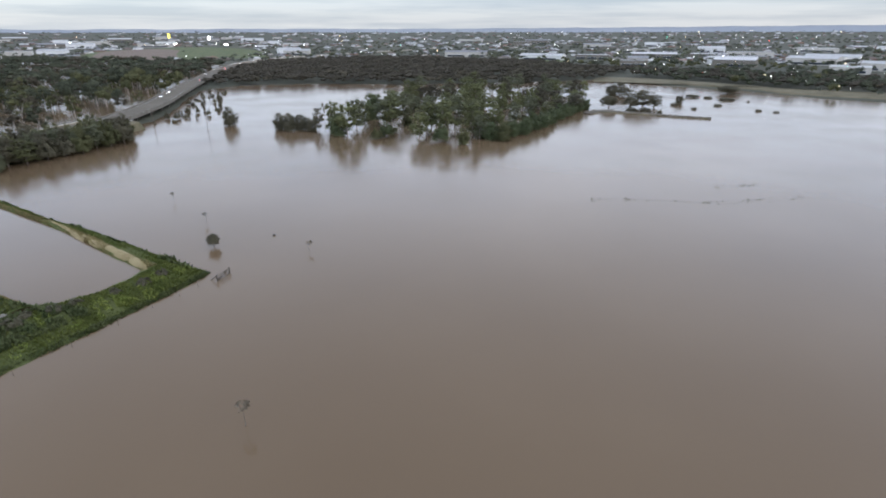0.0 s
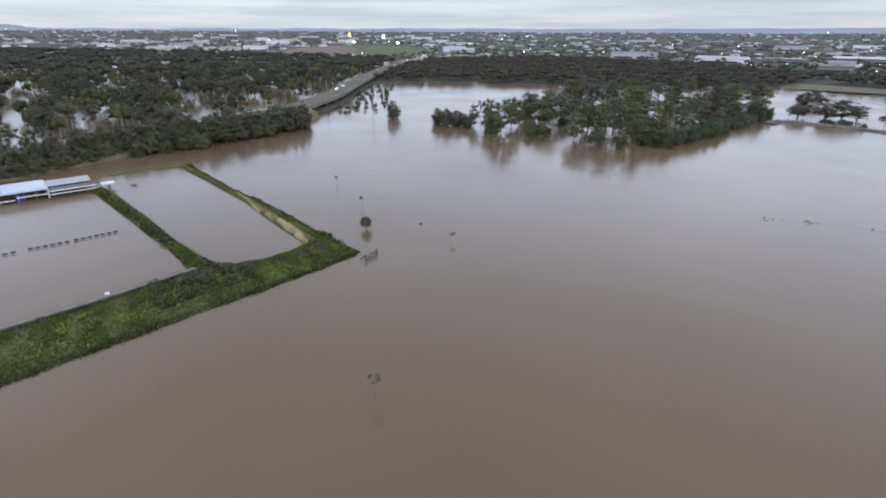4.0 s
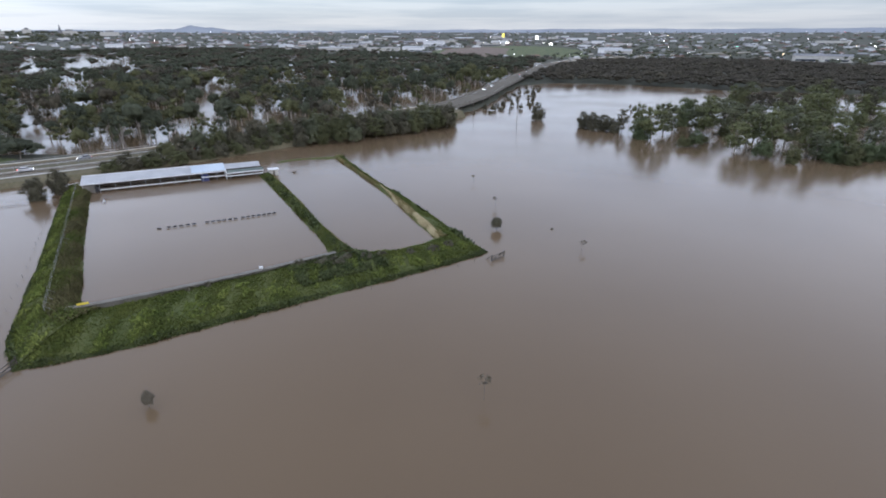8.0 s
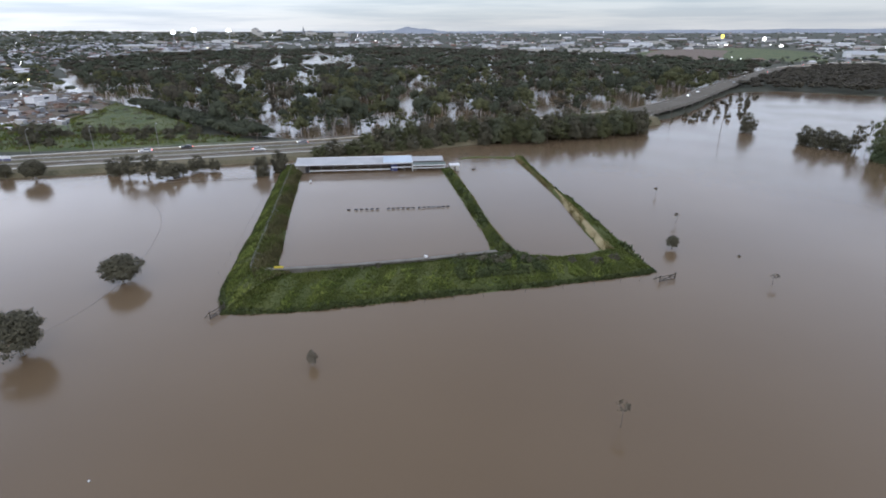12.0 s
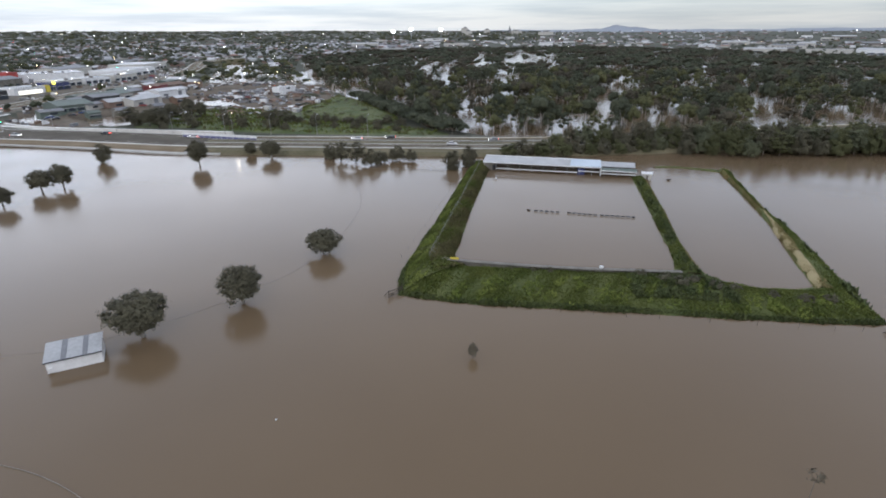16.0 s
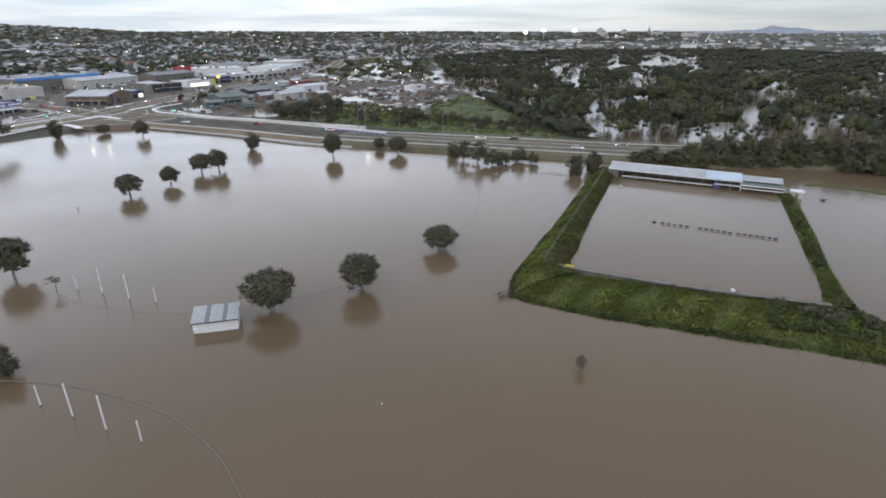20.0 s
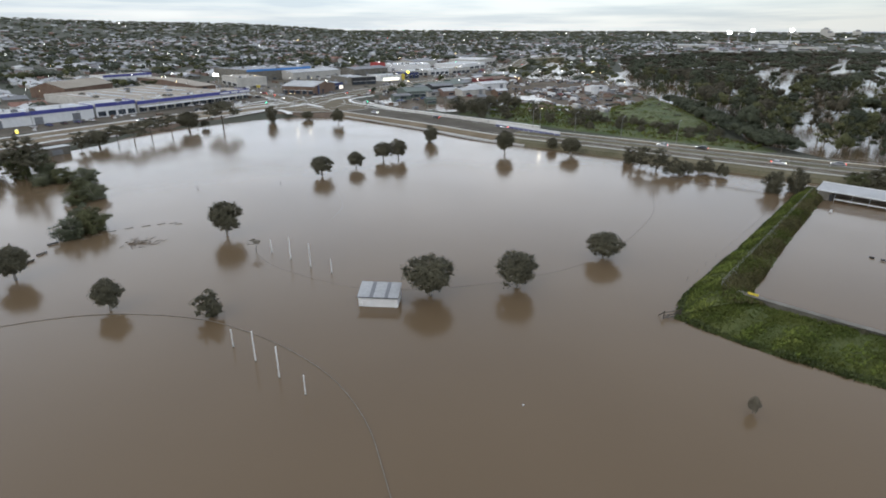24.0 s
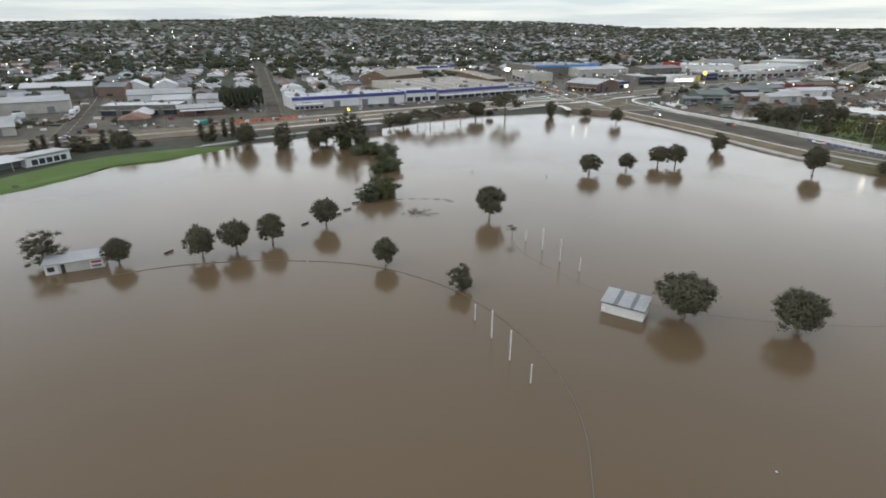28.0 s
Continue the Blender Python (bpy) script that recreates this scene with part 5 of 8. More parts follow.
def meadow(name, poly, count, tall, mat, label, seed, keep=0.0):
    """Rank weeds over a piece of rough ground, five blades to a tuft."""
    r = np.random.default_rng(seed)
    xs, ys = [p[0] for p in poly], [p[1] for p in poly]
    p = np.c_[r.uniform(min(xs), max(xs), count), r.uniform(min(ys), max(ys), count)]
    p = p[inside(poly, p[:, 0], p[:, 1]) & (ripple(p[:, 0], p[:, 1], 8, seed) + 0.7 * ripple(p[:, 0], p[:, 1], 3, seed * 0.3) > keep)]
    base = np.c_[p, np.maximum(ground_z(p[:, 0], p[:, 1]), 0.0) + 0.2]
    vs, fs, n = [], [], len(p)
    for _ in range(5):
        a, s = r.uniform(0, 6.3, n), tall * r.uniform(0.4, 1.2, (n, 1))
        d = np.c_[np.cos(a), np.sin(a), np.zeros(n)]
        e = np.c_[-d[:, 1], d[:, 0], np.zeros(n)]
        vs.append(np.stack([base - e * s * 0.5, base + e * s * 0.5, base + d * s * 0.7 + np.array((0, 0, 1.0)) * s * r.uniform(0.7, 2.6, (n, 1))], 1).reshape(-1, 3))
        fs.append(np.arange(n * 3).reshape(-1, 3))
    tagged(soup(name, list(zip(vs, fs)), mat), label, "weeds", kind="stuff")


MOUND = [(-370, 30), (-425, 62), (-385, 74), (-303, 78), (-280, 72), (-288, 40), (-310, 26)]
ROUGH = [(-306, -40), (-350, -50), (-380, -36), (-386, -16), (-351, 23), (-303, 14), (-292, 50), (-252, 86), (-240, 78), (-264, 25), (-290, -20)]
meadow("mound_weeds", MOUND, 6000, 0.7, TUFT_MID, "rank green weeds over the earth mound", 3, -0.3)
meadow("mound_weeds", MOUND, 8000, 0.7, TUFT, "yellow-green weeds in clumps over the earth mound", 4, 0.3)
meadow("mound_weeds", MOUND, 9000, 0.7, TUFT_BROWN, "brown dry weeds over the earth mound", 5, 0.0)
meadow("verge_weeds", ROUGH, 9000, 0.6, TUFT_MID, "rank green weeds between highway and yard", 6, -0.2)
meadow("verge_weeds", ROUGH, 14000, 0.6, TUFT_BROWN, "brown dry weeds between highway and yard", 7, 0.25)
meadow("verge_weeds", ROUGH, 9000, 0.6, TUFT, "yellow-green weeds in clumps between highway and yard", 8, 0.25)
far_woods("street_flood_trees", np.vstack([fill(q, 15.0, lambda x, y: ripple(x, y, 34, 0.4) + 0.6 * ripple(x, y, 13, 1.0) > 0.0) for q in (FAR_POND, STREET_FLOOD)]), (8, 17), (5, 11), [LEAF_FAR, LEAF_OLIVE], "dark trees standing in the flooded streets", 1)
mound = fill([(-365, 32), (-415, 62), (-385, 73), (-303, 77), (-283, 70), (-290, 42), (-312, 28)], 4.0, lambda x, y: ripple(x, y, 13, 0.9) + 0.7 * ripple(x, y, 5, 0.2) > 0.75)
far_woods("mound_scrub", mound, (2.0, 6.0), (1.0, 3.2), [LEAF_FAR, LEAF_OLIVE, LEAF_GREEN], "low dark scrub in clumps over the earth mound", 1, trunks=False)
rough = fill([(-300, -46), (-286, 18), (-350, 24), (-384, -16), (-378, -36), (-350, -50)], 4.0, lambda x, y: ripple(x, y, 11, 0.4) + 0.7 * ripple(x, y, 4, 1.2) > 0.95)
far_woods("verge_scrub", rough, (2.0, 6.0), (1.0, 3.0), [LEAF_FAR, LEAF_OLIVE, LEAF_GREY], "low dark scrub in clumps between highway and yard", 1, trunks=False)

# ---- the banked ponds and the long shelter ----
def bank(name, outer, inner, top, mat, label, step=1.5):
    """An earth bank between two lines, crowned in the middle, its edges under water."""
    a, b = smooth_line([(x, y, 0) for x, y in outer], step)[:, :2], smooth_line([(x, y, 0) for x, y in inner], step)[:, :2]
    n = max(len(a), len(b))
    at = np.linspace(0, 1, n)
    a = np.stack([np.interp(at, np.linspace(0, 1, len(a)), a[:, k]) for k in (0, 1)], 1)
    b = np.stack([np.interp(at, np.linspace(0, 1, len(b)), b[:, k]) for k in (0, 1)], 1)
    rows = []
    for k, h in ((-0.12, -0.9), (0.0, 0.02), (0.14, 0.42), (0.35, 0.85), (0.6, 1.0), (0.82, 0.75), (1.0, 0.02), (1.15, -0.9)):
        p = a + (b - a) * k
        wob = ripple(p[:, 0], p[:, 1], 1.3, k) * 0.22 + ripple(p[:, 0], p[:, 1], 4.0, k) * 0.18
        across = (b - a) / np.linalg.norm(b - a, axis=1)[:, None]
        p = p + across * (wob * (1.6 if k in (0.0, 1.0) else 0.4))[:, None]
        rows.append(np.c_[p, top * h + wob * 0.5 * (h > 0.1)])
    v = np.vstack(rows)
    f = [(r * n + i, r * n + i + 1, (r + 1) * n + i + 1, (r + 1) * n + i) for r in range(7) for i in range(n - 1)]
    tagged(obj(name, v.tolist(), f, mat, smooth=True), label, "bank", kind="structure")
    return a, b


A = bank("bank_front", [(-86.8, 24.5), (-80.2, 33.9), (-74.6, 45.1), (-67.9, 59.3), (-60.3, 74.7), (-53.8, 88.3), (-49.9, 97.2), (-48.6, 101.6)], [(-101.0, 36.5), (-95.4, 42.5), (-88.5, 59.0), (-77.5, 82.0), (-72.5, 86.5), (-67.0, 91.5), (-64.0, 99.0), (-63.0, 104.0)], 1.1, BANK, "steep grassy flood bank with green weeds")
B = bank("bank_west", [(-86.8, 24.5), (-97, 28.0), (-108.4, 34.5), (-126.1, 45.0), (-148.8, 57.8), (-174.4, 72.2), (-186, 79.0)], [(-95.0, 42.5), (-100.5, 41.0), (-110, 45.8), (-128, 55.0), (-149, 66.5), (-169.1, 77.6), (-176, 82.0)], 1.8, BANK, "long grassy bank carrying a pipe fence")
C = bank("bank_east", [(-48.3, 101.2), (-55.0, 105.4), (-62.8, 110.2), (-78.7, 120.5), (-89.8, 127.3), (-100.7, 132.8), (-122.6, 146.4), (-143.3, 160.5)], [(-61.0, 98.0), (-63.2, 102.4), (-68.3, 106.3), (-76.7, 112.1), (-89.7, 122.2), (-113.6, 138.0), (-130.0, 148.0), (-144.5, 156.8)], 0.9, BANK, "low eastern grass bank between pond and flood")
D = bank("bank_middle", [(-77.0, 81.6), (-88.6, 89.3), (-98.3, 94.7), (-121.3, 107.8), (-147.0, 122.2)], [(-73.0, 86.4), (-81.6, 89.6), (-95.1, 96.9), (-113.8, 108.3), (-142.5, 124.6)], 1.0, BANK, "narrow grassy bank between the two ponds")
bank("bank_back", [(-157.5, 139), (-154.5, 147), (-145.5, 157.5)], [(-155.6, 139), (-152.6, 146.6), (-143.2, 155.6)], 0.35, BANK, "thin bare rim behind the smaller pond")
S = bank("straw_strip", [(-61.8, 103.6), (-66.2, 108.4), (-73.4, 113.8), (-81.6, 119.2), (-95.6, 128.4), (-112, 139.4)], [(-61.8, 102.0), (-67.6, 106.0), (-75.8, 111.9), (-84.6, 118.3), (-96.8, 127.6), (-112.5, 139.0)], 1.0, DRY, "strip of flattened straw-coloured grass along the eastern bank")
spit = bank("spit", [(85, 334), (90, 344), (99, 347), (113, 338.5), (126, 330.5), (138, 322), (154, 314)], [(90, 331), (95, 336), (101, 338.5), (112, 333.5), (125, 327), (137, 319), (152, 312)], 0.7, VERGE, "narrow rubble spit of land in the flood", 2.0)
stone = np.random.default_rng(33)
t = stone.uniform(0, 1, 900)
k = stone.uniform(0.1, 0.9, (900, 1))
at = np.linspace(0, 1, len(spit[0]))
rock = np.stack([np.interp(t, at, spit[0][:, c]) for c in (0, 1)], 1) * (1 - k) + np.stack([np.interp(t, at, spit[1][:, c]) for c in (0, 1)], 1) * k
tagged(soup("spit_rubble", [many(*OCTA, np.c_[rock, stone.uniform(0.2, 0.75, 900)], stone.uniform(0, 6.3, 900), stone.uniform(0.25, 0.75, (900, 3)))], WALLGREY), "pale rubble stones along the spit", "stones", kind="stuff")


def tufts(name, line_a, line_b, count, lo, hi, size, top, mat, label, seed, patchy=None):
    """Grass tufts and weeds between two lines: four blades each; patchy keeps them to clumps."""
    r = np.random.default_rng(seed)
    t, k = r.uniform(0, 1, count), r.uniform(lo, hi, count)
    at = np.linspace(0, 1, len(line_a))
    p = np.stack([np.interp(t, at, line_a[:, c]) * (1 - k) + np.interp(t, at, line_b[:, c]) * k for c in (0, 1)], 1)
    if patchy is not None:
        on = ripple(p[:, 0], p[:, 1], 3.1, seed) + 0.6 * ripple(p[:, 0], p[:, 1], 1.2, seed * 0.7) > patchy
        p, k = p[on], k[on]
        count = len(p)
    z = top * np.interp(k, [-0.12, 0, 0.14, 0.35, 0.6, 0.82, 1.0, 1.15], [-0.9, 0.02, 0.42, 0.85, 1.0, 0.75, 0.02, -0.9]) - 0.08
    s = size * r.uniform(0.4, 1.3, (count, 1)) * (0.85 + 0.4 * ripple(p[:, 0], p[:, 1], 5.0, seed)[:, None].clip(-0.6, 1))
    vs, fs = [], []
    for b in range(4):
        ang = r.uniform(0, 6.3, count)
        d = np.stack([np.cos(ang), np.sin(ang), np.zeros(count)], 1)
        e = np.stack([-d[:, 1], d[:, 0], np.zeros(count)], 1)
        base = np.c_[p, z]
        up = np.array([0, 0, 1.0])
        vs.append(np.stack([base - e * s * 0.45, base + e * s * 0.45, base + d * s * 0.7 + up * s * r.uniform(0.5, 1.3, (count, 1))], 1).reshape(-1, 3))
        fs.append(np.arange(count * 3).reshape(-1, 3))
    tagged(soup(name, list(zip(vs, fs)), mat), label, "weeds", kind="stuff")


tufts("bank_grass", *A, 36000, -0.02, 0.86, 0.34, 1.1, TUFT_MID, "thick rank green grass on the bank", 1)
tufts("bank_weeds", *A, 9000, 0.03, 0.6, 0.50, 1.1, TUFT, "yellow-green leafy weeds in clumps on the bank's outer slope", 21, 0.25)
tufts("bank_grass", *B, 22000, -0.02, 1.0, 0.36, 1.8, TUFT_MID, "thick green grass on the fenced bank", 2)
tufts("bank_weeds", *B, 8000, 0.0, 0.42, 0.42, 1.8, TUFT, "yellow-green weeds in clumps on the fenced bank", 22, 0.1)
tufts("bank_reeds", *B, 15000, 0.52, 1.0, 0.42, 1.8, TUFT_BROWN, "brown reeds along the pond's edge", 12)
tufts("bank_grass", *C, 9000, 0.0, 0.62, 0.34, 0.9, TUFT_MID, "green grass on the outer edge of the eastern bank", 3)
tufts("bank_straw", *C, 5000, 0.62, 1.0, 0.26, 0.9, TUFT_DRY, "dry straw-coloured grass on the eastern bank", 4)
tufts("bank_scrub", *C, 1100, 0.0, 0.3, 0.8, 0.9, TUFT_DARK, "dark scrub clumps along the outer edge of the eastern bank", 14, 0.2)
tufts("bank_straw", *S, 3600, 0.0, 1.0, 0.24, 1.0, TUFT_DRY, "flattened dry grass on the straw strip", 17)
tufts("bank_grass", *D, 9000, 0.0, 0.8, 0.30, 1.0, TUFT_MID, "green grass on the middle bank", 5)
tufts("bank_scrub", *D, 1800, 0.1, 0.75, 0.55, 1.0, TUFT_DARK, "dark weeds on the middle bank", 15, 0.0)
tufts("bank_straw", *D, 2600, 0.75, 1.0, 0.28, 1.0, TUFT_DRY, "dry grass along the middle bank's pond edge", 16)
half = len(A[0]) // 2
tufts("bank_scrub", A[0][half:half + half // 2], A[1][half:half + half // 2], 4600, 0.25, 0.95, 0.62, 1.15, TUFT_DARK, "dark scrub on the far half of the front bank", 6, -0.25)
tufts("bank_edge", *A, 5200, -0.035, 0.07, 0.42, 1.1, TUFT_DARK, "dark wet grass hanging into the flood along the bank", 26)
tufts("bank_edge", *B, 3600, -0.035, 0.07, 0.42, 1.8, TUFT_DARK, "dark wet grass hanging into the flood along the fenced bank", 27)
for n, (t, k, w, h) in enumerate([(0.56, 0.8, 3, 1.6), (0.60, 0.7, 3.6, 2.0), (0.64, 0.62, 4, 2.0), (0.68, 0.7, 3.4, 1.7), (0.72, 0.6, 3.6, 1.9), (0.78, 0.65, 3, 1.5), (0.84, 0.6, 3, 1.5), (0.90, 0.5, 3.2, 1.7), (0.95, 0.5, 3.0, 1.8), (0.30, 0.80, 1.6, 1.1), (0.345, 0.78, 1.9, 1.5), (0.25, 0.80, 1.4, 0.9), (0.22, 0.8, 1.0, 0.8), (0.40, 0.8, 1.1, 0.8), (0.44, 0.82, 1.2, 0.8)]):
    i = int(t * (len(A[0]) - 1))
    p = A[0][i] * (1 - k) + A[1][i] * k
    plant("bush", p[0], p[1], w, h, z=0.55, variant=n % 2, label="dark shrub on the grassy bank", group="shrubs on the bank", name="bank_shrub")

# low concrete wall along the near side of the main pond, cast panel by panel
WALL = [(-99.0, 35.0), (-96.6, 38.6), (-90.5, 48.8), (-84.2, 60.8), (-79.5, 71.2), (-75.2, 81.0)]
wall = tagged(thing("pond_wall", 0, 0), "low weathered concrete wall along the pond's edge", "wall", kind="structure")
run = smooth_line([(x, y, 0) for x, y in WALL], 2.4)[:, :2]
for p, q in zip(run[:-1], run[1:]):
    d = q - p
    pan = part("panel", box(0.02, np.hypot(*d) - 0.02, -0.14, 0.14, -0.5, 1.5), WALLGREY, wall)
    pan.matrix_basis = spot(p[0], p[1], 0, math.degrees(math.atan2(d[1], d[0])))
    cope = part("coping", box(0, np.hypot(*d), -0.85, 0.3, 1.5, 1.62), WALLGREY, wall)
    cope.matrix_basis = pan.matrix_basis.copy()
sign = thing("warning_sign", -96.2, 39.4, 1.6, 60, "small yellow warning board on the pond wall", "sign")
part("board", box(-0.9, 0.9, -0.2, -0.14, -0.3, 0.45), YELLOW, sign)
part("post", box(-0.05, 0.05, -0.14, -0.04, -0.9, 0.4), STEEL, sign)
drum = thing("white_marker", -81.8, 66.4, 1.6, 20, "small white marker box on the wall", "marker")
part("box", box(-0.35, 0.35, -0.2, 0.2, 0, 0.35), WHITE, drum)
part("lid", box(-0.38, 0.38, -0.23, 0.23, 0.35, 0.4), WHITE, drum)

# pipe fence on the western bank
FENCE = [(-98.8, 34.6), (-100.4, 35.4), (-118, 45.2), (-138, 56.4), (-160, 68.6), (-178, 78.6)]
fence = tagged(thing("pipe_fence", 0, 0), "tall galvanised pipe and mesh fence leaning on the bank", "fence")
posts = smooth_line([(x, y, 1.7) for x, y in FENCE], 3.2)
for n, p in enumerate(posts):
    one = part("post", tube([(0, 0, -0.5), (0, 0, 1.35)], 0.035, 6), DULLSTEEL, fence)
    one.location = tuple(p)
    if n in (1, 2, 3, 4, 12, 13):
        arm = part("brace", tube([(0, 0, 1.2), (0.7, 1.2, 0.0)], 0.035, 5), DULLSTEEL, fence)
        arm.location = tuple(p)
for z in (0.5, 1.35):
    part("rail", tube([(x, y, h + z) for x, y, h in posts], 0.016, 5), DULLSTEEL, fence)
# wire strands hang in the mesh
for z in (0.8, 1.1):
    part("wire", tube([(x, y, h + z) for x, y, h in posts], 0.01, 4), DULLSTEEL, fence)
stakes = smooth_line([(-104, 29.5, 0), (-118, 38, 0), (-136, 48.5, 0), (-158, 61, 0), (-176, 71.5, 0)], 4.2)
old = tagged(thing("stake_fence", 0, 0), "row of thin half-drowned fence stakes beside the bank", "fence")
for k, p in enumerate(stakes):
    s = part("stake", tube([(0, 0, -0.6), (0.08 * math.sin(k * 2.1), 0.08 * math.cos(k * 1.3), 0.8)], 0.03, 5), TIMBER, old)
    s.location = tuple(p)
old = tagged(thing("stake_fence", 0, 0), "thin drowned stakes in front of the grassy bank", "fence")
for k, p in enumerate(smooth_line([(-70.5, 50.5, 0), (-62.5, 65.5, 0), (-55.5, 80, 0), (-50.0, 91, 0), (-46.5, 98, 0)], 5.5)):
    s = part("stake", tube([(0, 0, -0.6), (0.1 * math.sin(k * 1.7), 0.06 * math.cos(k), 0.9)], 0.05, 5), TIMBER, old)
    s.location = (p[0], p[1], 0)


def field_gate(x, y, turn, label):
    g = thing("field_gate", x, y, 0, turn, label, "gate", "gates at the bank's corners")
    for sx in (-2.0, 2.0):
        part("post", tube([(sx, 0, -0.8), (sx, 0, 1.4)], 0.12, 8), WETWOOD, g)
    for z in (0.15, 0.6, 1.1):
        part("rail", tube([(-2.0, 0, z), (2.0, 0, z)], 0.085, 6), WETWOOD, g)
    part("brace", tube([(-1.9, 0, 0.15), (1.9, 0, 1.1)], 0.075, 6), WETWOOD, g)
    for sx in (-2.0, 2.0):
        part("strut", tube([(sx, 0, 1.2), (sx * 1.05, 1.5, 0.0)], 0.07, 6), WETWOOD, g)
    return g


field_gate(-44.8, 99.4, 75, "dark timber gate standing in water at the end of the bank")
field_gate(-86.9, 24.0, 118, "broken timber gate leaning in water at the bank's corner").scale = (0.85, 0.85, 1.1)

# rows of target frames standing in the main pond
def target_frame(x, y, turn):
    g = thing("target_frame", x, y, 0, turn, "small dark target frame standing in the pond", "target frame", "rows of target frames")
    for sx in (-0.42, 0.42):
        part("leg", box(sx - 0.05, sx + 0.05, -0.05, 0.05, -1.0, 0.42), DARK, g)
    part("crossbar", box(-0.46, 0.46, -0.06, 0.06, 0.36, 0.46), DARK, g)
    part("board", box(-0.3, 0.3, -0.03, 0.03, 0.1, 0.32), DARK, g)
    return g


first = None
for (ax, ay), (bx, by), n in (((-124.2, 73.6), (-121.0, 78.6), 5), ((-119.4, 81.3), (-115.5, 87.0), 6), ((-114.6, 88.6), (-110.4, 95.6), 7)):
    turn = math.degrees(math.atan2(by - ay, bx - ax))
    for k in range(n):
        x, y = ax + (bx - ax) * k / (n - 1), ay + (by - ay) * k / (n - 1)
        if first is None:
            first = target_frame(x, y, turn)
        else:
            copy_thing(first, spot(x, y, 0, turn))
float_ = thing("floating_box", -125.6, 72.0, 0, 20, "small dark float drifting in the pond", "float")
part("hull", box(-0.4, 0.4, -0.25, 0.25, -0.2, 0.3), DARK, float_)
part("strap", box(-0.06, 0.06, -0.27, 0.27, -0.2, 0.33), TIMBER, float_)

# the long shelter behind the main pond
SH_A, SH_B = Vector((-175.0, 79.0)), Vector((-146.2, 124.5))
length = (SH_B - SH_A).length
shelter = thing("range_shelter", SH_A.x, SH_A.y, 0, math.degrees(math.atan2(SH_B.y - SH_A.y, SH_B.x - SH_A.x)), "long open-fronted shelter with a pale steel roof, flooded at its foot", "shelter")


def sloped(x0, x1, y0, y1, zf, zb, thick=0.12):
    v = [(x0, y0, zf), (x1, y0, zf), (x1, y1, zb), (x0, y1, zb)]
    v += [(x, y, z - thick) for x, y, z in v]
    return v, [(0, 1, 2, 3), (7, 6, 5, 4), (0, 4, 5, 1), (1, 5, 6, 2), (2, 6, 7, 3), (3, 7, 4, 0)]


cuts = [0, 6.4, 12.8, 19.2, 25.6, 30.5]
for x0, x1 in zip(cuts[:-1], cuts[1:]):
    part("roof_sheet", sloped(x0 - 0.5 * (x0 == 0), x1 - 0.02, -0.9, 6.2, 3.0, 3.9), ROOF_PALE, shelter)
part("roof_sheet", sloped(30.5, 41.0, -0.9, 6.2, 3.15, 4.05), ROOF_BLUE, shelter, "bluish-white newer roof sheet")
part("roof_sheet", sloped(41.1, 52.5, 1.2, 6.4, 3.0, 3.6), ROOF_PALE, shelter)
part("lower_roof", sloped(41.1, 53.0, -1.6, 1.0, 2.2, 2.6), GREENROOF, shelter, "dull green lower roof")
part("lower_roof_edge", box(41.1, 53.0, -1.75, -1.6, 1.9, 2.2), WHITE, shelter)
part("ridge_flashing", sloped(-0.5, 41.0, 5.9, 6.4, 3.98, 4.08, 0.06), WHITE, shelter)
part("fascia_beam", box(-0.4, 41.0, -1.0, -0.9, 2.7, 3.0), WHITE, shelter)
# dark timber tone on this wall stands for the shade under the roof
part("back_wall", box(0, 53, 5.9, 6.1, -1.5, 3.3), TIMBER, shelter)
part("end_wall", box(-0.1, 0.1, -0.4, 6.0, -1.5, 3.1), CREAM, shelter)
part("end_room", box(0.1, 3.4, -0.35, 3.0, -1.5, 2.75), WALLGREY, shelter, "grey enclosed end room")
# dark sheet on the wall in place of the shade in an opening
part("doorway_shade", box(3.0, 4.0, -0.40, -0.36, -1.0, 2.0), DARK, shelter)
for x in np.arange(4.4, 53, 4.2):
    part("post", box(x - 0.08, x + 0.08, -0.6, -0.44, -1.5, 2.9), STEEL, shelter)
part("front_rail", box(4.6, 33.0, -0.75, -0.62, 0.62, 0.92), WHITE, shelter, "white painted front rail")
part("front_rail", box(33.4, 41.0, -0.75, -0.62, 1.2, 1.5), WHITE, shelter)
part("front_rail", box(41.3, 52.8, -1.5, -1.38, 0.9, 1.2), WHITE, shelter)
part("shooting_bench", box(4.6, 52.6, 0.6, 1.5, 0.7, 0.8), TIMBER, shelter)
part("blue_cabin", box(33.2, 35.6, -0.5, 2.0, -1.0, 2.1), NAVY, shelter, "dark blue cabin under the roof")
part("partition", box(40.9, 41.15, -1.1, 6.0, -1.5, 3.1), WHITE, shelter)
tankroom = thing("water_tank_hut", -143.6, 125.6, 0, 56, "small pale flat-roofed hut at the shelter's end", "hut")
part("wall", box(-1.5, 1.5, -1.4, 1.4, -1.5, 2.0), CREAM, tankroom)
part("roof", box(-1.8, 1.8, -1.7, 1.7, 2.0, 2.15), WHITE, tankroom)
part("door", box(-0.4, 0.4, -1.44, -1.40, -0.8, 1.6), WALLGREY, tankroom)
lampbox = thing("white_float", -160.5, 77.0, 0, 40, "small white float at the pond's edge", "float")
part("body", tube([(0, 0, -0.3), (0.2, 0, 0.3), (0.3, 0, 0.8)], [0.3, 0.35, 0.1], 8), WHITE, lampbox)
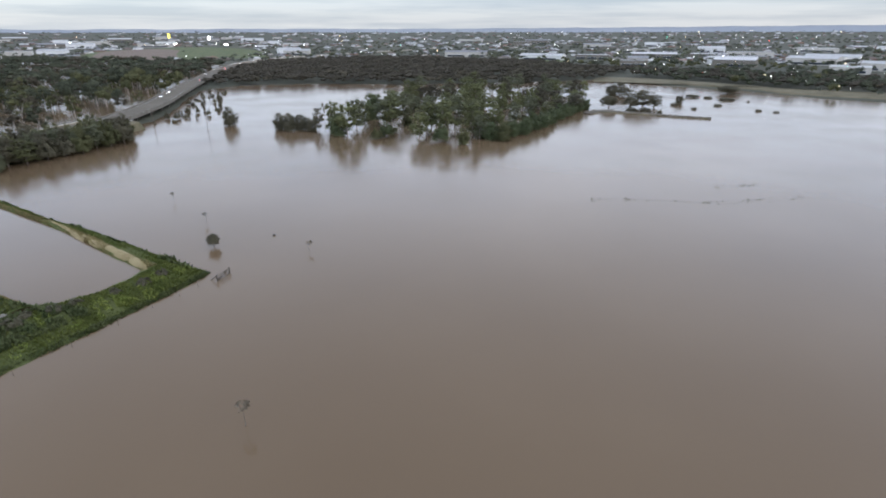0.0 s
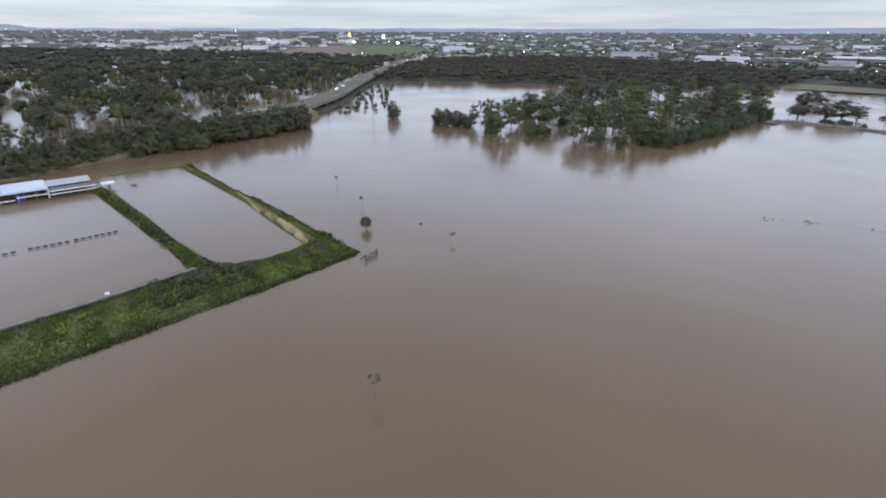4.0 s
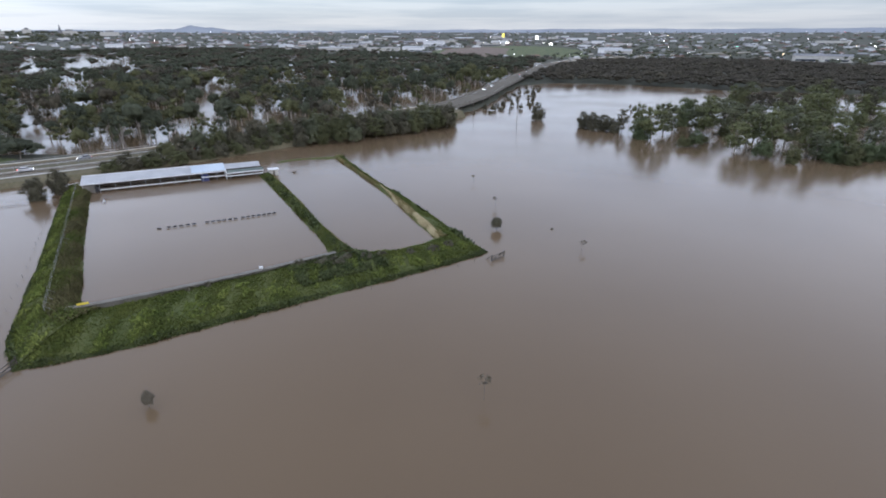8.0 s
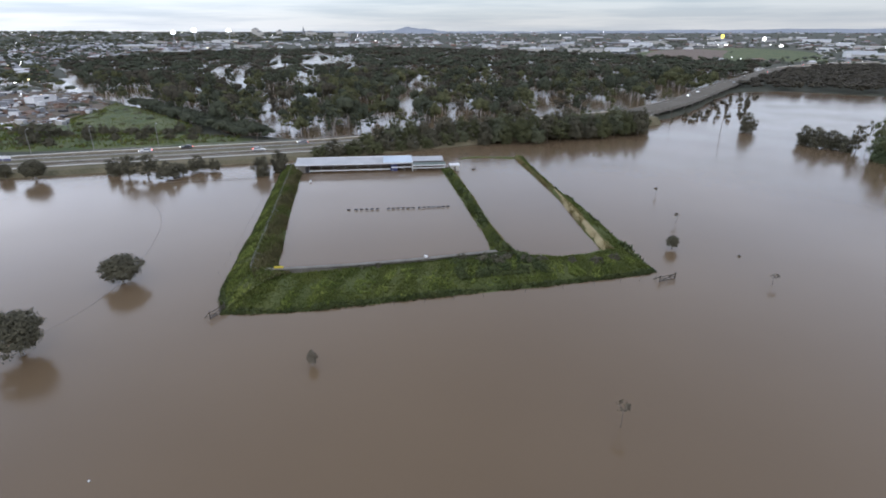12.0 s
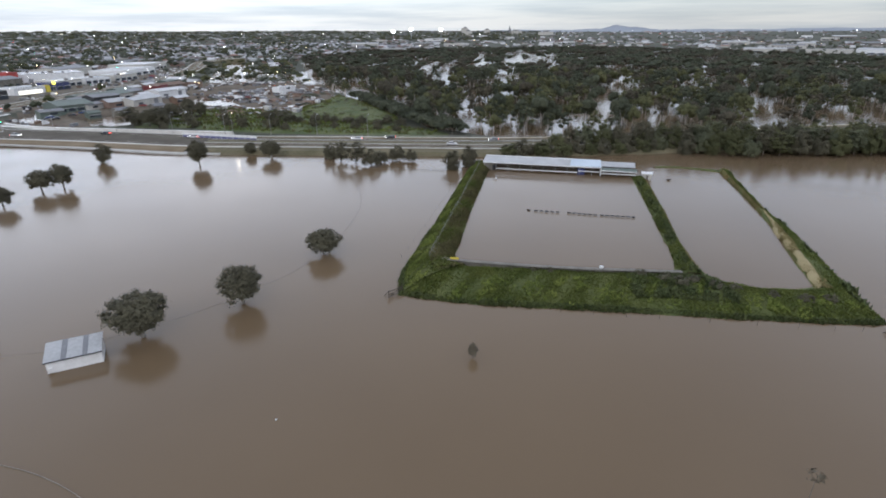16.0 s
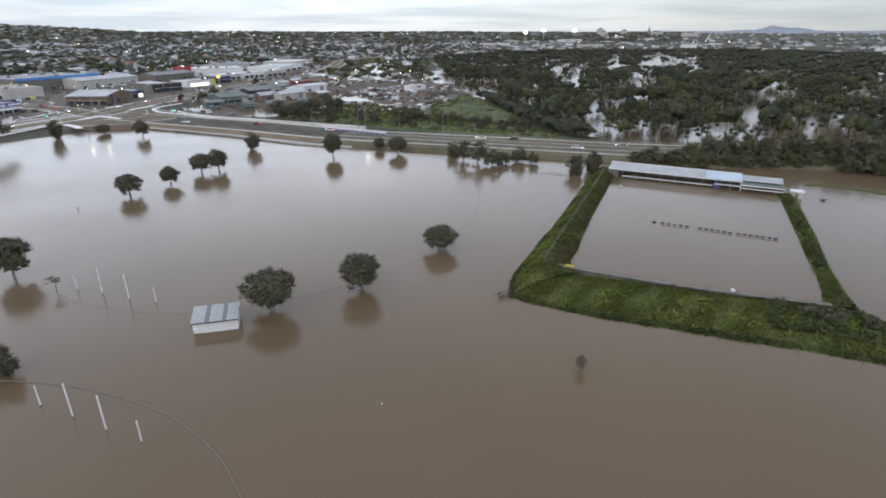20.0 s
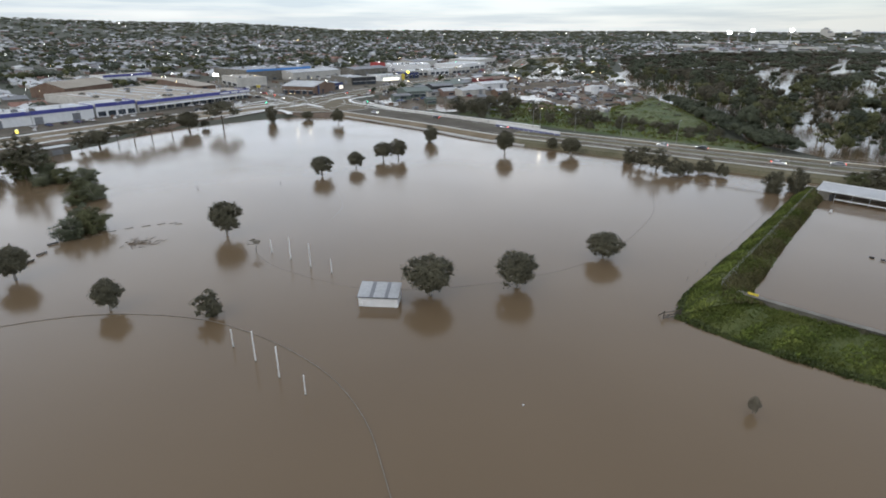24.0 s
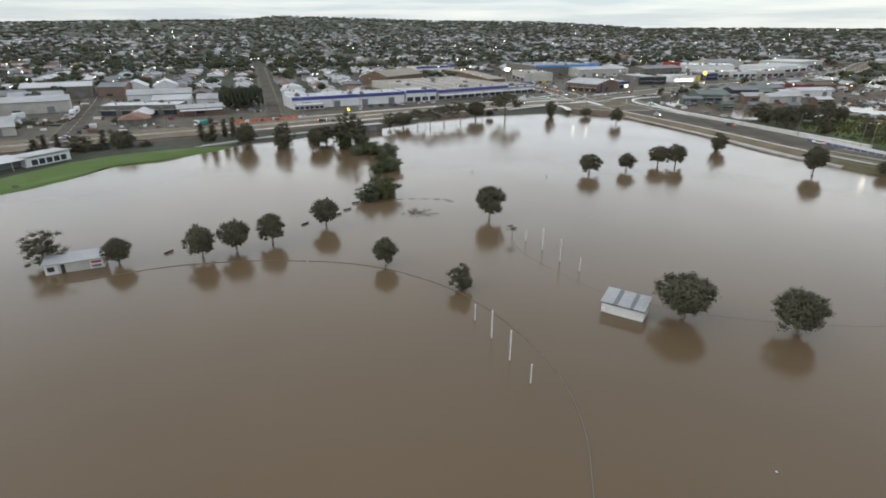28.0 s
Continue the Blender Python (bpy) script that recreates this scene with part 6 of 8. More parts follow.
part("cap", tube([(0.3, 0, 0.78), (0.32, 0, 0.95)], 0.06, 6), STEEL, lampbox)
wreck = thing("drifting_debris", -139.5, 131.5, 0, 10, "dark heap of drift wood against the pond's bank", "debris")
for k in range(6):
    part("branch", tube([(-1.4 + 0.3 * k, -0.5 + 0.2 * k, -0.1), (0.9 - 0.25 * k, 0.5 - 0.35 * k, 0.5 + 0.1 * (k % 3))], [0.12, 0.05], 5), TIMBER, wreck)

# ---- the flooded sports park ----
def goal(posts, label):
    for n, (x, y, h) in enumerate(posts):
        g = thing("goal_post" if h > 4 else "behind_post", x, y, 0, 0, label if h > 4 else "white shorter side post standing in flood water", "goal post", "football goal posts")
        part("pole", tube([(0, 0, -2.0), (0, 0, h - 0.12)], 0.105 if h > 4 else 0.09, 10), WHITE, g)
        part("cap", tube([(0, 0, h - 0.12), (0, 0, h)], 0.12 if h > 4 else 0.1, 10), WHITE, g)
        part("padding", tube([(0, 0, -1.5), (0, 0, 0.12)], 0.16, 10), WALLGREY, g)


goal([(-61.0, -45.7, 3.2), (-58.2, -40.1, 5.2), (-55.2, -34.5, 5.2), (-52.4, -29.0, 3.2)], "tall white goal post of the near oval in flood water")
goal([(-98.1, -59.8, 3.1), (-95.8, -53.9, 5.2), (-92.8, -47.7, 5.2), (-90.8, -42.0, 3.1)], "tall white goal post of the far oval in flood water")


def oval_rail(line, z, label, thick=0.06, face=TIMBER):
    g = tagged(thing("oval_rail", 0, 0), label, "rail")
    p = smooth_line([(x, y, z) for x, y in line], 2.5)
    part("rail", tube([tuple(q) for q in p], thick, 5), face, g)
    for q in p[::2]:
        s = part("post", tube([(0, 0, -1.2), (0, 0, 0.02)], 0.05, 5), STEEL, g)
        s.location = tuple(q)


oval_rail([(-18, -2), (-30, -7.5), (-40.8, -13.6), (-49.5, -19.3), (-57.2, -27.6), (-63.0, -38.5), (-66.5, -49.5), (-67.6, -57.5), (-66.5, -69), (-63.2, -79), (-57, -88.5), (-48, -98.5), (-36, -107.5), (-18, -115)], 0.04, "thin white boundary rail of the oval just at the water line", 0.075, RAILPAINT)
oval_rail([(-170, 31), (-150, 29), (-132, 23), (-118, 16), (-105.5, 7.3), (-97, -3.5), (-91.0, -13.6), (-87.1, -24.5), (-85.5, -34), (-87.3, -43.8), (-91.6, -56), (-97.0, -63)], -0.03, "drowned boundary rail showing as a thin line in the water")
oval_rail([(-163, -73), (-150, -66.5), (-135, -58), (-120, -56)], -0.02, "drowned rail showing as a thin line in the water", 0.035)
road_fence = [(-192, 34), (-188.8, 41.6), (-182.2, 54.8), (-177.1, 64.3)]
oval_rail(road_fence, 0.25, "dark low rail beside the roadside trees")

# changing shed
shed = thing("park_shed", -78.4, -31.2, 0, 98.5, "small white shed with a ribbed steel roof in flood water", "shed")
L, Dp = 7.2, 4.2
part("front_wall", box(0, L, 0.0, 0.15, -1.5, 2.0), WHITE, shed)
part("back_wall", box(0, L, Dp - 0.15, Dp, -1.5, 2.75), WHITE, shed)
for x in (0.0, L - 0.15):
    part("side_wall", ([(x, 0.15, -1.5), (x, Dp - 0.15, -1.5), (x, Dp - 0.15, 2.75), (x, 0.15, 2.0), (x + 0.15, 0.15, -1.5), (x + 0.15, Dp - 0.15, -1.5), (x + 0.15, Dp - 0.15, 2.75), (x + 0.15, 0.15, 2.0)], [(0, 1, 2, 3), (7, 6, 5, 4), (0, 4, 5, 1), (1, 5, 6, 2), (2, 6, 7, 3), (3, 7, 4, 0)]), WHITE, shed)
edges = [-0.2, 2.0, 2.75, 4.8, 5.5, L + 0.2]
for k, (x0, x1) in enumerate(zip(edges[:-1], edges[1:])):
    part("skylight_sheet" if k in (1, 3) else "roof_sheet", sloped(x0, x1 - 0.02, -0.35, Dp + 0.2, 2.12, 2.98, 0.06), GREYROOF if k in (1, 3) else ROOF_PALE, shed, "grey translucent roof sheet" if k in (1, 3) else "")
part("gutter", box(-0.2, L + 0.2, -0.48, -0.35, 1.98, 2.12), DARK, shed, "dark gutter")
tap = part("meter_box", box(0.2, 0.75, -0.28, 0.0, 0.3, 0.9), WHITE, shed, "white meter box")

# scorers' hut with a lit red sign
hut = thing("club_hut", -18.0, -121.5, 0, 157, "pale flat-roofed club hut standing in flood water under a tree", "hut")
part("wall", box(0, 10.4, 0, 4.2, -1.5, 2.2), CREAM, hut)
part("roof", sloped(-0.3, 10.7, -0.5, 4.6, 2.3, 2.75), ROOF_PALE, hut)
part("corner_panel", box(0.0, 2.3, -0.05, 0.0, -0.2, 2.1), WHITE, hut)
part("window", box(0.5, 1.7, -0.09, -0.05, 0.6, 1.6), DARK, hut)
# the entrance's inner shade, laid on the wall as a dark sheet
part("doorway_shade", box(2.8, 3.5, -0.06, 0.0, -0.5, 1.9), DARK, hut)
board = part("sign_panel", box(7.9, 10.1, -0.06, 0.0, 0.2, 1.9), WHITE, hut, "white sign panel with a red band")
part("sign_band", box(8.1, 9.9, -0.09, -0.06, 1.2, 1.7), RED, board)
part("sign_band", box(8.1, 9.9, -0.09, -0.06, 0.35, 0.85), GREYROOF, board)


def bench(x, y, turn):
    g = thing("park_bench", x, y, 0, turn, "dark bench just clear of the flood water", "bench", "benches round the oval")
    part("seat", box(-1.1, 1.1, -0.2, 0.2, 0.10, 0.16), WETWOOD, g)
    part("backrest", box(-1.1, 1.1, 0.2, 0.25, 0.2, 0.45), WETWOOD, g)
    for sx in (-0.9, 0.9):
        part("leg", box(sx - 0.05, sx + 0.05, -0.18, 0.25, -0.5, 0.45), DULLSTEEL, g)


for x, y, t in ((-39.6, -115.2, 15), (-46.8, -111.6, 18), (-62.5, -108.5, 10), (-70.8, -108.4, 8), (-75.6, -107.6, 5), (-81.0, -108.2, -5), (-85.4, -109.6, -12), (-91.0, -112.6, -20)):
    bench(x, y, t)
low = tagged(thing("kerb_rail", 0, 0), "broken line of low barrier blocks just clear of the water", "barrier")
for k, p in enumerate(smooth_line([(-95.5, -108, 0), (-101.7, -106.0, 0), (-107, -100.5, 0), (-110.6, -95.2, 0), (-109.2, -91.9, 0)], 2.6)[:-1]):
    b = part("block", box(-0.95, 0.95, -0.07, 0.07, -0.3, 0.10), TIMBER, low)
    b.matrix_basis = spot(p[0], p[1], 0, 135 if k < 9 else 70)
drift = tagged(thing("drift_heap", -96.0, -93.5, 0), "tangle of dark drift wood floating on the flood", "debris")
rr = np.random.default_rng(5)
for k in range(46):
    x, y, a = rr.normal(0, 1.7), rr.normal(0, 1.9), rr.uniform(0, 3.1)
    long = rr.uniform(0.7, 2.4)
    part("branch", tube([(x, y, -0.05), (x + 0.5 * long * math.cos(a), y + 0.5 * long * math.sin(a), rr.uniform(0.05, 0.3)), (x + long * math.cos(a + 0.3), y + long * math.sin(a + 0.3), rr.uniform(0.0, 0.35))], [0.09, 0.06, 0.02], 4), TIMBER, drift)
for x, y in ((-57.0, -88.0), (-56.9, 0.6), (-16.0, -31.5)):
    b = thing("floating_ball", x, y, 0, 0, "small pale float drifting on the flood", "float", "drifting floats")
    part("shell", (ICO1[0] * 0.17, ICO1[1]), WHITE, b, smooth=True)
    part("band", tube([(0, 0, -0.06), (0, 0, 0.04)], 0.175, 10), WALLGREY, b)
for x, y in ((-150.5, -86.0), (-152.6, -87.2), (-236, -12), (-232, -40), (-141, -110), (-139, -108)):
    b = thing("marker_stake", x, y, 0, 0, "thin dark marker stake in the flood", "stake", "marker stakes")
    part("stake", tube([(0, 0, -1), (0.1, 0, 0.9)], 0.06, 6), TIMBER, b)
    part("tag", box(-0.1, 0.2, -0.03, 0.03, 0.6, 0.85), DARK, b)
# bank of drift reeds out in the open water
tufts("drift_reeds", np.array([(44, 152.0), (63.6, 152), (81.3, 149), (108, 153.5)]), np.array([(44, 156.0), (63.6, 156), (83, 152.5), (110, 158.0)]), 130, 0.0, 1.0, 0.35, 0.0, TUFT_DARK, "sparse reed tips breaking the flood's surface", 21)
tufts("drift_reeds", np.array([(86, 166.0), (96, 167), (104, 170)]), np.array([(88, 171.0), (98, 171), (106, 174)]), 45, 0.0, 1.0, 0.35, 0.0, TUFT_DARK, "sparse reed tips breaking the flood's surface", 22)
# leaning poles by the lone tree
for x, y, h, lx in ((-119, 274, 13, 0.6), (-52, 283, 12, 0.2), (-150, 282, 9, 0.2)):
    p = thing("leaning_pole", x, y, 0, 0, "thin grey pole leaning out of the flood", "pole", "poles in the flood")
    part("shaft", tube([(0, 0, -1), (lx, 0, h)], [0.16, 0.08], 6), TIMBER, p)
    part("crossarm", tube([(lx - 0.9, 0, h - 0.5), (lx + 0.9, 0, h - 0.5)], 0.06, 5), TIMBER, p)

# ---- the town ----
TAKEN = []      # x, y, radius of ground that is already built on


def dress_hall(t, d, depth, h, gable, fronted):
    """Gutters, wall bays, side doors and rooftop plant of a shop or warehouse."""
    r = np.random.default_rng(int(d * 31 + depth * 7 + h * 100))
    if not fronted:
        for k in range(max(1, int(d / 12))):
            x = d * (k + 0.5) / max(1, int(d / 12)) + r.uniform(-1.5, 1.5)
            if k % 3 == 1:
                part("roller_door", box(x - 1.8, x + 1.8, -0.07, -0.006, -0.2, min(3.6, h - 0.6)), GREYROOF, t)
            else:
                part("window", box(x - 2.0, x + 2.0, -0.06, -0.006, 1.0, min(2.3, h - 0.8)), GLASS, t)
    for k in range(1, int(depth / 14)):
        part("side_door", box(d + 0.006, d + 0.07, 14 * k - 1.4, 14 * k + 1.4, -0.2, min(3.2, h - 0.6)), DARK if k % 2 else GREYROOF, t)
    part("gutter", box(-0.1, d + 0.1, -0.66 if gable else -0.2, -0.52 if gable else -0.03, h - 0.22, h - 0.06), DULLSTEEL, t)
    if not gable and depth > 15:
        for k in range(min(7, int(d * depth / 330))):
            x, y, w = r.uniform(0.08, 0.9) * d, r.uniform(0.15, 0.85) * depth, r.uniform(0.9, 1.9)
            unit = part("rooftop_unit", box(x - w, x + w, y - 0.9, y + 0.9, h - 0.4, h + 0.9), (WALLGREY, WHITE, GREYROOF)[k % 3], t)
            part("fan_housing", tube([(x, y, h + 0.88), (x, y, h + 1.15)], 0.55, 8), DARK, unit)
        for k in range(min(6, int(d / 11))):
            x = d * (k + 0.7) / max(1, int(d / 11))
            part("skylight", box(x - 0.7, x + 0.7, depth * 0.2, depth * 0.8, h - 0.24, h - 0.06), ROOF_BLUE if k % 2 else ROOFS[3], t)


def hall(ax, ay, bx, by, depth, h, wall, roof, label, name="warehouse", z=2.1, fascia=None, gable=0.0, bays=0, awning=False, vents=0, shutters=0, lit=None, category="building", group=""):
    """A shop or warehouse: its front runs from a to b, its depth away from the street."""
    d = math.hypot(bx - ax, by - ay)
    turn = math.degrees(math.atan2(by - ay, bx - ax))
    t = thing(name, ax, ay, z, turn, label, category, group)
    e = 0.25
    part("front_wall", box(0, d, 0, e, -1.2, h), wall, t)
    part("back_wall", box(0, d, depth - e, depth, -1.2, h), wall, t)
    for x in (0, d - e):
        part("side_wall", box(x, x + e, e, depth - e, -1.2, h), wall, t)
    if gable:
        for x in (0, d - e):
            part("gable", ([(x, 0, h), (x, depth, h), (x, depth / 2, h + gable), (x + e, 0, h), (x + e, depth, h), (x + e, depth / 2, h + gable)], [(0, 1, 2), (5, 4, 3), (0, 3, 4, 1), (1, 4, 5, 2), (2, 5, 3, 0)]), wall, t)
        for s in (0, 1):
            y0, y1 = (-0.5, depth / 2) if s == 0 else (depth / 2, depth + 0.5)
            z0, z1 = (h - 0.05, h + gable + 0.05) if s == 0 else (h + gable + 0.05, h - 0.05)
            n = max(1, int(d / 9))
            for k in range(n):
                part("roof_sheet", sloped(-0.4 + (d + 0.8) * k / n, -0.4 + (d + 0.8) * (k + 1) / n - 0.05, y0, y1, z0 + 0.1, z1 + 0.1), roof, t)
    else:
        n = max(1, int(d / 14))
        for k in range(n):
            part("roof_sheet", sloped(e + (d - 2 * e) * k / n, e + (d - 2 * e) * (k + 1) / n - 0.06, e, depth - e, h - 0.35, h - 0.15), roof, t)
    if fascia:
        part("fascia", box(-0.1, d + 0.1, -0.35, -0.02, h - 1.5, h + 0.4), fascia, t)
        part("fascia_return", box(d + 0.02, d + 0.35, -0.1, min(depth, 14), h - 1.5, h + 0.4), fascia, t)
    for k in range(bays):
        x = d * (k + 0.5) / bays
        win = part("shop_window", box(x - d / bays * 0.38, x + d / bays * 0.38, -0.08, -0.01, 0.4, min(3.0, h * 0.55)), lit if (lit and k % 2 == 0) else GLASS, t)
        part("frame", box(x - d / bays * 0.42, x + d / bays * 0.42, -0.12, -0.02, min(3.0, h * 0.55), min(3.0, h * 0.55) + 0.2), WHITE, win)
    for k in range(shutters):
        x = d * (k + 0.5) / shutters
        part("roller_door", box(x - 2.0, x + 2.0, -0.06, -0.005, -0.2, 3.6), GREYROOF, t)
    if awning:
        part("awning", sloped(1, d - 1, -3.2, 0.0, 3.1, 3.5), WHITE, t)
        for k in range(int(d / 6)):
            part("awning_post", box(2 + k * 6, 2.15 + k * 6, -3.1, -2.95, -0.5, 3.05), STEEL, t)
    for k in range(vents):
        x, y = d * (k + 0.5) / vents, depth * (0.4 + 0.25 * (k % 2))
        vent = part("roof_vent", tube([(x, y, h - 0.3), (x, y, h + gable * 0.7 + 0.9)], 0.5, 8), STEEL, t)
        part("cowl", tube([(x, y, h + gable * 0.7 + 0.9), (x, y, h + gable * 0.7 + 1.2)], [0.75, 0.5], 8), STEEL, vent)
    if name != "estate_warehouse" and math.hypot(ax, ay) < 700 and d > 9:
        dress_hall(t, d, depth, h, gable, bool(bays or shutters))
    for k in np.linspace(0.1, 0.9, max(2, int(d / 18))):
        for q in np.linspace(0.2, 0.8, max(1, int(depth / 25))):
            TAKEN.append((ax + (bx - ax) * k - (by - ay) / d * depth * q, ay + (by - ay) * k + (bx - ax) / d * depth * q, max(11, min(depth, d) * 0.35)))
    return t


# long store with a blue fascia along the south road
hall(-181, -276, -249, -252, 22, 6.4, WHITE, ROOF_PALE, "long pale store with a blue fascia band facing the road", "store", fascia=BLUE, vents=3, shutters=4)
hall(-180, -272.5, -196, -266, 5, 3.4, WHITE, ROOF_PALE, "low white showroom in front of the blue store", "showroom", bays=6, awning=True)
hall(-250, -251, -270, -243, 20, 7.0, WHITE, ROOF_PALE, "white corner showroom with a blue fascia", "showroom", fascia=BLUE, bays=4)
hall(-271, -242.5, -354, -221, 24, 6.2, CREAM, TAN, "very long store with a blue lettered fascia and a verandah", "store", fascia=BLUE, bays=14, awning=True, vents=4)
hall(-280, -270, -356, -248, 74, 5.2, CREAM, TAN, "huge flat tan-roofed warehouse behind the blue store", "warehouse", vents=6)
hall(-322, -346, -372, -352, 27, 6.5, BROWN, TAN, "brown gabled warehouse behind the long store", "warehouse", gable=4)
hall(-420, -406, -466, -394, 20, 7.2, WHITE, TAN, "white warehouse with a dark blue fascia", "warehouse", fascia=BLUE, shutters=5)
hall(-390, -290, -404, -282, 130, 3.6, BROWN, TAN, "long low brown-roofed shed beside the warehouse", "long_shed", gable=1.5)
# lettering bars on the fascia
for at, wide in ((0.70, 8.0), (0.81, 6.0), (0.90, 9.0)):
    x0, y0 = -271 - 83 * at, -242.5 + 21.5 * at
    b = thing("shop_sign", x0, y0, 8.0, math.degrees(math.atan2(21.5, -83)), "pale lettering bars on the blue fascia", "sign", "signs on the store")
    part("backing", box(-0.2, wide + 0.2, -0.5, -0.36, -1.3, 0.5), BLUE, b)
    part("lettering_bar", box(0, wide, -0.6, -0.5, -0.9, 0.1), WHITE, b)
# west of the junction
hall(-473, -295, -539, -262, 60, 10.5, WALLGREY, GREYROOF, "big grey retail box with a bright blue stripe", "retail_box", fascia=SKYBLUE, vents=5)
hall(-452, -308, -424, -275, 26, 7.5, CREAM, TAN, "tan low retail block beside the big grey box", "retail_block", bays=3)
hall(-386, -212, -384, -185, 34, 6.0, BROWN, ROOF_PALE, "brown-fronted trade store with a pale gable roof", "trade_store", gable=2.6, bays=5)
hall(-390, -184, -414, -186.5, 2.0, 6.4, NAVY, NAVY, "navy clad side front of the trade store", "trade_store")
hall(-418, -188, -434, -182, 14, 5.5, NAVY, ROOF_BLUE, "small blue shop with a pale roof", "shop", bays=3, lit=LIT_SHOP)
hall(-488, -217, -466, -188, 20, 6.5, WALLGREY, ROOF_PALE, "grey showroom along the shopping street", "showroom", shutters=2)
hall(-466, -186.5, -484, -171, 8, 6.5, DARK, GREYROOF, "dark glazed front of the grey showroom", "showroom", bays=4)
hall(-509, -175, -531, -161, 18, 5.5, WHITE, ROOF_PALE, "brightly lit white shopfront on the shopping street", "showroom", bays=1, lit=LAMP_SHOP)
hall(-532, -160.5, -535, -158.6, 4, 5.5, YELLOW, YELLOW, "yellow corner tower of the lit shopfront", "showroom")
hall(-546, -162, -560, -151, 16, 6.0, NAVY, GREYROOF, "dark clad showroom beside the shopping street", "showroom", bays=3)
hall(-500, -262, -556, -236, 26, 7, CREAM, ROOF_PALE, "pale warehouse behind the showrooms", "warehouse", gable=2)
hall(-560, -222, -606, -200, 26, 7, WALLGREY, GREYROOF, "grey warehouse behind the showrooms", "warehouse", gable=2)
hall(-622, -217, -634, -212, 12, 11, RED, RED, "square red sign tower of a store", "store")
hall(-638, -222, -662, -164, 44, 8, WHITE, ROOFS[3], "wide white-roofed store beyond the red tower", "store", vents=3)
hall(-576, -166, -598, -151, 24, 5.5, CREAM, ROOFS[3], "white-roofed store along the shopping street", "store", bays=4)
hall(-602, -149, -624, -133, 24, 5.5, WHITE, ROOF_PALE, "pale-roofed store along the shopping street", "store", bays=4)
hall(-628, -130, -654, -114, 24, 6, CREAM, ROOFS[3], "white-roofed warehouse along the shopping street", "warehouse", bays=4)
hall(-690, -130, -760, -112, 40, 7, WHITE, ROOF_PALE, "white-roofed warehouse beyond the car parks", "warehouse", bays=4)
hall(-790, -128, -860, -112, 44, 8, CREAM, ROOFS[3], "wide pale shopping hall with a white roof", "warehouse", bays=6)
hall(-720, -200, -780, -184, 34, 7.5, CREAM, GREYROOF, "pale grey-roofed warehouse behind the shops", "warehouse", gable=2)
# east side of the shopping street, by the yards
hall(-384, -112, -396, -96, 22, 4.2, GREENROOF, GREENROOF, "low green-roofed store beside the flooded yards", "store", gable=2.0, bays=4)
# closed dark walls imitate the shade inside an open shed
hall(-411, -99, -424, -86, 12, 6.0, DARK, GREYROOF, "grey-roofed shed with dark walls standing for its shaded open sides", "shed", gable=1.2, bays=3)
hall(-432, -104, -456, -84, 18, 4.6, CREAM, GREENROOF, "low store with a dull green roof", "store", gable=1.6, bays=4)
hall(-485, -82, -480, -70, 14, 6.5, MAROON, BROWN, "dark red brick building at the edge of the yards", "store", bays=2)
hall(-500, -72, -524, -54, 16, 4.6, BROWN, BROWN, "low brown shed beside the red building", "shed", gable=1.5)
hall(-400, -74, -420, -60, 12, 4.2, CREAM, ROOF_PALE, "low pale steel yard shed", "shed", gable=1.4)
hall(-398, -88, -407, -78, 10, 3.8, BRICK, ROOF_PALE, "small brick house at the edge of the yard", "house", gable=1.8)
hall(-452, -66, -472, -50, 14, 4.6, WHITE, ROOFS[3], "long white-roofed shed in the yard", "shed", gable=1.4)
hall(-470, 20, -482, 34, 8, 3.0, WHITE, ROOFS[3], "white site cabin in the yard", "site_cabin")
hall(-366, -116, -373, -106, 8, 3.0, GREENROOF, GREYROOF, "low grey-roofed lean-to between the flooded lots", "shed", gable=0.9)
hall(-392, -98, -402, -92, 8, 3.2, CREAM, GREYROOF, "low pale shed between the flooded lots", "shed", gable=1.0)
LOT_SHEDS = [(-402, -112, 30, 12, 9, 3.4, 0), (-418, -114, 28, 16, 8, 3.6, 1), (-440, -116, 26, 14, 9, 4.0, 2), (-372, -78, 40, 9, 6, 3.0, 1), (-426, -74, 36, 14, 9, 3.8, 0), (-444, -76, 32, 10, 8, 3.4, 3), (-462, -88, 30, 15, 10, 4.2, 1), (-478, -98, 28, 16, 10, 4.4, 2),
             (-500, -92, 26, 13, 9, 4.0, 0), (-516, -84, 24, 15, 9, 4.2, 3), (-538, -88, 24, 16, 11, 4.5, 1), (-552, -74, 20, 18, 10, 4.4, 2), (-430, -52, 38, 12, 7, 3.2, 3), (-486, -56, 30, 10, 7, 3.2, 0), (-366, -92, 48, 7, 5, 2.8, 2), (-388, -60, 42, 8, 6, 2.8, 1)]
for x, y, turn, wide, deep, high, k in LOT_SHEDS:
    a = radians(180 - turn)
    hall(x, y, x + wide * math.cos(a), y + wide * math.sin(a), deep, high, (CREAM, WALLGREY, GREENROOF, BROWN)[k], (ROOF_PALE, GREYROOF, GREENROOF, ROOFS[3])[k], ("low cream shed with a pale steel roof", "low grey store with a grey roof", "low dull green lean-to", "low brown shed with a whitish roof")[k] + " among the flooded lots", "lot_shed", gable=1.0 + 0.3 * (k % 2), bays=2, group="sheds in the lots", z=max(0.6, float(ground_z(x, y))))
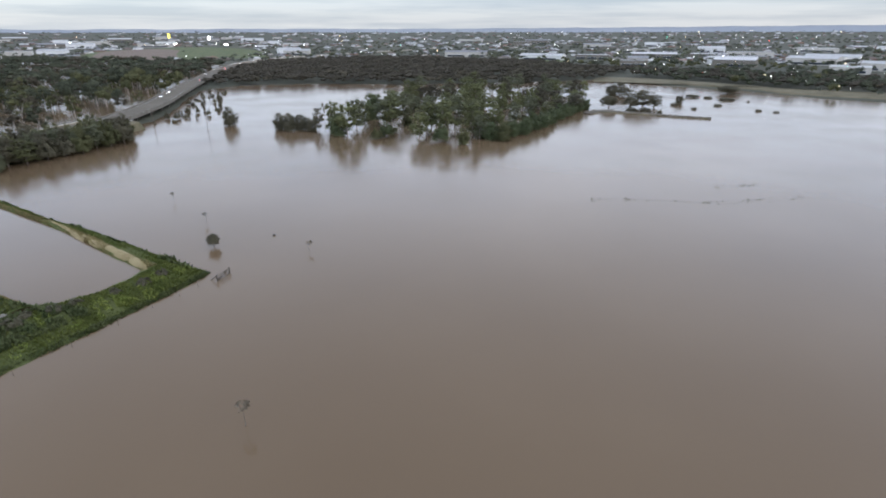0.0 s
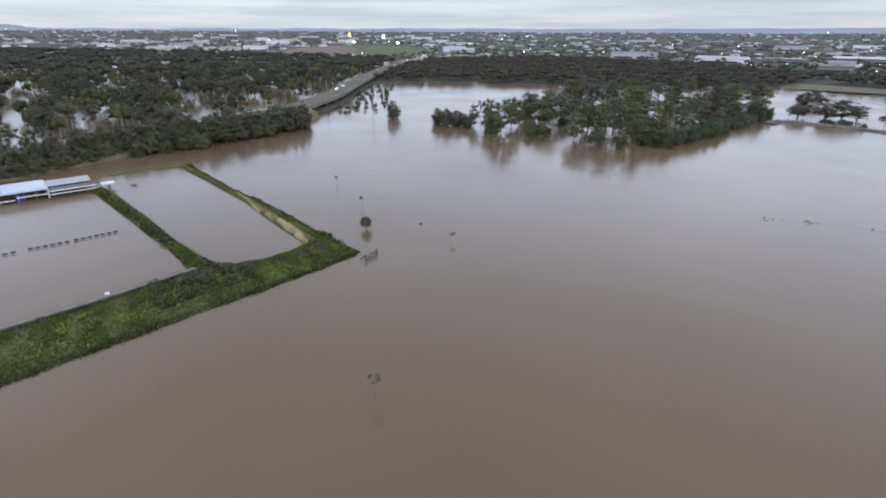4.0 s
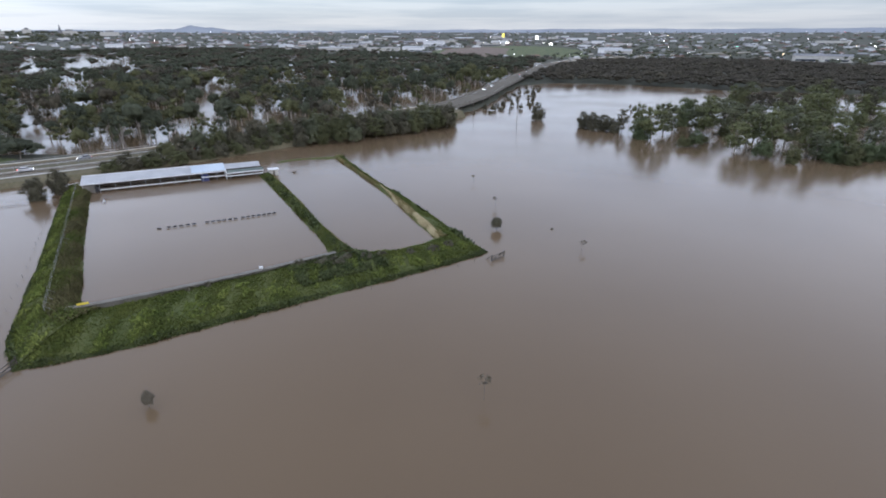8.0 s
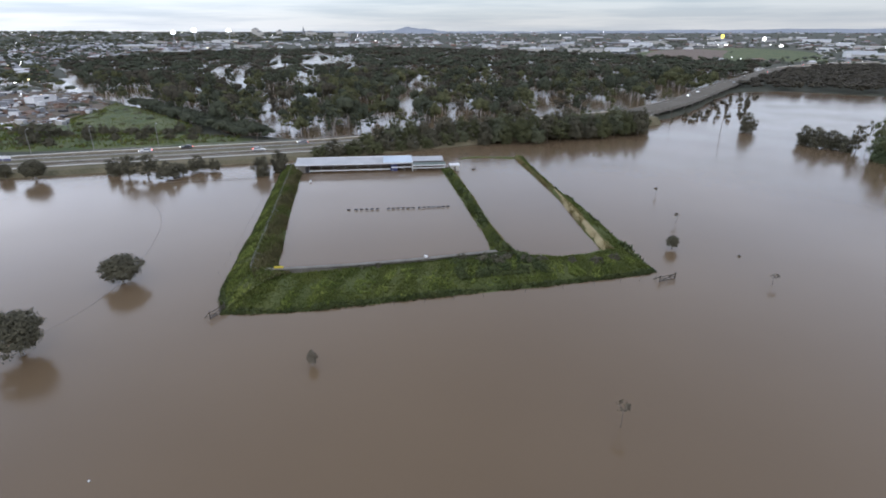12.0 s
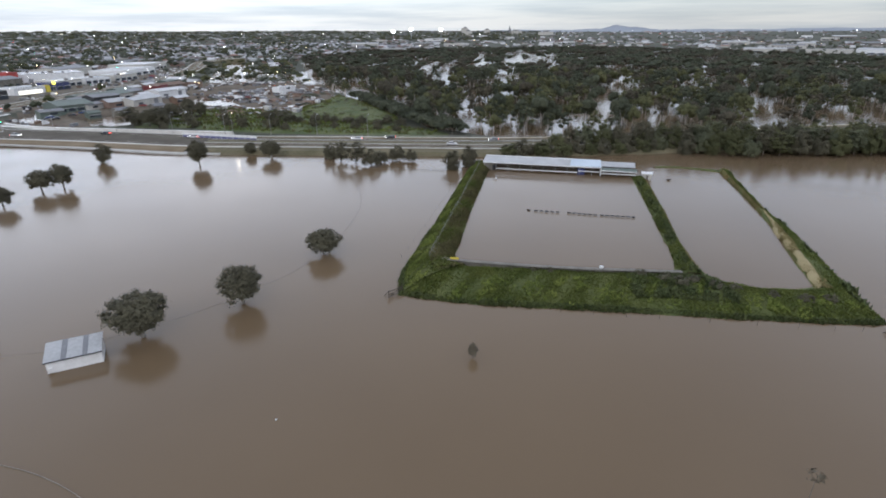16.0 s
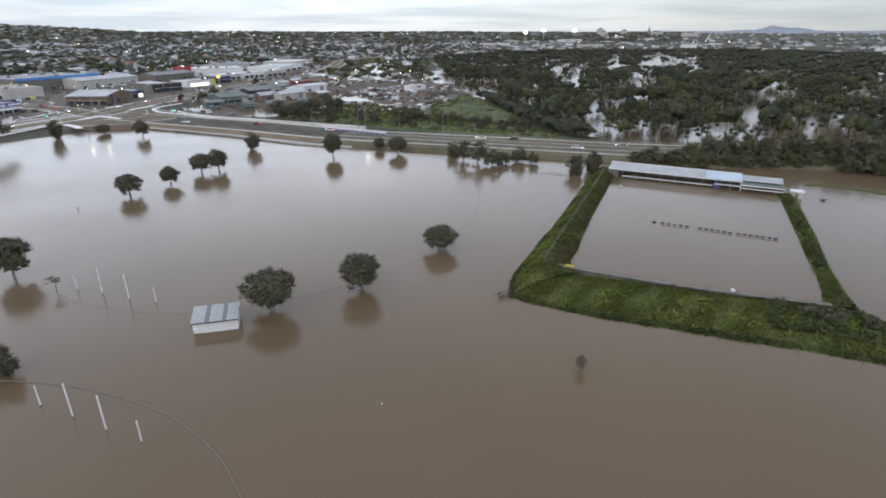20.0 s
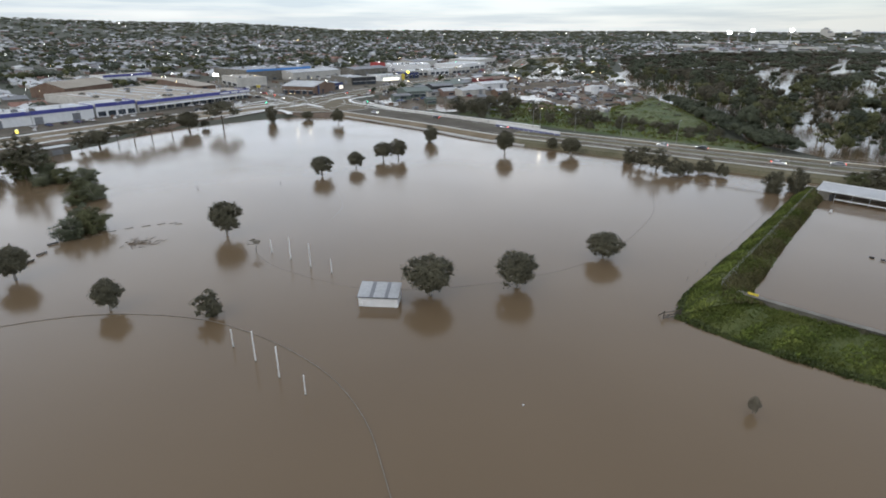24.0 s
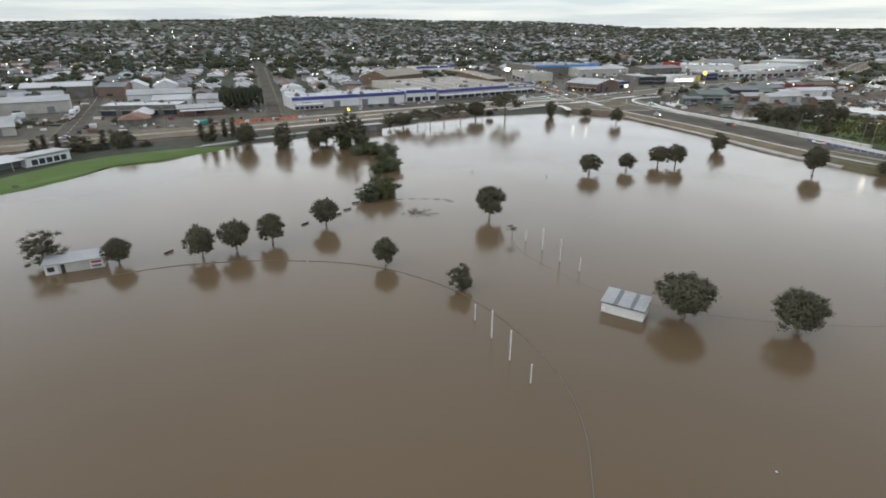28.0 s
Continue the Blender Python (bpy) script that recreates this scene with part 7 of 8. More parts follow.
# south-west blocks
hall(-60, -372, -92, -362, 20, 6.5, CREAM, ROOF_PALE, "cream shed-roofed warehouse with a ribbed roof", "warehouse", gable=2.2)
hall(-22, -352, -56, -346, 20, 6.0, CREAM, ROOF_PALE, "cream warehouse beside the side street", "warehouse", gable=2.0)
hall(-86, -440, -124, -426, 26, 8.0, WALLGREY, ROOFS[3], "grey factory with a bright white roof", "factory", gable=2.0, shutters=3)
hall(-60, -425, -84, -418, 20, 6.0, CREAM, GREYROOF, "low workshop with a grey roof", "workshop", gable=2.0)
hall(-72, -402, -98, -394, 14, 5.5, CREAM, ROOF_PALE, "pale workshop with an arched roof", "workshop", gable=3.0)
hall(-126, -424, -140, -414, 22, 7.0, BRICK, GREYROOF, "orange and grey brick end of the factory", "factory", gable=2)
hall(-96, -330, -128, -304, 16, 5.6, WALLGREY, ROOFS[3], "single-storey grey workshop with a white patchy roof", "workshop", bays=4, vents=3)
hall(-159, -424.5, -168, -445, 16, 5.0, WHITE, ROOFS[3], "white gabled community hall with twin roofs", "hall", gable=4)
hall(-177, -416, -186, -436.5, 16, 5.0, WHITE, ROOFS[3], "white gabled community hall with twin roofs", "hall", gable=4)
hall(-128, -378, -162, -362, 16, 5.0, WHITE, ROOF_PALE, "low pale hall behind the workshop", "hall", gable=2.5)
hall(-124, -298, -146, -290, 12, 4.0, BRICK, ROOF_PALE, "low shopfront with a pale verandah roof", "shop", gable=1.4, awning=True)
hall(-150, -330, -166, -320, 14, 4.5, WHITE, ROOF_PALE, "white house beside the dark cypress hedge", "house", gable=2.4)
hall(-130, -345, -148, -334, 14, 4.2, WHITE, ROOFS[3], "white workshop with a pale roof", "workshop", gable=2.2)
hall(-20, -302, -52, -296, 12, 4.0, CREAM, ROOF_PALE, "low cream depot beside the road", "depot", gable=1.5)

# clubhouse on the lawn
club = thing("clubhouse", -33.4, -224.2, 0.8, 197, "white clubhouse with a pale roof and a row of large windows", "clubhouse")
part("hall", box(6.2, 21.5, 0, 9, -1, 3.6), WHITE, club)
part("roof", sloped(5.8, 22.0, -0.8, 9.4, 4.2, 3.7), ROOF_PALE, club)
for k in range(5):
    w = part("window", box(8.0 + 2.5 * k, 10.0 + 2.5 * k, -0.06, 0.0, 0.8, 2.7), GLASS, club)
    part("frame", box(7.9 + 2.5 * k, 10.1 + 2.5 * k, -0.1, -0.02, 2.7, 2.85), WHITE, w)
part("verandah_roof", sloped(-8.0, 6.0, -1.0, 9.4, 3.6, 4.2), ROOFS[3], club)
part("verandah_wall", box(-8.0, 6.0, 3.0, 8.8, -1, 3.5), GREYROOF, club)
for x in (-7.6, -3.0, 1.4, 5.6):
    part("verandah_post", box(x, x + 0.15, -0.7, -0.55, -1, 3.55), WHITE, club)
part("rail", box(-7.6, 5.6, -0.65, -0.6, 0.7, 0.85), GREYROOF, club)
TAKEN.append((-42, -232, 16))
kiosk = thing("grey_kiosk", -168, -197.0, -0.3, 165, "grey box-like kiosk standing at the water's edge", "kiosk")
part("wall", box(0, 9, 0, 4, -1, 3.4), WALLGREY, kiosk)
part("roof", box(-0.3, 9.3, -0.3, 4.3, 3.4, 3.6), ROOF_PALE, kiosk)
part("shutter", box(2, 6, -0.06, 0, 0.6, 2.6), GREYROOF, kiosk)

# dark hedge block, road works and the blue hoarding
far_woods("tall_hedge", fill([(-154, -302), (-174, -296.5), (-180, -313), (-160, -320)], 2.2), (4, 5), (15.5, 16.5), LEAF_FAR, "tall dark clipped hedge beside the side street", 2, trunks=False, sink=3.6)
works = tagged(thing("roadworks_barrier", 0, 0), "line of orange and white roadworks barriers along the road", "barrier")
for k, p in enumerate(smooth_line([(-132, -255.0, 2.2), (-150, -250.5, 2.2), (-169, -243.5, 2.2)], 2.1)[:-1]):
    b = part("barrier_block", ([(-0.95, -0.3, 0), (0.95, -0.3, 0), (0.95, 0.3, 0), (-0.95, 0.3, 0), (-0.95, -0.12, 1.3), (0.95, -0.12, 1.3), (0.95, 0.12, 1.3), (-0.95, 0.12, 1.3)], [(0, 3, 2, 1), (4, 5, 6, 7), (0, 1, 5, 4), (1, 2, 6, 5), (2, 3, 7, 6), (3, 0, 4, 7)]), WHITE if k % 6 == 3 else ORANGE, works, "white barrier block" if k % 6 == 3 else "")
    b.matrix_basis = spot(p[0], p[1], p[2], 160)
board = tagged(thing("roadside_hoarding", 0, 0), "long white hoarding with blue panels along the highway", "hoarding")
run = smooth_line([(-272, -32, 2.1), (-262, -17, 2.1), (-250, 0.5, 2.1)], 3.0)
for k, (p, q) in enumerate(zip(run[:-1], run[1:])):
    d = q - p
    b = part("panel", box(0.03, np.hypot(d[0], d[1]) - 0.03, -0.05, 0.05, 0.0, 2.2), WHITE, board)
    b.matrix_basis = spot(p[0], p[1], p[2], math.degrees(math.atan2(d[1], d[0])))
    part("blue_sheet", box(0.15, np.hypot(d[0], d[1]) - 0.15, -0.1, -0.06, 0.15, 1.1), HOARDING, b)
for off, first_ in ((-13.0, 3), (13.0, 4), (0.0, 3)):
    guard = tagged(thing("guard_rail", 0, 0), "galvanised guard rail on posts along the highway", "guard rail", "highway guard rails")
    edge = strip(HIGHWAY[first_:], off, 0.1, 0.0, step=6.0)[0]
    edge = edge[: len(edge) // 2]
    part("rail", tube([(x, y, z + 0.7) for x, y, z in edge], 0.11, 6), DULLSTEEL, guard)
    for x, y, z in edge:
        p = part("post", box(-0.07, 0.07, -0.07, 0.07, -0.3, 0.7), STEEL, guard)
        p.location = (x, y, z)


# ---- street lamps, signals, pylons ----
def street_lamp(x, y, z, turn, h=9.5, lamp=WHITE):
    g = thing("street_lamp", x, y, z, turn, "grey steel street lamp on a tall bent pole", "street lamp", "street lamps")
    part("pole", tube([(0, 0, -1), (0, 0, h - 0.8), (0.25, 0, h - 0.2), (1.6, 0, h)], [0.14, 0.1, 0.08, 0.06], 7), DULLSTEEL, g)
    head = part("lamp_head", box(1.4, 2.4, -0.17, 0.17, h - 0.06, h + 0.08), STEEL, g)
    part("lens", box(1.5, 2.3, -0.13, 0.13, h - 0.12, h - 0.06), lamp, head)
    return g


def along(line, step, off):
    v = strip(line, off, 0.0, 0.0, step=step)[0]
    return v[: len(v) // 2]


pattern = None
for line, step, off, turn in ((HIGHWAY, 62, 14.5, 150), (SOUTHROAD, 60, 14.5, -90), (ARTERIAL, 55, 11.5, -90), (SIDE_A, 45, 6.5, 0), (CROSSROAD, 52, 8.5, 0), (BEYOND, 90, 8, 180)):
    for x, y, z in along(line, step, off)[1:]:
        if line is HIGHWAY and y > 60:
            continue
        if pattern is None:
            pattern = street_lamp(x, y, z, turn)
        else:
            copy_thing(pattern, spot(x, y, z, turn))


for x, y, z, turn in ((-271, -10, 2.2, 20), (-303, -159, 2.3, 40), (-305, -152, 2.3, 60)):
    lit = street_lamp(x, y, z, turn, 10.0, LAMP_WARM)
    shine = new("street_lamp_light", bpy.data.lights.new("street_lamp_light", "POINT"))
    shine.data.energy, shine.data.shadow_soft_size, shine.data.color = 260, 0.8, (1.0, 0.9, 0.68)
    shine.location = (x + 1.9 * math.cos(radians(turn)), y + 1.9 * math.sin(radians(turn)), z + 9.6)


def signal(x, y, colour):
    g = thing("traffic_signal", x, y, 2.3, 0, "traffic signal on a pole at the junction", "traffic signal", "traffic signals")
    part("pole", tube([(0, 0, -0.5), (0, 0, 5.0)], 0.09, 6), STEEL, g)
    head = part("signal_head", box(-0.25, 0.25, -0.25, 0.25, 3.6, 4.8), DARK, g)
    part("lens", (ICO1[0] * 0.32 + np.array((0.1, 0.1, 4.4)), ICO1[1]), colour, head)


for x, y, c in ((-300, -176, LAMP_GREEN), (-338, -192, LAMP_RED), (-364, -150, LAMP_RED), (-318, -118, LAMP_GREEN), (-350, -186, LAMP_WARM)):
    signal(x, y, c)


def pylon_sign(x, y, z, h, w, mat, label):
    g = thing("pylon_sign", x, y, z, math.degrees(math.atan2(y, x)) + 90, label, "sign", "pylon signs")
    for s in (-0.35, 0.35):
        part("leg", box(w * s - 0.15, w * s + 0.15, -0.15, 0.15, -1, h), STEEL, g)
    part("sign_box", box(-w / 2, w / 2, -0.4, 0.4, h * 0.72, h), mat, g)
    part("cap", box(-w / 2 - 0.2, w / 2 + 0.2, -0.5, 0.5, h, h + 0.3), WHITE, g)


pylon_sign(-186, -231, 2, 4.4, 0.9, LAMP_YELLOW, "glowing yellow road sign on posts")
pylon_sign(-742, 1560, 6, 33, 5, LAMP_YELLOW, "tall glowing yellow pylon sign")
pylon_sign(-602, 1480, 6, 28, 5, LAMP_WHITE, "tall brightly lit white pylon sign")
pylon_sign(-560, 1480, 6, 10, 9, LAMP_WHITE, "brightly lit white forecourt canopy sign")
pylon_sign(-700, 1500, 6, 10, 7, LAMP_WHITE, "brightly lit white roadside sign")
pylon_sign(-537, -156, 2.3, 8, 2.4, LAMP_YELLOW, "yellow lit shop pylon")
pylon_sign(-376, -226, 2.3, 7, 2.6, YELLOW, "yellow shop pylon beside the trade store")
pylon_sign(-458, -318, 2.3, 8, 5.0, LAMP_WHITE, "bright white oval shop pylon")

# stadium floodlight towers, church spire and city blocks on the skyline
def light_tower(x, y, h):
    g = thing("floodlight_tower", x, y, 10, math.degrees(math.atan2(y, x)) - 90, "tall stadium floodlight tower blazing white", "floodlight tower", "stadium floodlights")
    part("mast", tube([(0, 0, -5), (0, 0, h)], [1.6, 0.8], 8), STEEL, g)
    rack = part("lamp_rack", box(-6, 6, -0.5, 0.5, h - 2, h + 7), STEEL, g)
    for i in range(6):
        for k in range(4):
            part("lamp", box(-5.6 + 1.95 * i, -4.2 + 1.95 * i, -0.9, -0.5, h - 1.6 + 2.1 * k, h - 0.2 + 2.1 * k), LAMP_FLOOD, rack)


light_tower(-1877, 517, 40)
light_tower(-1848, 613, 40)
light_tower(-1890, 458, 34)
stand = hall(-1880, 540, -1850, 640, 40, 16, WHITE, ROOFS[3], "white stadium stand below the floodlights", "stadium_stand", z=8)
spire = thing("church_spire", -2506, 1173, 14, 0, "slender dark church spire on the skyline", "church")
part("tower", box(-6, 6, -6, 6, -5, 26), WALLGREY, spire)
part("steeple", ([(-6, -6, 26), (6, -6, 26), (6, 6, 26), (-6, 6, 26), (0, 0, 58)], [(0, 1, 4), (1, 2, 4), (2, 3, 4), (3, 0, 4)]), GREYROOF, spire)
part("nave", box(6, 40, -8, 8, -5, 16), WALLGREY, spire)
for x, y, w, h in ((-2711, 1023, 34, 48), (-2671, 1125, 30, 40), (-2500, 960, 36, 34), (-2620, 1260, 60, 34), (-2440, 1330, 70, 30), (-2700, 900, 40, 34)):
    g = thing("office_block", x, y, 12, math.degrees(math.atan2(y, x)) + 90, "grey office block on the skyline", "office block", "city blocks")
    part("body", box(-w / 2, w / 2, -10, 10, -5, h), CREAM, g)
    part("plant_room", box(-w / 4, w / 5, -5, 5, h, h + 6), GREYROOF, g)
    for k in range(int(h / 8)):
        part("window_band", box(-w / 2 + 1, w / 2 - 1, -10.3, -10, 6 + 8 * k, 9 + 8 * k), GLASS, g)

# ---- houses ----
def house_shapes():
    """Walls and hipped or gabled roofs of small houses, as triangles, about a unit plan of 1 by 1."""
    wv = np.array([(x, y, z) for z in (-1.5, 2.7) for y in (-0.5, 0.5) for x in (-0.5, 0.5)], float)
    wf = np.array([(0, 1, 5), (0, 5, 4), (1, 3, 7), (1, 7, 5), (3, 2, 6), (3, 6, 7), (2, 0, 4), (2, 4, 6), (4, 5, 7), (4, 7, 6)])
    e = 0.55
    hip = np.array([(-e, -e, 2.6), (e, -e, 2.6), (e, e, 2.6), (-e, e, 2.6), (-0.22, 0, 4.5), (0.22, 0, 4.5)])
    hf = np.array([(0, 1, 5), (0, 5, 4), (1, 2, 5), (2, 3, 4), (2, 4, 5), (3, 0, 4)])
    gab = np.array([(-e, -e, 2.6), (e, -e, 2.6), (e, e, 2.6), (-e, e, 2.6), (-e, 0, 4.4), (e, 0, 4.4)])
    gf = np.array([(0, 1, 5), (0, 5, 4), (2, 3, 4), (2, 4, 5), (1, 2, 5), (3, 0, 4)])
    return (wv, wf), (hip, hf), (gab, gf)


HW, HIP, GAB = house_shapes()
WALLS = [CREAM, BRICK, WHITE, WALLGREY]
along_street, across = np.array((-0.5, -0.866)), np.array((-0.866, 0.5))
spots = []
for a in np.arange(-900, 1600, 15.5):
    for b in np.arange(-30, 28):
        for row, face in ((17.0, 0), (41.0, 0), (66.0, 1)):
            p = np.array((-180, -296)) + along_street * (a + 3 * ((b * 7 + int(row)) % 3)) + across * (b * 84 + row)
            spots.append((p[0], p[1]))
spots = np.array(spots)
hd = np.degrees(np.arctan2(-spots[:, 0], spots[:, 1]))
rr_ = np.hypot(spots[:, 0], spots[:, 1])
ok = (hd > 72) & (hd < 176) & (rr_ < 1750) & (rr_ > 300)
spots, rr_ = spots[ok], rr_[ok]
cross = np.abs(((spots - (-180, -296)) @ along_street) % 190 - 8) > 9
ok = cross & clear_of_roads(spots[:, 0], spots[:, 1], 6)
wet = np.minimum(signed(LAKE, spots[:, 0], spots[:, 1]), signed(FLATS, spots[:, 0], spots[:, 1]))
for pond in (YARD, FAR_POND, STREET_FLOOD, SHOP_POND, LOT_POND, MID_POND, LANE_POND, WOOD_POND):
    wet = np.minimum(wet, signed(pond, spots[:, 0], spots[:, 1]))
ok &= wet > 16
ok &= (ripple(spots[:, 0], spots[:, 1], 95, 0.8) < 0.22) | (rng.uniform(0, 1, len(spots)) < 0.35) | (rr_ < 620)
ok &= ~inside([(-240, 60), (-290, -145), (-420, -152), (-570, -100), (-570, 90)], spots[:, 0], spots[:, 1])
for x, y, r in TAKEN:
    ok &= np.hypot(spots[:, 0] - x, spots[:, 1] - y) > r + 5
ok &= ~inside(RETAIL, spots[:, 0], spots[:, 1]) & (rng.uniform(0, 1, len(spots)) > np.where(rr_ < 620, 0.12, 0.28))
ok &= ~inside([(-100, -240), (-118, -296), (-160, -286), (-172, -276), (-182, -280), (-275, -246), (-362, -222), (-350, -170)], spots[:, 0], spots[:, 1])
spots, rr_ = spots[ok], rr_[ok]
spots += rng.uniform(-1.5, 1.5, spots.shape)
order = np.argsort(rr_)
spots, rr_ = spots[order], rr_[order]
NEAR = 190
house_kinds = {}
base_turn = math.degrees(math.atan2(along_street[1], along_street[0]))
for n, (x, y) in enumerate(spots[:NEAR]):
    w, d = rng.uniform(12, 17), rng.uniform(9, 13)
    rk, wk, hip = int(rng.choice([0, 1, 2, 3, 4], p=[0.33, 0.28, 0.06, 0.22, 0.11])), int(rng.integers(0, 4)), int(rng.integers(0, 2))
    key = (rk, wk, hip)
    turn = base_turn + (90 if rng.uniform() < 0.35 else 0) + rng.uniform(-2, 2)
    size = Vector((w, d, rng.uniform(0.95, 1.2)))
    z = float(ground_z(x, y))
    if key not in house_kinds:
        g = thing("house", 0, 0, 0)
        part("wall", (HW[0], HW[1]), WALLS[wk], g)
        roof = part("roof", HIP if hip else GAB, ROOFS[rk], g)
        part("chimney", box(0.2, 0.25, 0.1, 0.16, 3.2, 4.9), BRICK, roof)
        for s in (-0.28, 0.3):
            part("window", box(s - 0.06, s + 0.06, -0.515, -0.5, 0.7, 2.0), GLASS, g)
        part("verandah", box(-0.35, 0.2, -0.64, -0.5, 2.35, 2.5), ROOFS[rk], g)
        g.matrix_basis = spot(x, y, z, turn, *size)
        house_kinds[key] = (g, size)
        t = g
    else:
        g, was = house_kinds[key]
        t = copy_thing(g, spot(x, y, z, turn, *(p / q for p, q in zip(size, was))))
    tagged(t, "single-storey %s house with a %s %s roof" % (("cream", "brick", "white", "grey")[wk], ("pale steel", "grey steel", "terracotta", "white steel", "brown tiled")[rk], "hipped" if hip else "gabled"), "house", "town houses")
rest = spots[NEAR:]
# farther out the streets are lost in the mass of roofs: sizes grow slightly sparse with distance
far_n = 3000
inv = rng.uniform(1 / 4300, 1 / 1500, far_n)
hh = np.radians(rng.uniform(-46, 176, far_n))
far = np.c_[-np.sin(hh) / inv, np.cos(hh) / inv]
mid_n = 900
inv2 = rng.uniform(1 / 1900, 1 / 950, mid_n)
hh2 = np.radians(rng.uniform(-46, 62, mid_n))
far = np.vstack([far, np.c_[-np.sin(hh2) / inv2, np.cos(hh2) / inv2]])
wet = np.minimum(np.minimum(signed(LAKE, far[:, 0], far[:, 1]), signed(FLATS, far[:, 0], far[:, 1])), signed(SCRUB, far[:, 0], far[:, 1]))
sparse = np.degrees(np.arctan2(-far[:, 0], far[:, 1])) < 44
far = far[(~sparse | (rng.uniform(0, 1, len(far)) < 0.5)) & (wet > 25) & ~inside(FIELD, far[:, 0], far[:, 1]) & clear_of_roads(far[:, 0], far[:, 1], 8) & (np.hypot(far[:, 0], far[:, 1]) > 640)]
rest = np.vstack([rest, far])
n = len(rest)
z = ground_z(rest[:, 0], rest[:, 1])
turn = np.radians(base_turn) + np.where(rng.uniform(0, 1, n) < 0.4, math.pi / 2, 0) + rng.normal(0, 0.06, n)
size = np.c_[rng.uniform(11, 21, n), rng.uniform(9, 14, n), rng.uniform(0.95, 1.25, n)]
rk = rng.choice([0, 1, 2, 3, 4], n, p=[0.24, 0.46, 0.06, 0.07, 0.17])
wk = rng.integers(0, 4, n)
gable = rng.uniform(0, 1, n) < 0.5
pl = np.c_[rest, z]
for k in range(4):
    m = wk == k
    tagged(soup("distant_house_walls", [many(*HW, pl[m], turn[m], size[m])], WALLS[k]), "mass of distant single-storey house walls", "houses", kind="stuff")
for k in range(5):
    m1, m2 = (rk == k) & gable, (rk == k) & ~gable
    tagged(soup("distant_house_roofs", [many(*GAB, pl[m1], turn[m1], size[m1]), many(*HIP, pl[m2], turn[m2], size[m2])], ROOFS[k]), "mass of distant %s house roofs" % ("pale steel", "grey", "terracotta", "white steel", "brown")[k], "houses", kind="stuff")

# distant sheds of the industrial estates
def estate(n, heads, near_r, far_r, seed):
    r = np.random.default_rng(seed)
    placed = []
    for _ in range(n * 40):
        if len(placed) >= n:
            break
        h, d = radians(r.uniform(*heads)), 1 / r.uniform(1 / far_r, 1 / near_r)
        x, y = -math.sin(h) * d, math.cos(h) * d
        w, dep, hi = r.uniform(24, 78), r.uniform(22, 48), r.uniform(6, 9.5)
        if min(float(signed(p, x, y)) for p in (LAKE, FLATS, SCRUB, FIELD)) < 45 or not bool(clear_of_roads(x, y, 30)) or any(math.hypot(x - a, y - b) < 50 + 0.02 * d for a, b in placed):
            continue
        placed.append((x, y))
        c, s = math.cos(h), math.sin(h)
        tilt = r.uniform(-0.25, 0.25)
        c, s = math.cos(h + tilt), math.sin(h + tilt)
        k = int(r.integers(0, 5))
        hall(x - c * w / 2, y - s * w / 2, x + c * w / 2, y + s * w / 2, dep, hi, (CREAM, WHITE, WALLGREY, CREAM, WALLGREY)[k], (ROOF_PALE, ROOF_PALE, ROOFS[3], GREYROOF, GREYROOF)[k], ("cream", "white", "grey", "cream", "grey")[k] + " warehouse with a pale roof on a distant industrial estate", "estate_warehouse", z=float(ground_z(x, y)) + 0.5, gable=float(r.choice([0, 2.5])), bays=int(r.integers(0, 4)), group="industrial estate")


estate(34, (14, 46), 1000, 2300, 3)
estate(26, (-40, 0), 720, 1900, 4)
estate(9, (46, 80), 1450, 2600, 5)

# town trees, and the lamps of the evening
inv = rng.uniform(1 / 4200, 1 / 380, 20000)
hh = np.radians(rng.uniform(-46, 176, 20000))
tp = np.c_[-np.sin(hh) / inv, np.cos(hh) / inv]
ring, hh = rng.uniform(600, 2000, 3200), np.radians(rng.uniform(78, 176, 3200))
tp = np.vstack([tp, np.c_[-np.sin(hh) * ring, np.cos(hh) * ring]])
ring, hh = 1 / rng.uniform(1 / 2600, 1 / 800, 1500), np.radians(rng.uniform(-46, 44, 1500))
tp = np.vstack([tp, np.c_[-np.sin(hh) * ring, np.cos(hh) * ring]])
wet = np.minimum(np.minimum(signed(LAKE, tp[:, 0], tp[:, 1]), signed(FLATS, tp[:, 0], tp[:, 1])), np.minimum(signed(SCRUB, tp[:, 0], tp[:, 1]), signed(YARD, tp[:, 0], tp[:, 1])))
ok = (wet > 12) & ~(inside(FIELD, tp[:, 0], tp[:, 1]) & (rng.uniform(0, 1, len(tp)) < 0.97)) & clear_of_roads(tp[:, 0], tp[:, 1], 2) & (~inside(RETAIL, tp[:, 0], tp[:, 1]) | (rng.uniform(0, 1, len(tp)) < 0.06))
for x, y, r in TAKEN:
    ok &= np.hypot(tp[:, 0] - x, tp[:, 1] - y) > r + 4
ok &= (np.hypot(tp[:, 0], tp[:, 1]) < 640) | (np.hypot(tp[:, 0], tp[:, 1]) > 1100) | (rng.uniform(0, 1, len(tp)) < np.interp(np.hypot(tp[:, 0], tp[:, 1]), [640, 1100], [0.42, 0.85]))
ok &= (np.hypot(tp[:, 0], tp[:, 1]) > 640) | (rng.uniform(0, 1, len(tp)) < np.interp(np.hypot(tp[:, 0], tp[:, 1]), [300, 640], [0.06, 0.26]))
ok &= (ripple(tp[:, 0], tp[:, 1], 95, 0.8) > 0.10) | (rng.uniform(0, 1, len(tp)) < 0.42)
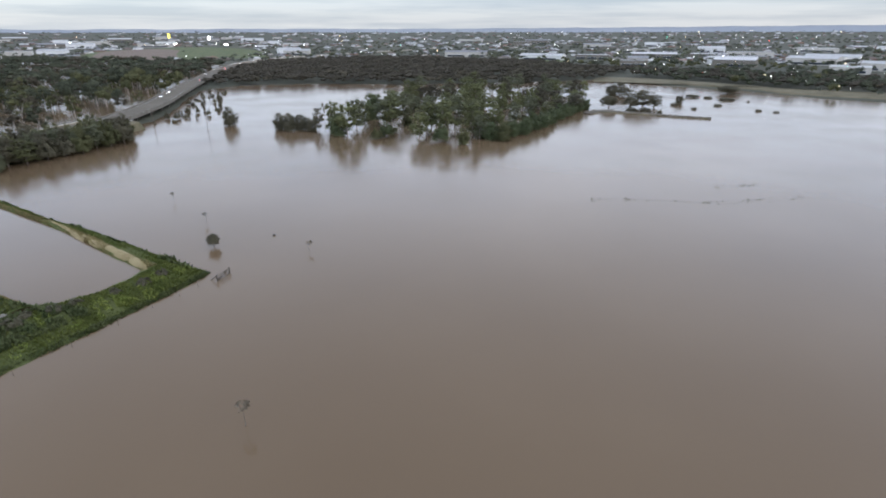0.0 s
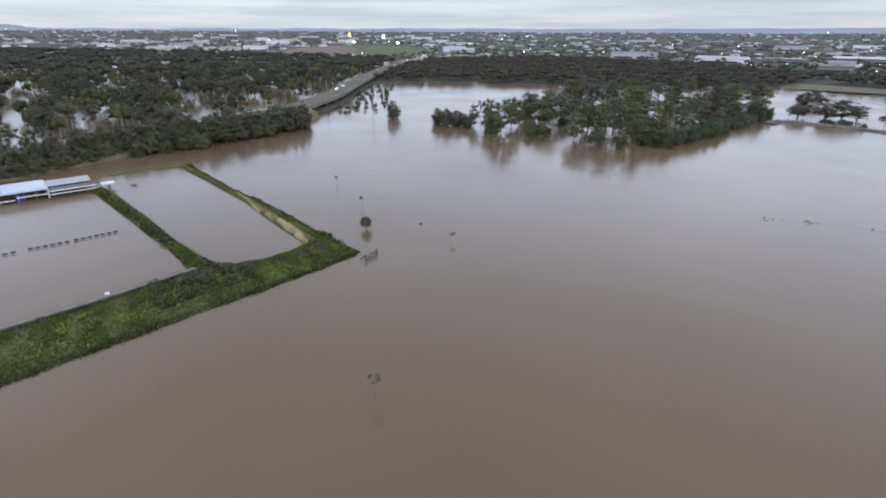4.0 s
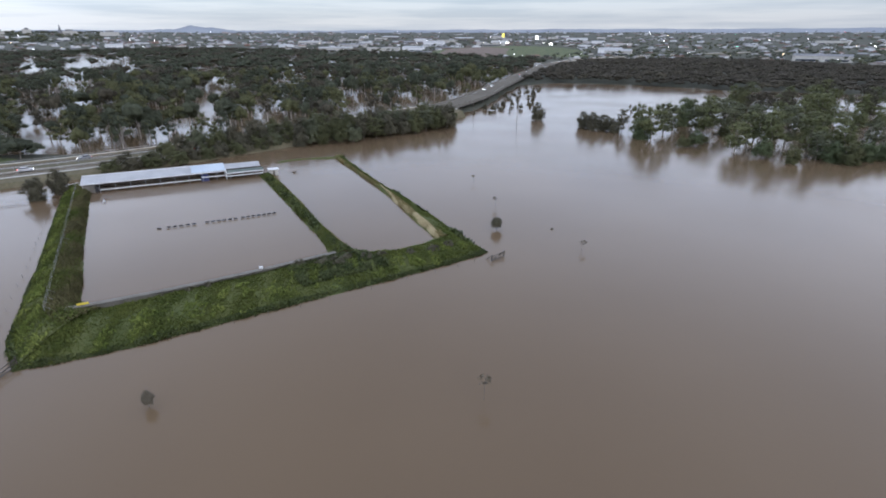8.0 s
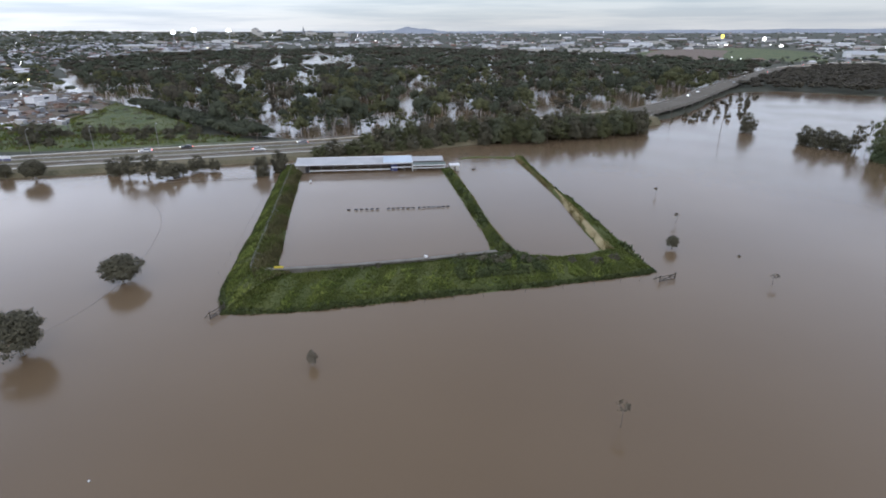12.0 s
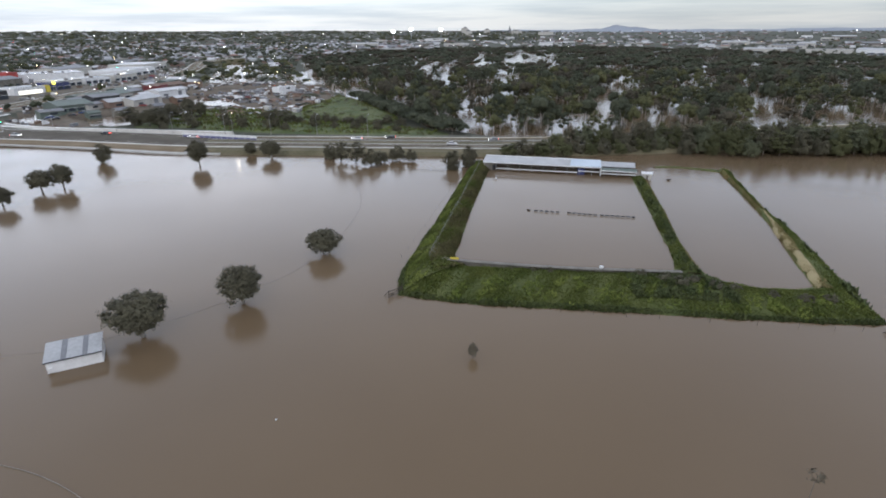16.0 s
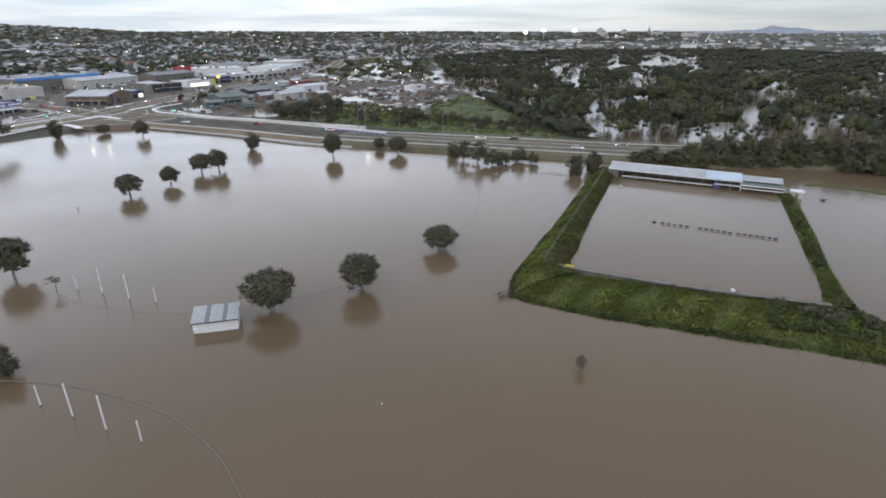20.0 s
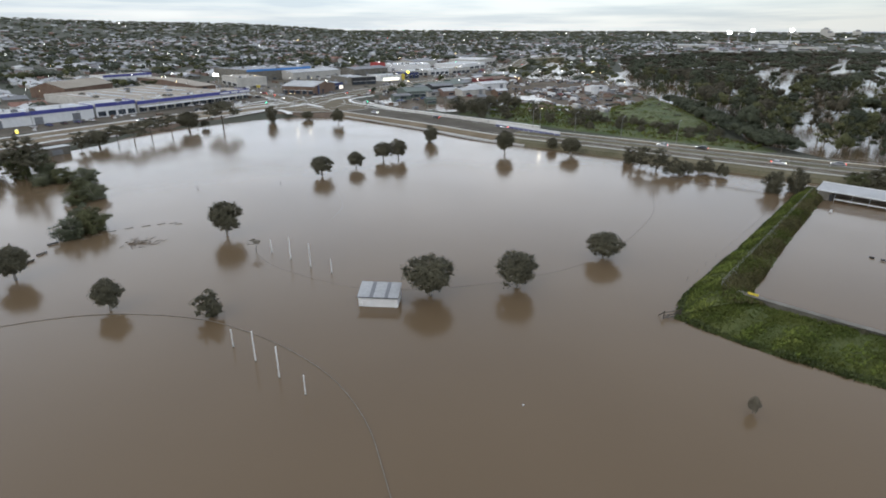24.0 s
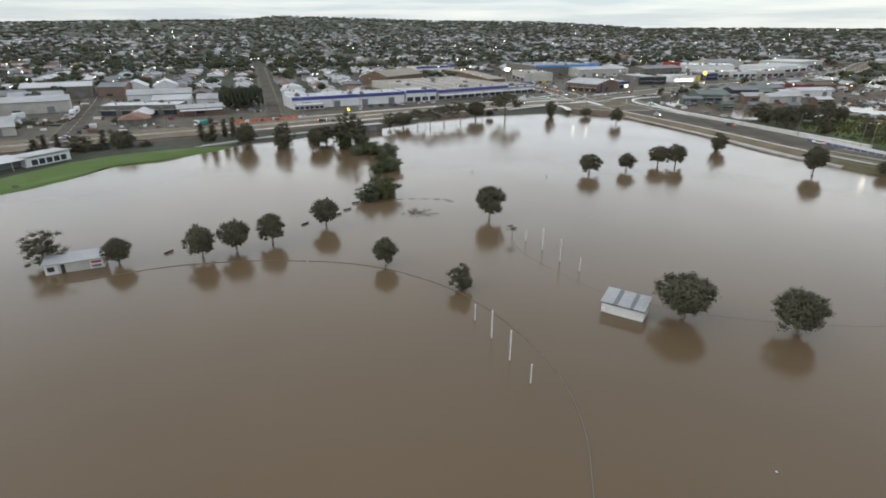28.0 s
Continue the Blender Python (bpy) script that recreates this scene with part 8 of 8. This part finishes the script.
# low roofs with few trees stand behind the blue store
ok &= ~inside([(-186, -283), (-290, -270), (-335, -350), (-372, -420), (-330, -450), (-262, -410), (-206, -322)], tp[:, 0], tp[:, 1]) | (rng.uniform(0, 1, len(tp)) < 0.22)
for pond in (FAR_POND, STREET_FLOOD, WOOD_POND):
    ok &= (signed(pond, tp[:, 0], tp[:, 1]) > 4) | (rng.uniform(0, 1, len(tp)) < 0.22)
tp = tp[ok]
ring, hh = rng.uniform(1900, 4300, 4200), np.radians(rng.uniform(62, 176, 4200))
ridge_trees = np.c_[-np.sin(hh) * ring, np.cos(hh) * ring]
ring, hh = rng.uniform(620, 1900, 2000), np.radians(rng.uniform(84, 176, 2000))
garden = np.c_[-np.sin(hh) * ring, np.cos(hh) * ring]
garden = garden[clear_of_roads(garden[:, 0], garden[:, 1], 2) & ~inside(RETAIL, garden[:, 0], garden[:, 1]) & (signed(FLATS, garden[:, 0], garden[:, 1]) > 15) & (signed(STREET_FLOOD, garden[:, 0], garden[:, 1]) > 6) & (ripple(garden[:, 0], garden[:, 1], 120, 0.3) > -0.1)]
close = np.hypot(tp[:, 0], tp[:, 1]) < 900
far_woods("town_trees", tp[close], (5, 15), (4, 12), [LEAF_HAZED, LEAF_OLIVE, LEAF_FAR], "dark garden and street trees among the houses", 1, trunks=False)
# far out the paler foliage tones stand in for haze
far_woods("distant_town_trees", tp[~close], (9, 25), (5, 12), [LEAF_HAZED, LEAF_GUM, LEAF_HAZED], "dark trees among the distant houses", 0, trunks=False)
far_woods("ridge_woods", ridge_trees, (15, 34), (7, 14), [LEAF_OLIVE, LEAF_HAZED, LEAF_GUM], "soft dark tree cover on the town's far ridge", 1, trunks=False)
far_woods("garden_trees", garden, (9, 20), (6, 13), [LEAF_HAZED, LEAF_OLIVE, LEAF_FAR], "large dark trees in groups between the houses", 1, trunks=False)
n = 1150
inv = rng.uniform(1 / 4200, 1 / 450, n)
hh = np.radians(rng.uniform(-44, 174, n))
lp = np.c_[-np.sin(hh) / inv, np.cos(hh) / inv]
wet = np.minimum(np.minimum(signed(LAKE, lp[:, 0], lp[:, 1]), signed(FLATS, lp[:, 0], lp[:, 1])), signed(SCRUB, lp[:, 0], lp[:, 1]))
lp = lp[(wet > 15) & ~inside(FIELD, lp[:, 0], lp[:, 1]) & clear_of_roads(lp[:, 0], lp[:, 1], 0)]
lz = ground_z(lp[:, 0], lp[:, 1]) + rng.uniform(5, 9, len(lp))
ls = (0.00026 * np.hypot(lp[:, 0], lp[:, 1]) + 0.08) * rng.choice([0.5, 0.7, 1.0, 1.6], len(lp))
pick = rng.uniform(0, 1, len(lp))
for lo, hi, mat, word in ((0, 0.72, LAMP_WHITE, "white"), (0.72, 0.95, LAMP_WARM, "warm yellow"), (0.95, 0.98, LAMP_RED, "red"), (0.98, 1.0, LAMP_GREEN, "green")):
    m = (pick >= lo) & (pick < hi)
    tagged(soup("distant_lamps", [many(*ICO1, np.c_[lp[m], lz[m]], np.zeros(m.sum()), np.repeat(ls[m][:, None], 3, 1) * (1.7, 1.7, 0.7))], mat), "scattered %s lamps and lit windows across the town" % word, "lamps", kind="stuff")

# ---- vehicles ----
PAINTS = [surface("car_paint_white", (0.62, 0.62, 0.62), (0.7, 0.7, 0.7), 0.3, 0.5, 3), surface("car_paint_silver", (0.33, 0.34, 0.36), (0.42, 0.43, 0.45), 0.3, 0.5, 3, metal=0.5), surface("car_paint_dark", (0.03, 0.03, 0.035), (0.05, 0.05, 0.055), 0.3, 0.5, 3), surface("car_paint_red", (0.30, 0.03, 0.03), (0.38, 0.05, 0.04), 0.3, 0.5, 3), surface("car_paint_blue", (0.04, 0.07, 0.2), (0.06, 0.1, 0.27), 0.3, 0.5, 3)]
CARS = {}


def car(x, y, z, turn, paint=0, lights=True):
    word = ("white", "silver", "dark", "red", "blue")[paint]
    key = (paint, lights)
    if key in CARS:
        return copy_thing(CARS[key], spot(x, y, z, turn))
    g = thing("car", x, y, z, turn, "%s car %s" % (word, "driving with its headlights on" if lights else "parked on the asphalt"), "car", "cars on the roads" if lights else "parked cars")
    side = [(-2.2, 0.35), (2.2, 0.35), (2.25, 0.75), (1.2, 0.95), (-1.95, 1.0), (-2.25, 0.8)]
    body = [(px, s, pz) for s in (-0.88, 0.88) for px, pz in side]
    part("body", (body, [tuple(range(6))[::-1], tuple(range(6, 12))] + [(i, (i + 1) % 6, 6 + (i + 1) % 6, 6 + i) for i in range(6)]), PAINTS[paint], g)
    part("glasshouse", ([(-1.8, -0.8, 0.96), (0.95, -0.8, 0.96), (0.95, 0.8, 0.96), (-1.8, 0.8, 0.96), (-1.3, -0.65, 1.42), (0.25, -0.65, 1.42), (0.25, 0.65, 1.42), (-1.3, 0.65, 1.42)], [(0, 1, 5, 4), (1, 2, 6, 5), (2, 3, 7, 6), (3, 0, 4, 7)]), GLASS, g)
    part("roof", box(-1.3, 0.25, -0.66, 0.66, 1.42, 1.47), PAINTS[paint], g)
    for wx in (-1.4, 1.4):
        for wy in (-0.8, 0.8):
            w = part("wheel", tube([(wx, wy - 0.1, 0.33), (wx, wy + 0.1, 0.33)], 0.33, 12), TYRE, g)
            if lights:
                part("rim", tube([(wx, wy - 0.11, 0.33), (wx, wy + 0.11, 0.33)], 0.18, 8), STEEL, w)
    for s in (-0.6, 0.6):
        part("headlight", box(2.2, 2.3, s - 0.2, s + 0.2, 0.6, 0.8), LAMP_WHITE if lights else WHITE, g)
        part("tail_light", box(-2.3, -2.2, s - 0.2, s + 0.2, 0.7, 0.88), LAMP_RED if lights else RED, g)
    CARS[key] = g
    return g


def on_road(line, at, off, back=False):
    p = smooth_line(line, 2.0)
    i = int(at * (len(p) - 2))
    d = p[i + 1] - p[i]
    d /= np.linalg.norm(d)
    a = math.degrees(math.atan2(d[1], d[0])) + (180 if back else 0)
    return p[i, 0] - d[1] * off, p[i, 1] + d[0] * off, p[i, 2] + 0.02, a


for at, off, paint, back in ((0.20, 5, 2, True), (0.30, 5.2, 0, True), (0.47, 5, 0, True), (0.50, 8.5, 2, True), (0.56, -5, 0, False), (0.60, 5, 1, True), (0.68, -8.5, 0, False), (0.12, -5, 0, False)):
    car(*on_road(HIGHWAY, at, off, back), paint)
for at, off, paint, back in ((0.20, 3, 0, True), (0.26, 3, 0, True), (0.47, -3, 0, False), (0.62, 3, 2, True), (0.8, -3, 0, False)):
    car(*on_road(BRIDGE, at, off, back), paint)
for at, off, paint, back in ((0.06, 5, 0, True), (0.1, 5, 1, True), (0.13, -5, 0, False), (0.2, -5, 2, False), (0.3, 5, 3, True), (0.36, -5, 0, False), (0.5, 5, 0, True), (0.58, -5, 1, False), (0.66, 5, 0, True), (0.7, -5, 0, False)):
    car(*on_road(ARTERIAL, at, off, back), paint)
for at, off, paint, back in ((0.35, 6, 0, True), (0.6, -6, 2, False), (0.78, 6, 0, True), (0.9, -6, 1, False)):
    car(*on_road(SOUTHROAD, at, off, back), paint)
for at, off, paint, back in ((0.05, 3, 0, True), (0.1, -3, 3, False), (0.2, 3, 1, True)):
    car(*on_road(CROSSROAD, at, off, back), paint)
for at in np.arange(0.05, 0.6, 0.05):
    car(*on_road(BEYOND, at, 3 if int(at * 20) % 2 else -3, bool(int(at * 20) % 2)), int(at * 40) % 3)
r = np.random.default_rng(9)
for x0, y0, dx, dy, n in ((-118, -262, -7, 2.5, 9), (-150, -266, -6, 2, 4), (-200, -258, -6.5, 2.3, 7), (-280, -235, -7, 1.8, 10), (-424, -236, -3, 1.6, 12), (-440, -226, -3.2, 1.5, 10), (-540, -205, -3, 1.2, 10), (-580, -140, -3, 1.9, 12), (-610, -125, -3, 1.8, 12), (-660, -104, -3, 0.8, 16), (-670, -112, -3, 0.8, 16), (-430, -12, -4, 2, 9), (-455, 6, -4, 3, 8), (-380, -76, -4, 1.5, 6), (-352, -104, -3, -2, 7), (-366, -100, -3, 1, 5), (-76, -318, -2, -5, 6), (-102, -300, -5, 3, 5)):
    for k in range(n):
        if r.uniform() < 0.4:
            x, y = x0 + dx * k + r.uniform(-0.4, 0.4), y0 + dy * k + r.uniform(-0.4, 0.4)
            car(x, y, max(float(ground_z(x, y)), 0.2) + 0.25, math.degrees(math.atan2(dy, dx)) + 90 + r.uniform(-4, 4), int(r.choice([0, 0, 1, 2, 4, 3])), False)
truck = thing("site_truck", -120, -262, 2.2, 20, "teal skip truck parked beside the road", "truck")
part("skip", ([(-2, -1, 0.6), (2, -1, 0.6), (2, 1, 0.6), (-2, 1, 0.6), (-2.8, -1.1, 2.2), (2.8, -1.1, 2.2), (2.8, 1.1, 2.2), (-2.8, 1.1, 2.2)], [(0, 3, 2, 1), (4, 5, 6, 7), (0, 1, 5, 4), (1, 2, 6, 5), (2, 3, 7, 6), (3, 0, 4, 7)]), TEAL, truck)
part("cab", box(3.0, 4.8, -1.1, 1.1, 0.5, 2.7), WHITE, truck)
part("windscreen", box(4.8, 4.84, -0.95, 0.95, 1.6, 2.4), GLASS, truck)
part("chassis", box(-2.6, 4.6, -0.8, 0.8, 0.4, 0.6), DARK, truck)
for wx in (-1.8, 3.8):
    for wy in (-0.95, 0.95):
        w = part("wheel", tube([(wx, wy - 0.12, 0.45), (wx, wy + 0.12, 0.45)], 0.45, 12), TYRE, truck)
        part("rim", tube([(wx, wy - 0.13, 0.45), (wx, wy + 0.13, 0.45)], 0.25, 8), STEEL, w)
for x, y, turn, long in ((-85.5, -336, 68, 7.5), (-91.5, -350, 68, 6.0), (-64, -345, 20, 5.0), (-104, -412, 66, 6.0)):
    g = thing("box_truck", x, y, float(ground_z(x, y)) + 0.35, turn, "white box truck parked beside the warehouses", "truck", "parked trucks")
    part("cargo_box", box(-long / 2, long / 2, -1.2, 1.2, 0.9, 3.5), WHITE, g)
    part("cab", box(long / 2 + 0.1, long / 2 + 1.9, -1.1, 1.1, 0.5, 2.6), WHITE, g)
    part("windscreen", box(long / 2 + 1.9, long / 2 + 1.94, -0.95, 0.95, 1.5, 2.4), GLASS, g)
    part("chassis", box(-long / 2, long / 2 + 1.8, -0.8, 0.8, 0.5, 0.9), DARK, g)
    for wx in (-long / 2 + 1.2, long / 2 + 1.0):
        for wy in (-0.95, 0.95):
            part("wheel", tube([(wx, wy - 0.15, 0.48), (wx, wy + 0.15, 0.48)], 0.48, 12), TYRE, g)
# heaps and stores in the yard
for k in range(60):
    x, y = r.uniform(-505, -345), r.uniform(-40, 55)
    if not inside(YARD, x, y):
        continue
    zz = max(float(ground_z(x, y)), 0.0)
    if k % 3:
        h = thing("spoil_heap", x, y, zz, r.uniform(0, 180), "heap of brown soil in the muddy yard", "heap", "heaps in the yard")
        s = r.uniform(1.2, 4)
        v = ICO2[0] * (s * 1.5, s, s * 0.5) * (1 + 0.18 * r.standard_normal((len(ICO2[0]), 1)))
        part("soil", (v, ICO2[1]), BROWN if k % 2 else SOIL, h)
        part("stones", (ICO1[0] * 0.7 + (s * 1.4, 0, 0.2), ICO1[1]), WALLGREY, h)
    else:
        h = thing("storage_container", x, y, zz, r.uniform(0, 180), "steel storage container in the muddy yard", "container", "containers in the yard")
        part("body", box(-3, 3, -1.2, 1.2, -0.2, 2.5), (WHITE, BROWN, GREYROOF, CREAM)[k % 4], h)
        part("door", box(3.0, 3.06, -1.1, 1.1, 0.15, 2.35), STEEL, h)
        part("roof", box(-3.05, 3.05, -1.25, 1.25, 2.5, 2.6), (ROOFS[3], GREYROOF, ROOF_PALE, ROOFS[3])[k % 4], h)
# small stores, pipes and pallets strewn over the mud, past counting
r = np.random.default_rng(21)
cv, cf = box(-0.5, 0.5, -0.5, 0.5, 0.0, 1.0)
cv, cf = np.array(cv, float), np.array([t for q in cf for t in ((q[0], q[1], q[2]), (q[0], q[2], q[3]))])
px_, py_ = r.uniform(-525, -340, 700), r.uniform(-75, 60, 700)
ok = inside(YARD, px_, py_) & (ripple(px_, py_, 16, 0.3) > -0.1)
px_, py_ = px_[ok], py_[ok]
zz = np.maximum(ground_z(px_, py_), -0.1)
dims = np.c_[r.uniform(0.8, 5.5, len(px_)), r.uniform(0.5, 1.8, len(px_)), r.uniform(0.25, 1.3, len(px_))]
pick = r.choice(5, len(px_), p=[0.07, 0.27, 0.30, 0.10, 0.26])
for k, (mat, word) in enumerate(((WHITE, "white"), (BROWN, "brown"), (GREYROOF, "grey"), (STEEL, "galvanised"), (DARK, "black"))):
    m = pick == k
    tagged(soup("yard_clutter", [many(cv, cf, np.c_[px_[m], py_[m], zz[m]], r.uniform(0, 6.3, m.sum()), dims[m])], mat), "litter of %s crates, pipes and pallets in the muddy yard" % word, "clutter", kind="stuff")
# cars, pallets, drums and bins in the lots between shops, workshops and warehouses
taken = np.array(TAKEN)
for poly, count, place in ((WORKSHOPS, 900, "workshop lots"), (STORES, 500, "store lots"), (RETAIL, 1500, "retail lots"), (LOTS, 700, "flooded lots"), (YARD_WEST, 900, "muddy yards")):
    xs, ys = [p[0] for p in poly], [p[1] for p in poly]
    px_, py_ = r.uniform(min(xs), max(xs), count), r.uniform(min(ys), max(ys), count)
    ok = inside(poly, px_, py_) & clear_of_roads(px_, py_, -4) & (ripple(px_, py_, 22, 0.7) > -0.15)
    ok &= np.min(np.hypot(px_[:, None] - taken[:, 0], py_[:, None] - taken[:, 1]) - taken[:, 2] * 0.9, axis=1) > 0
    px_, py_ = px_[ok], py_[ok]
    zz = ground_z(px_, py_)
    dims = np.c_[r.uniform(0.8, 4.8, len(px_)), r.uniform(0.6, 2.0, len(px_)), r.uniform(0.4, 1.6, len(px_))]
    way = np.radians(base_turn) + r.choice([0, math.pi / 2], len(px_)) + r.normal(0, 0.08, len(px_))
    pick = r.choice(5, len(px_), p=[0.26, 0.20, 0.26, 0.08, 0.20])
    for k, (mat, word) in enumerate(((WHITE, "white"), (BROWN, "brown"), (GREYROOF, "grey"), (STEEL, "galvanised"), (DARK, "black"))):
        m = pick == k
        tagged(soup("lot_clutter", [many(cv, cf, np.c_[px_[m], py_[m], zz[m]], way[m], dims[m])], mat), "litter of %s bins, crates and stores in the %s" % (word, place), "clutter", kind="stuff")
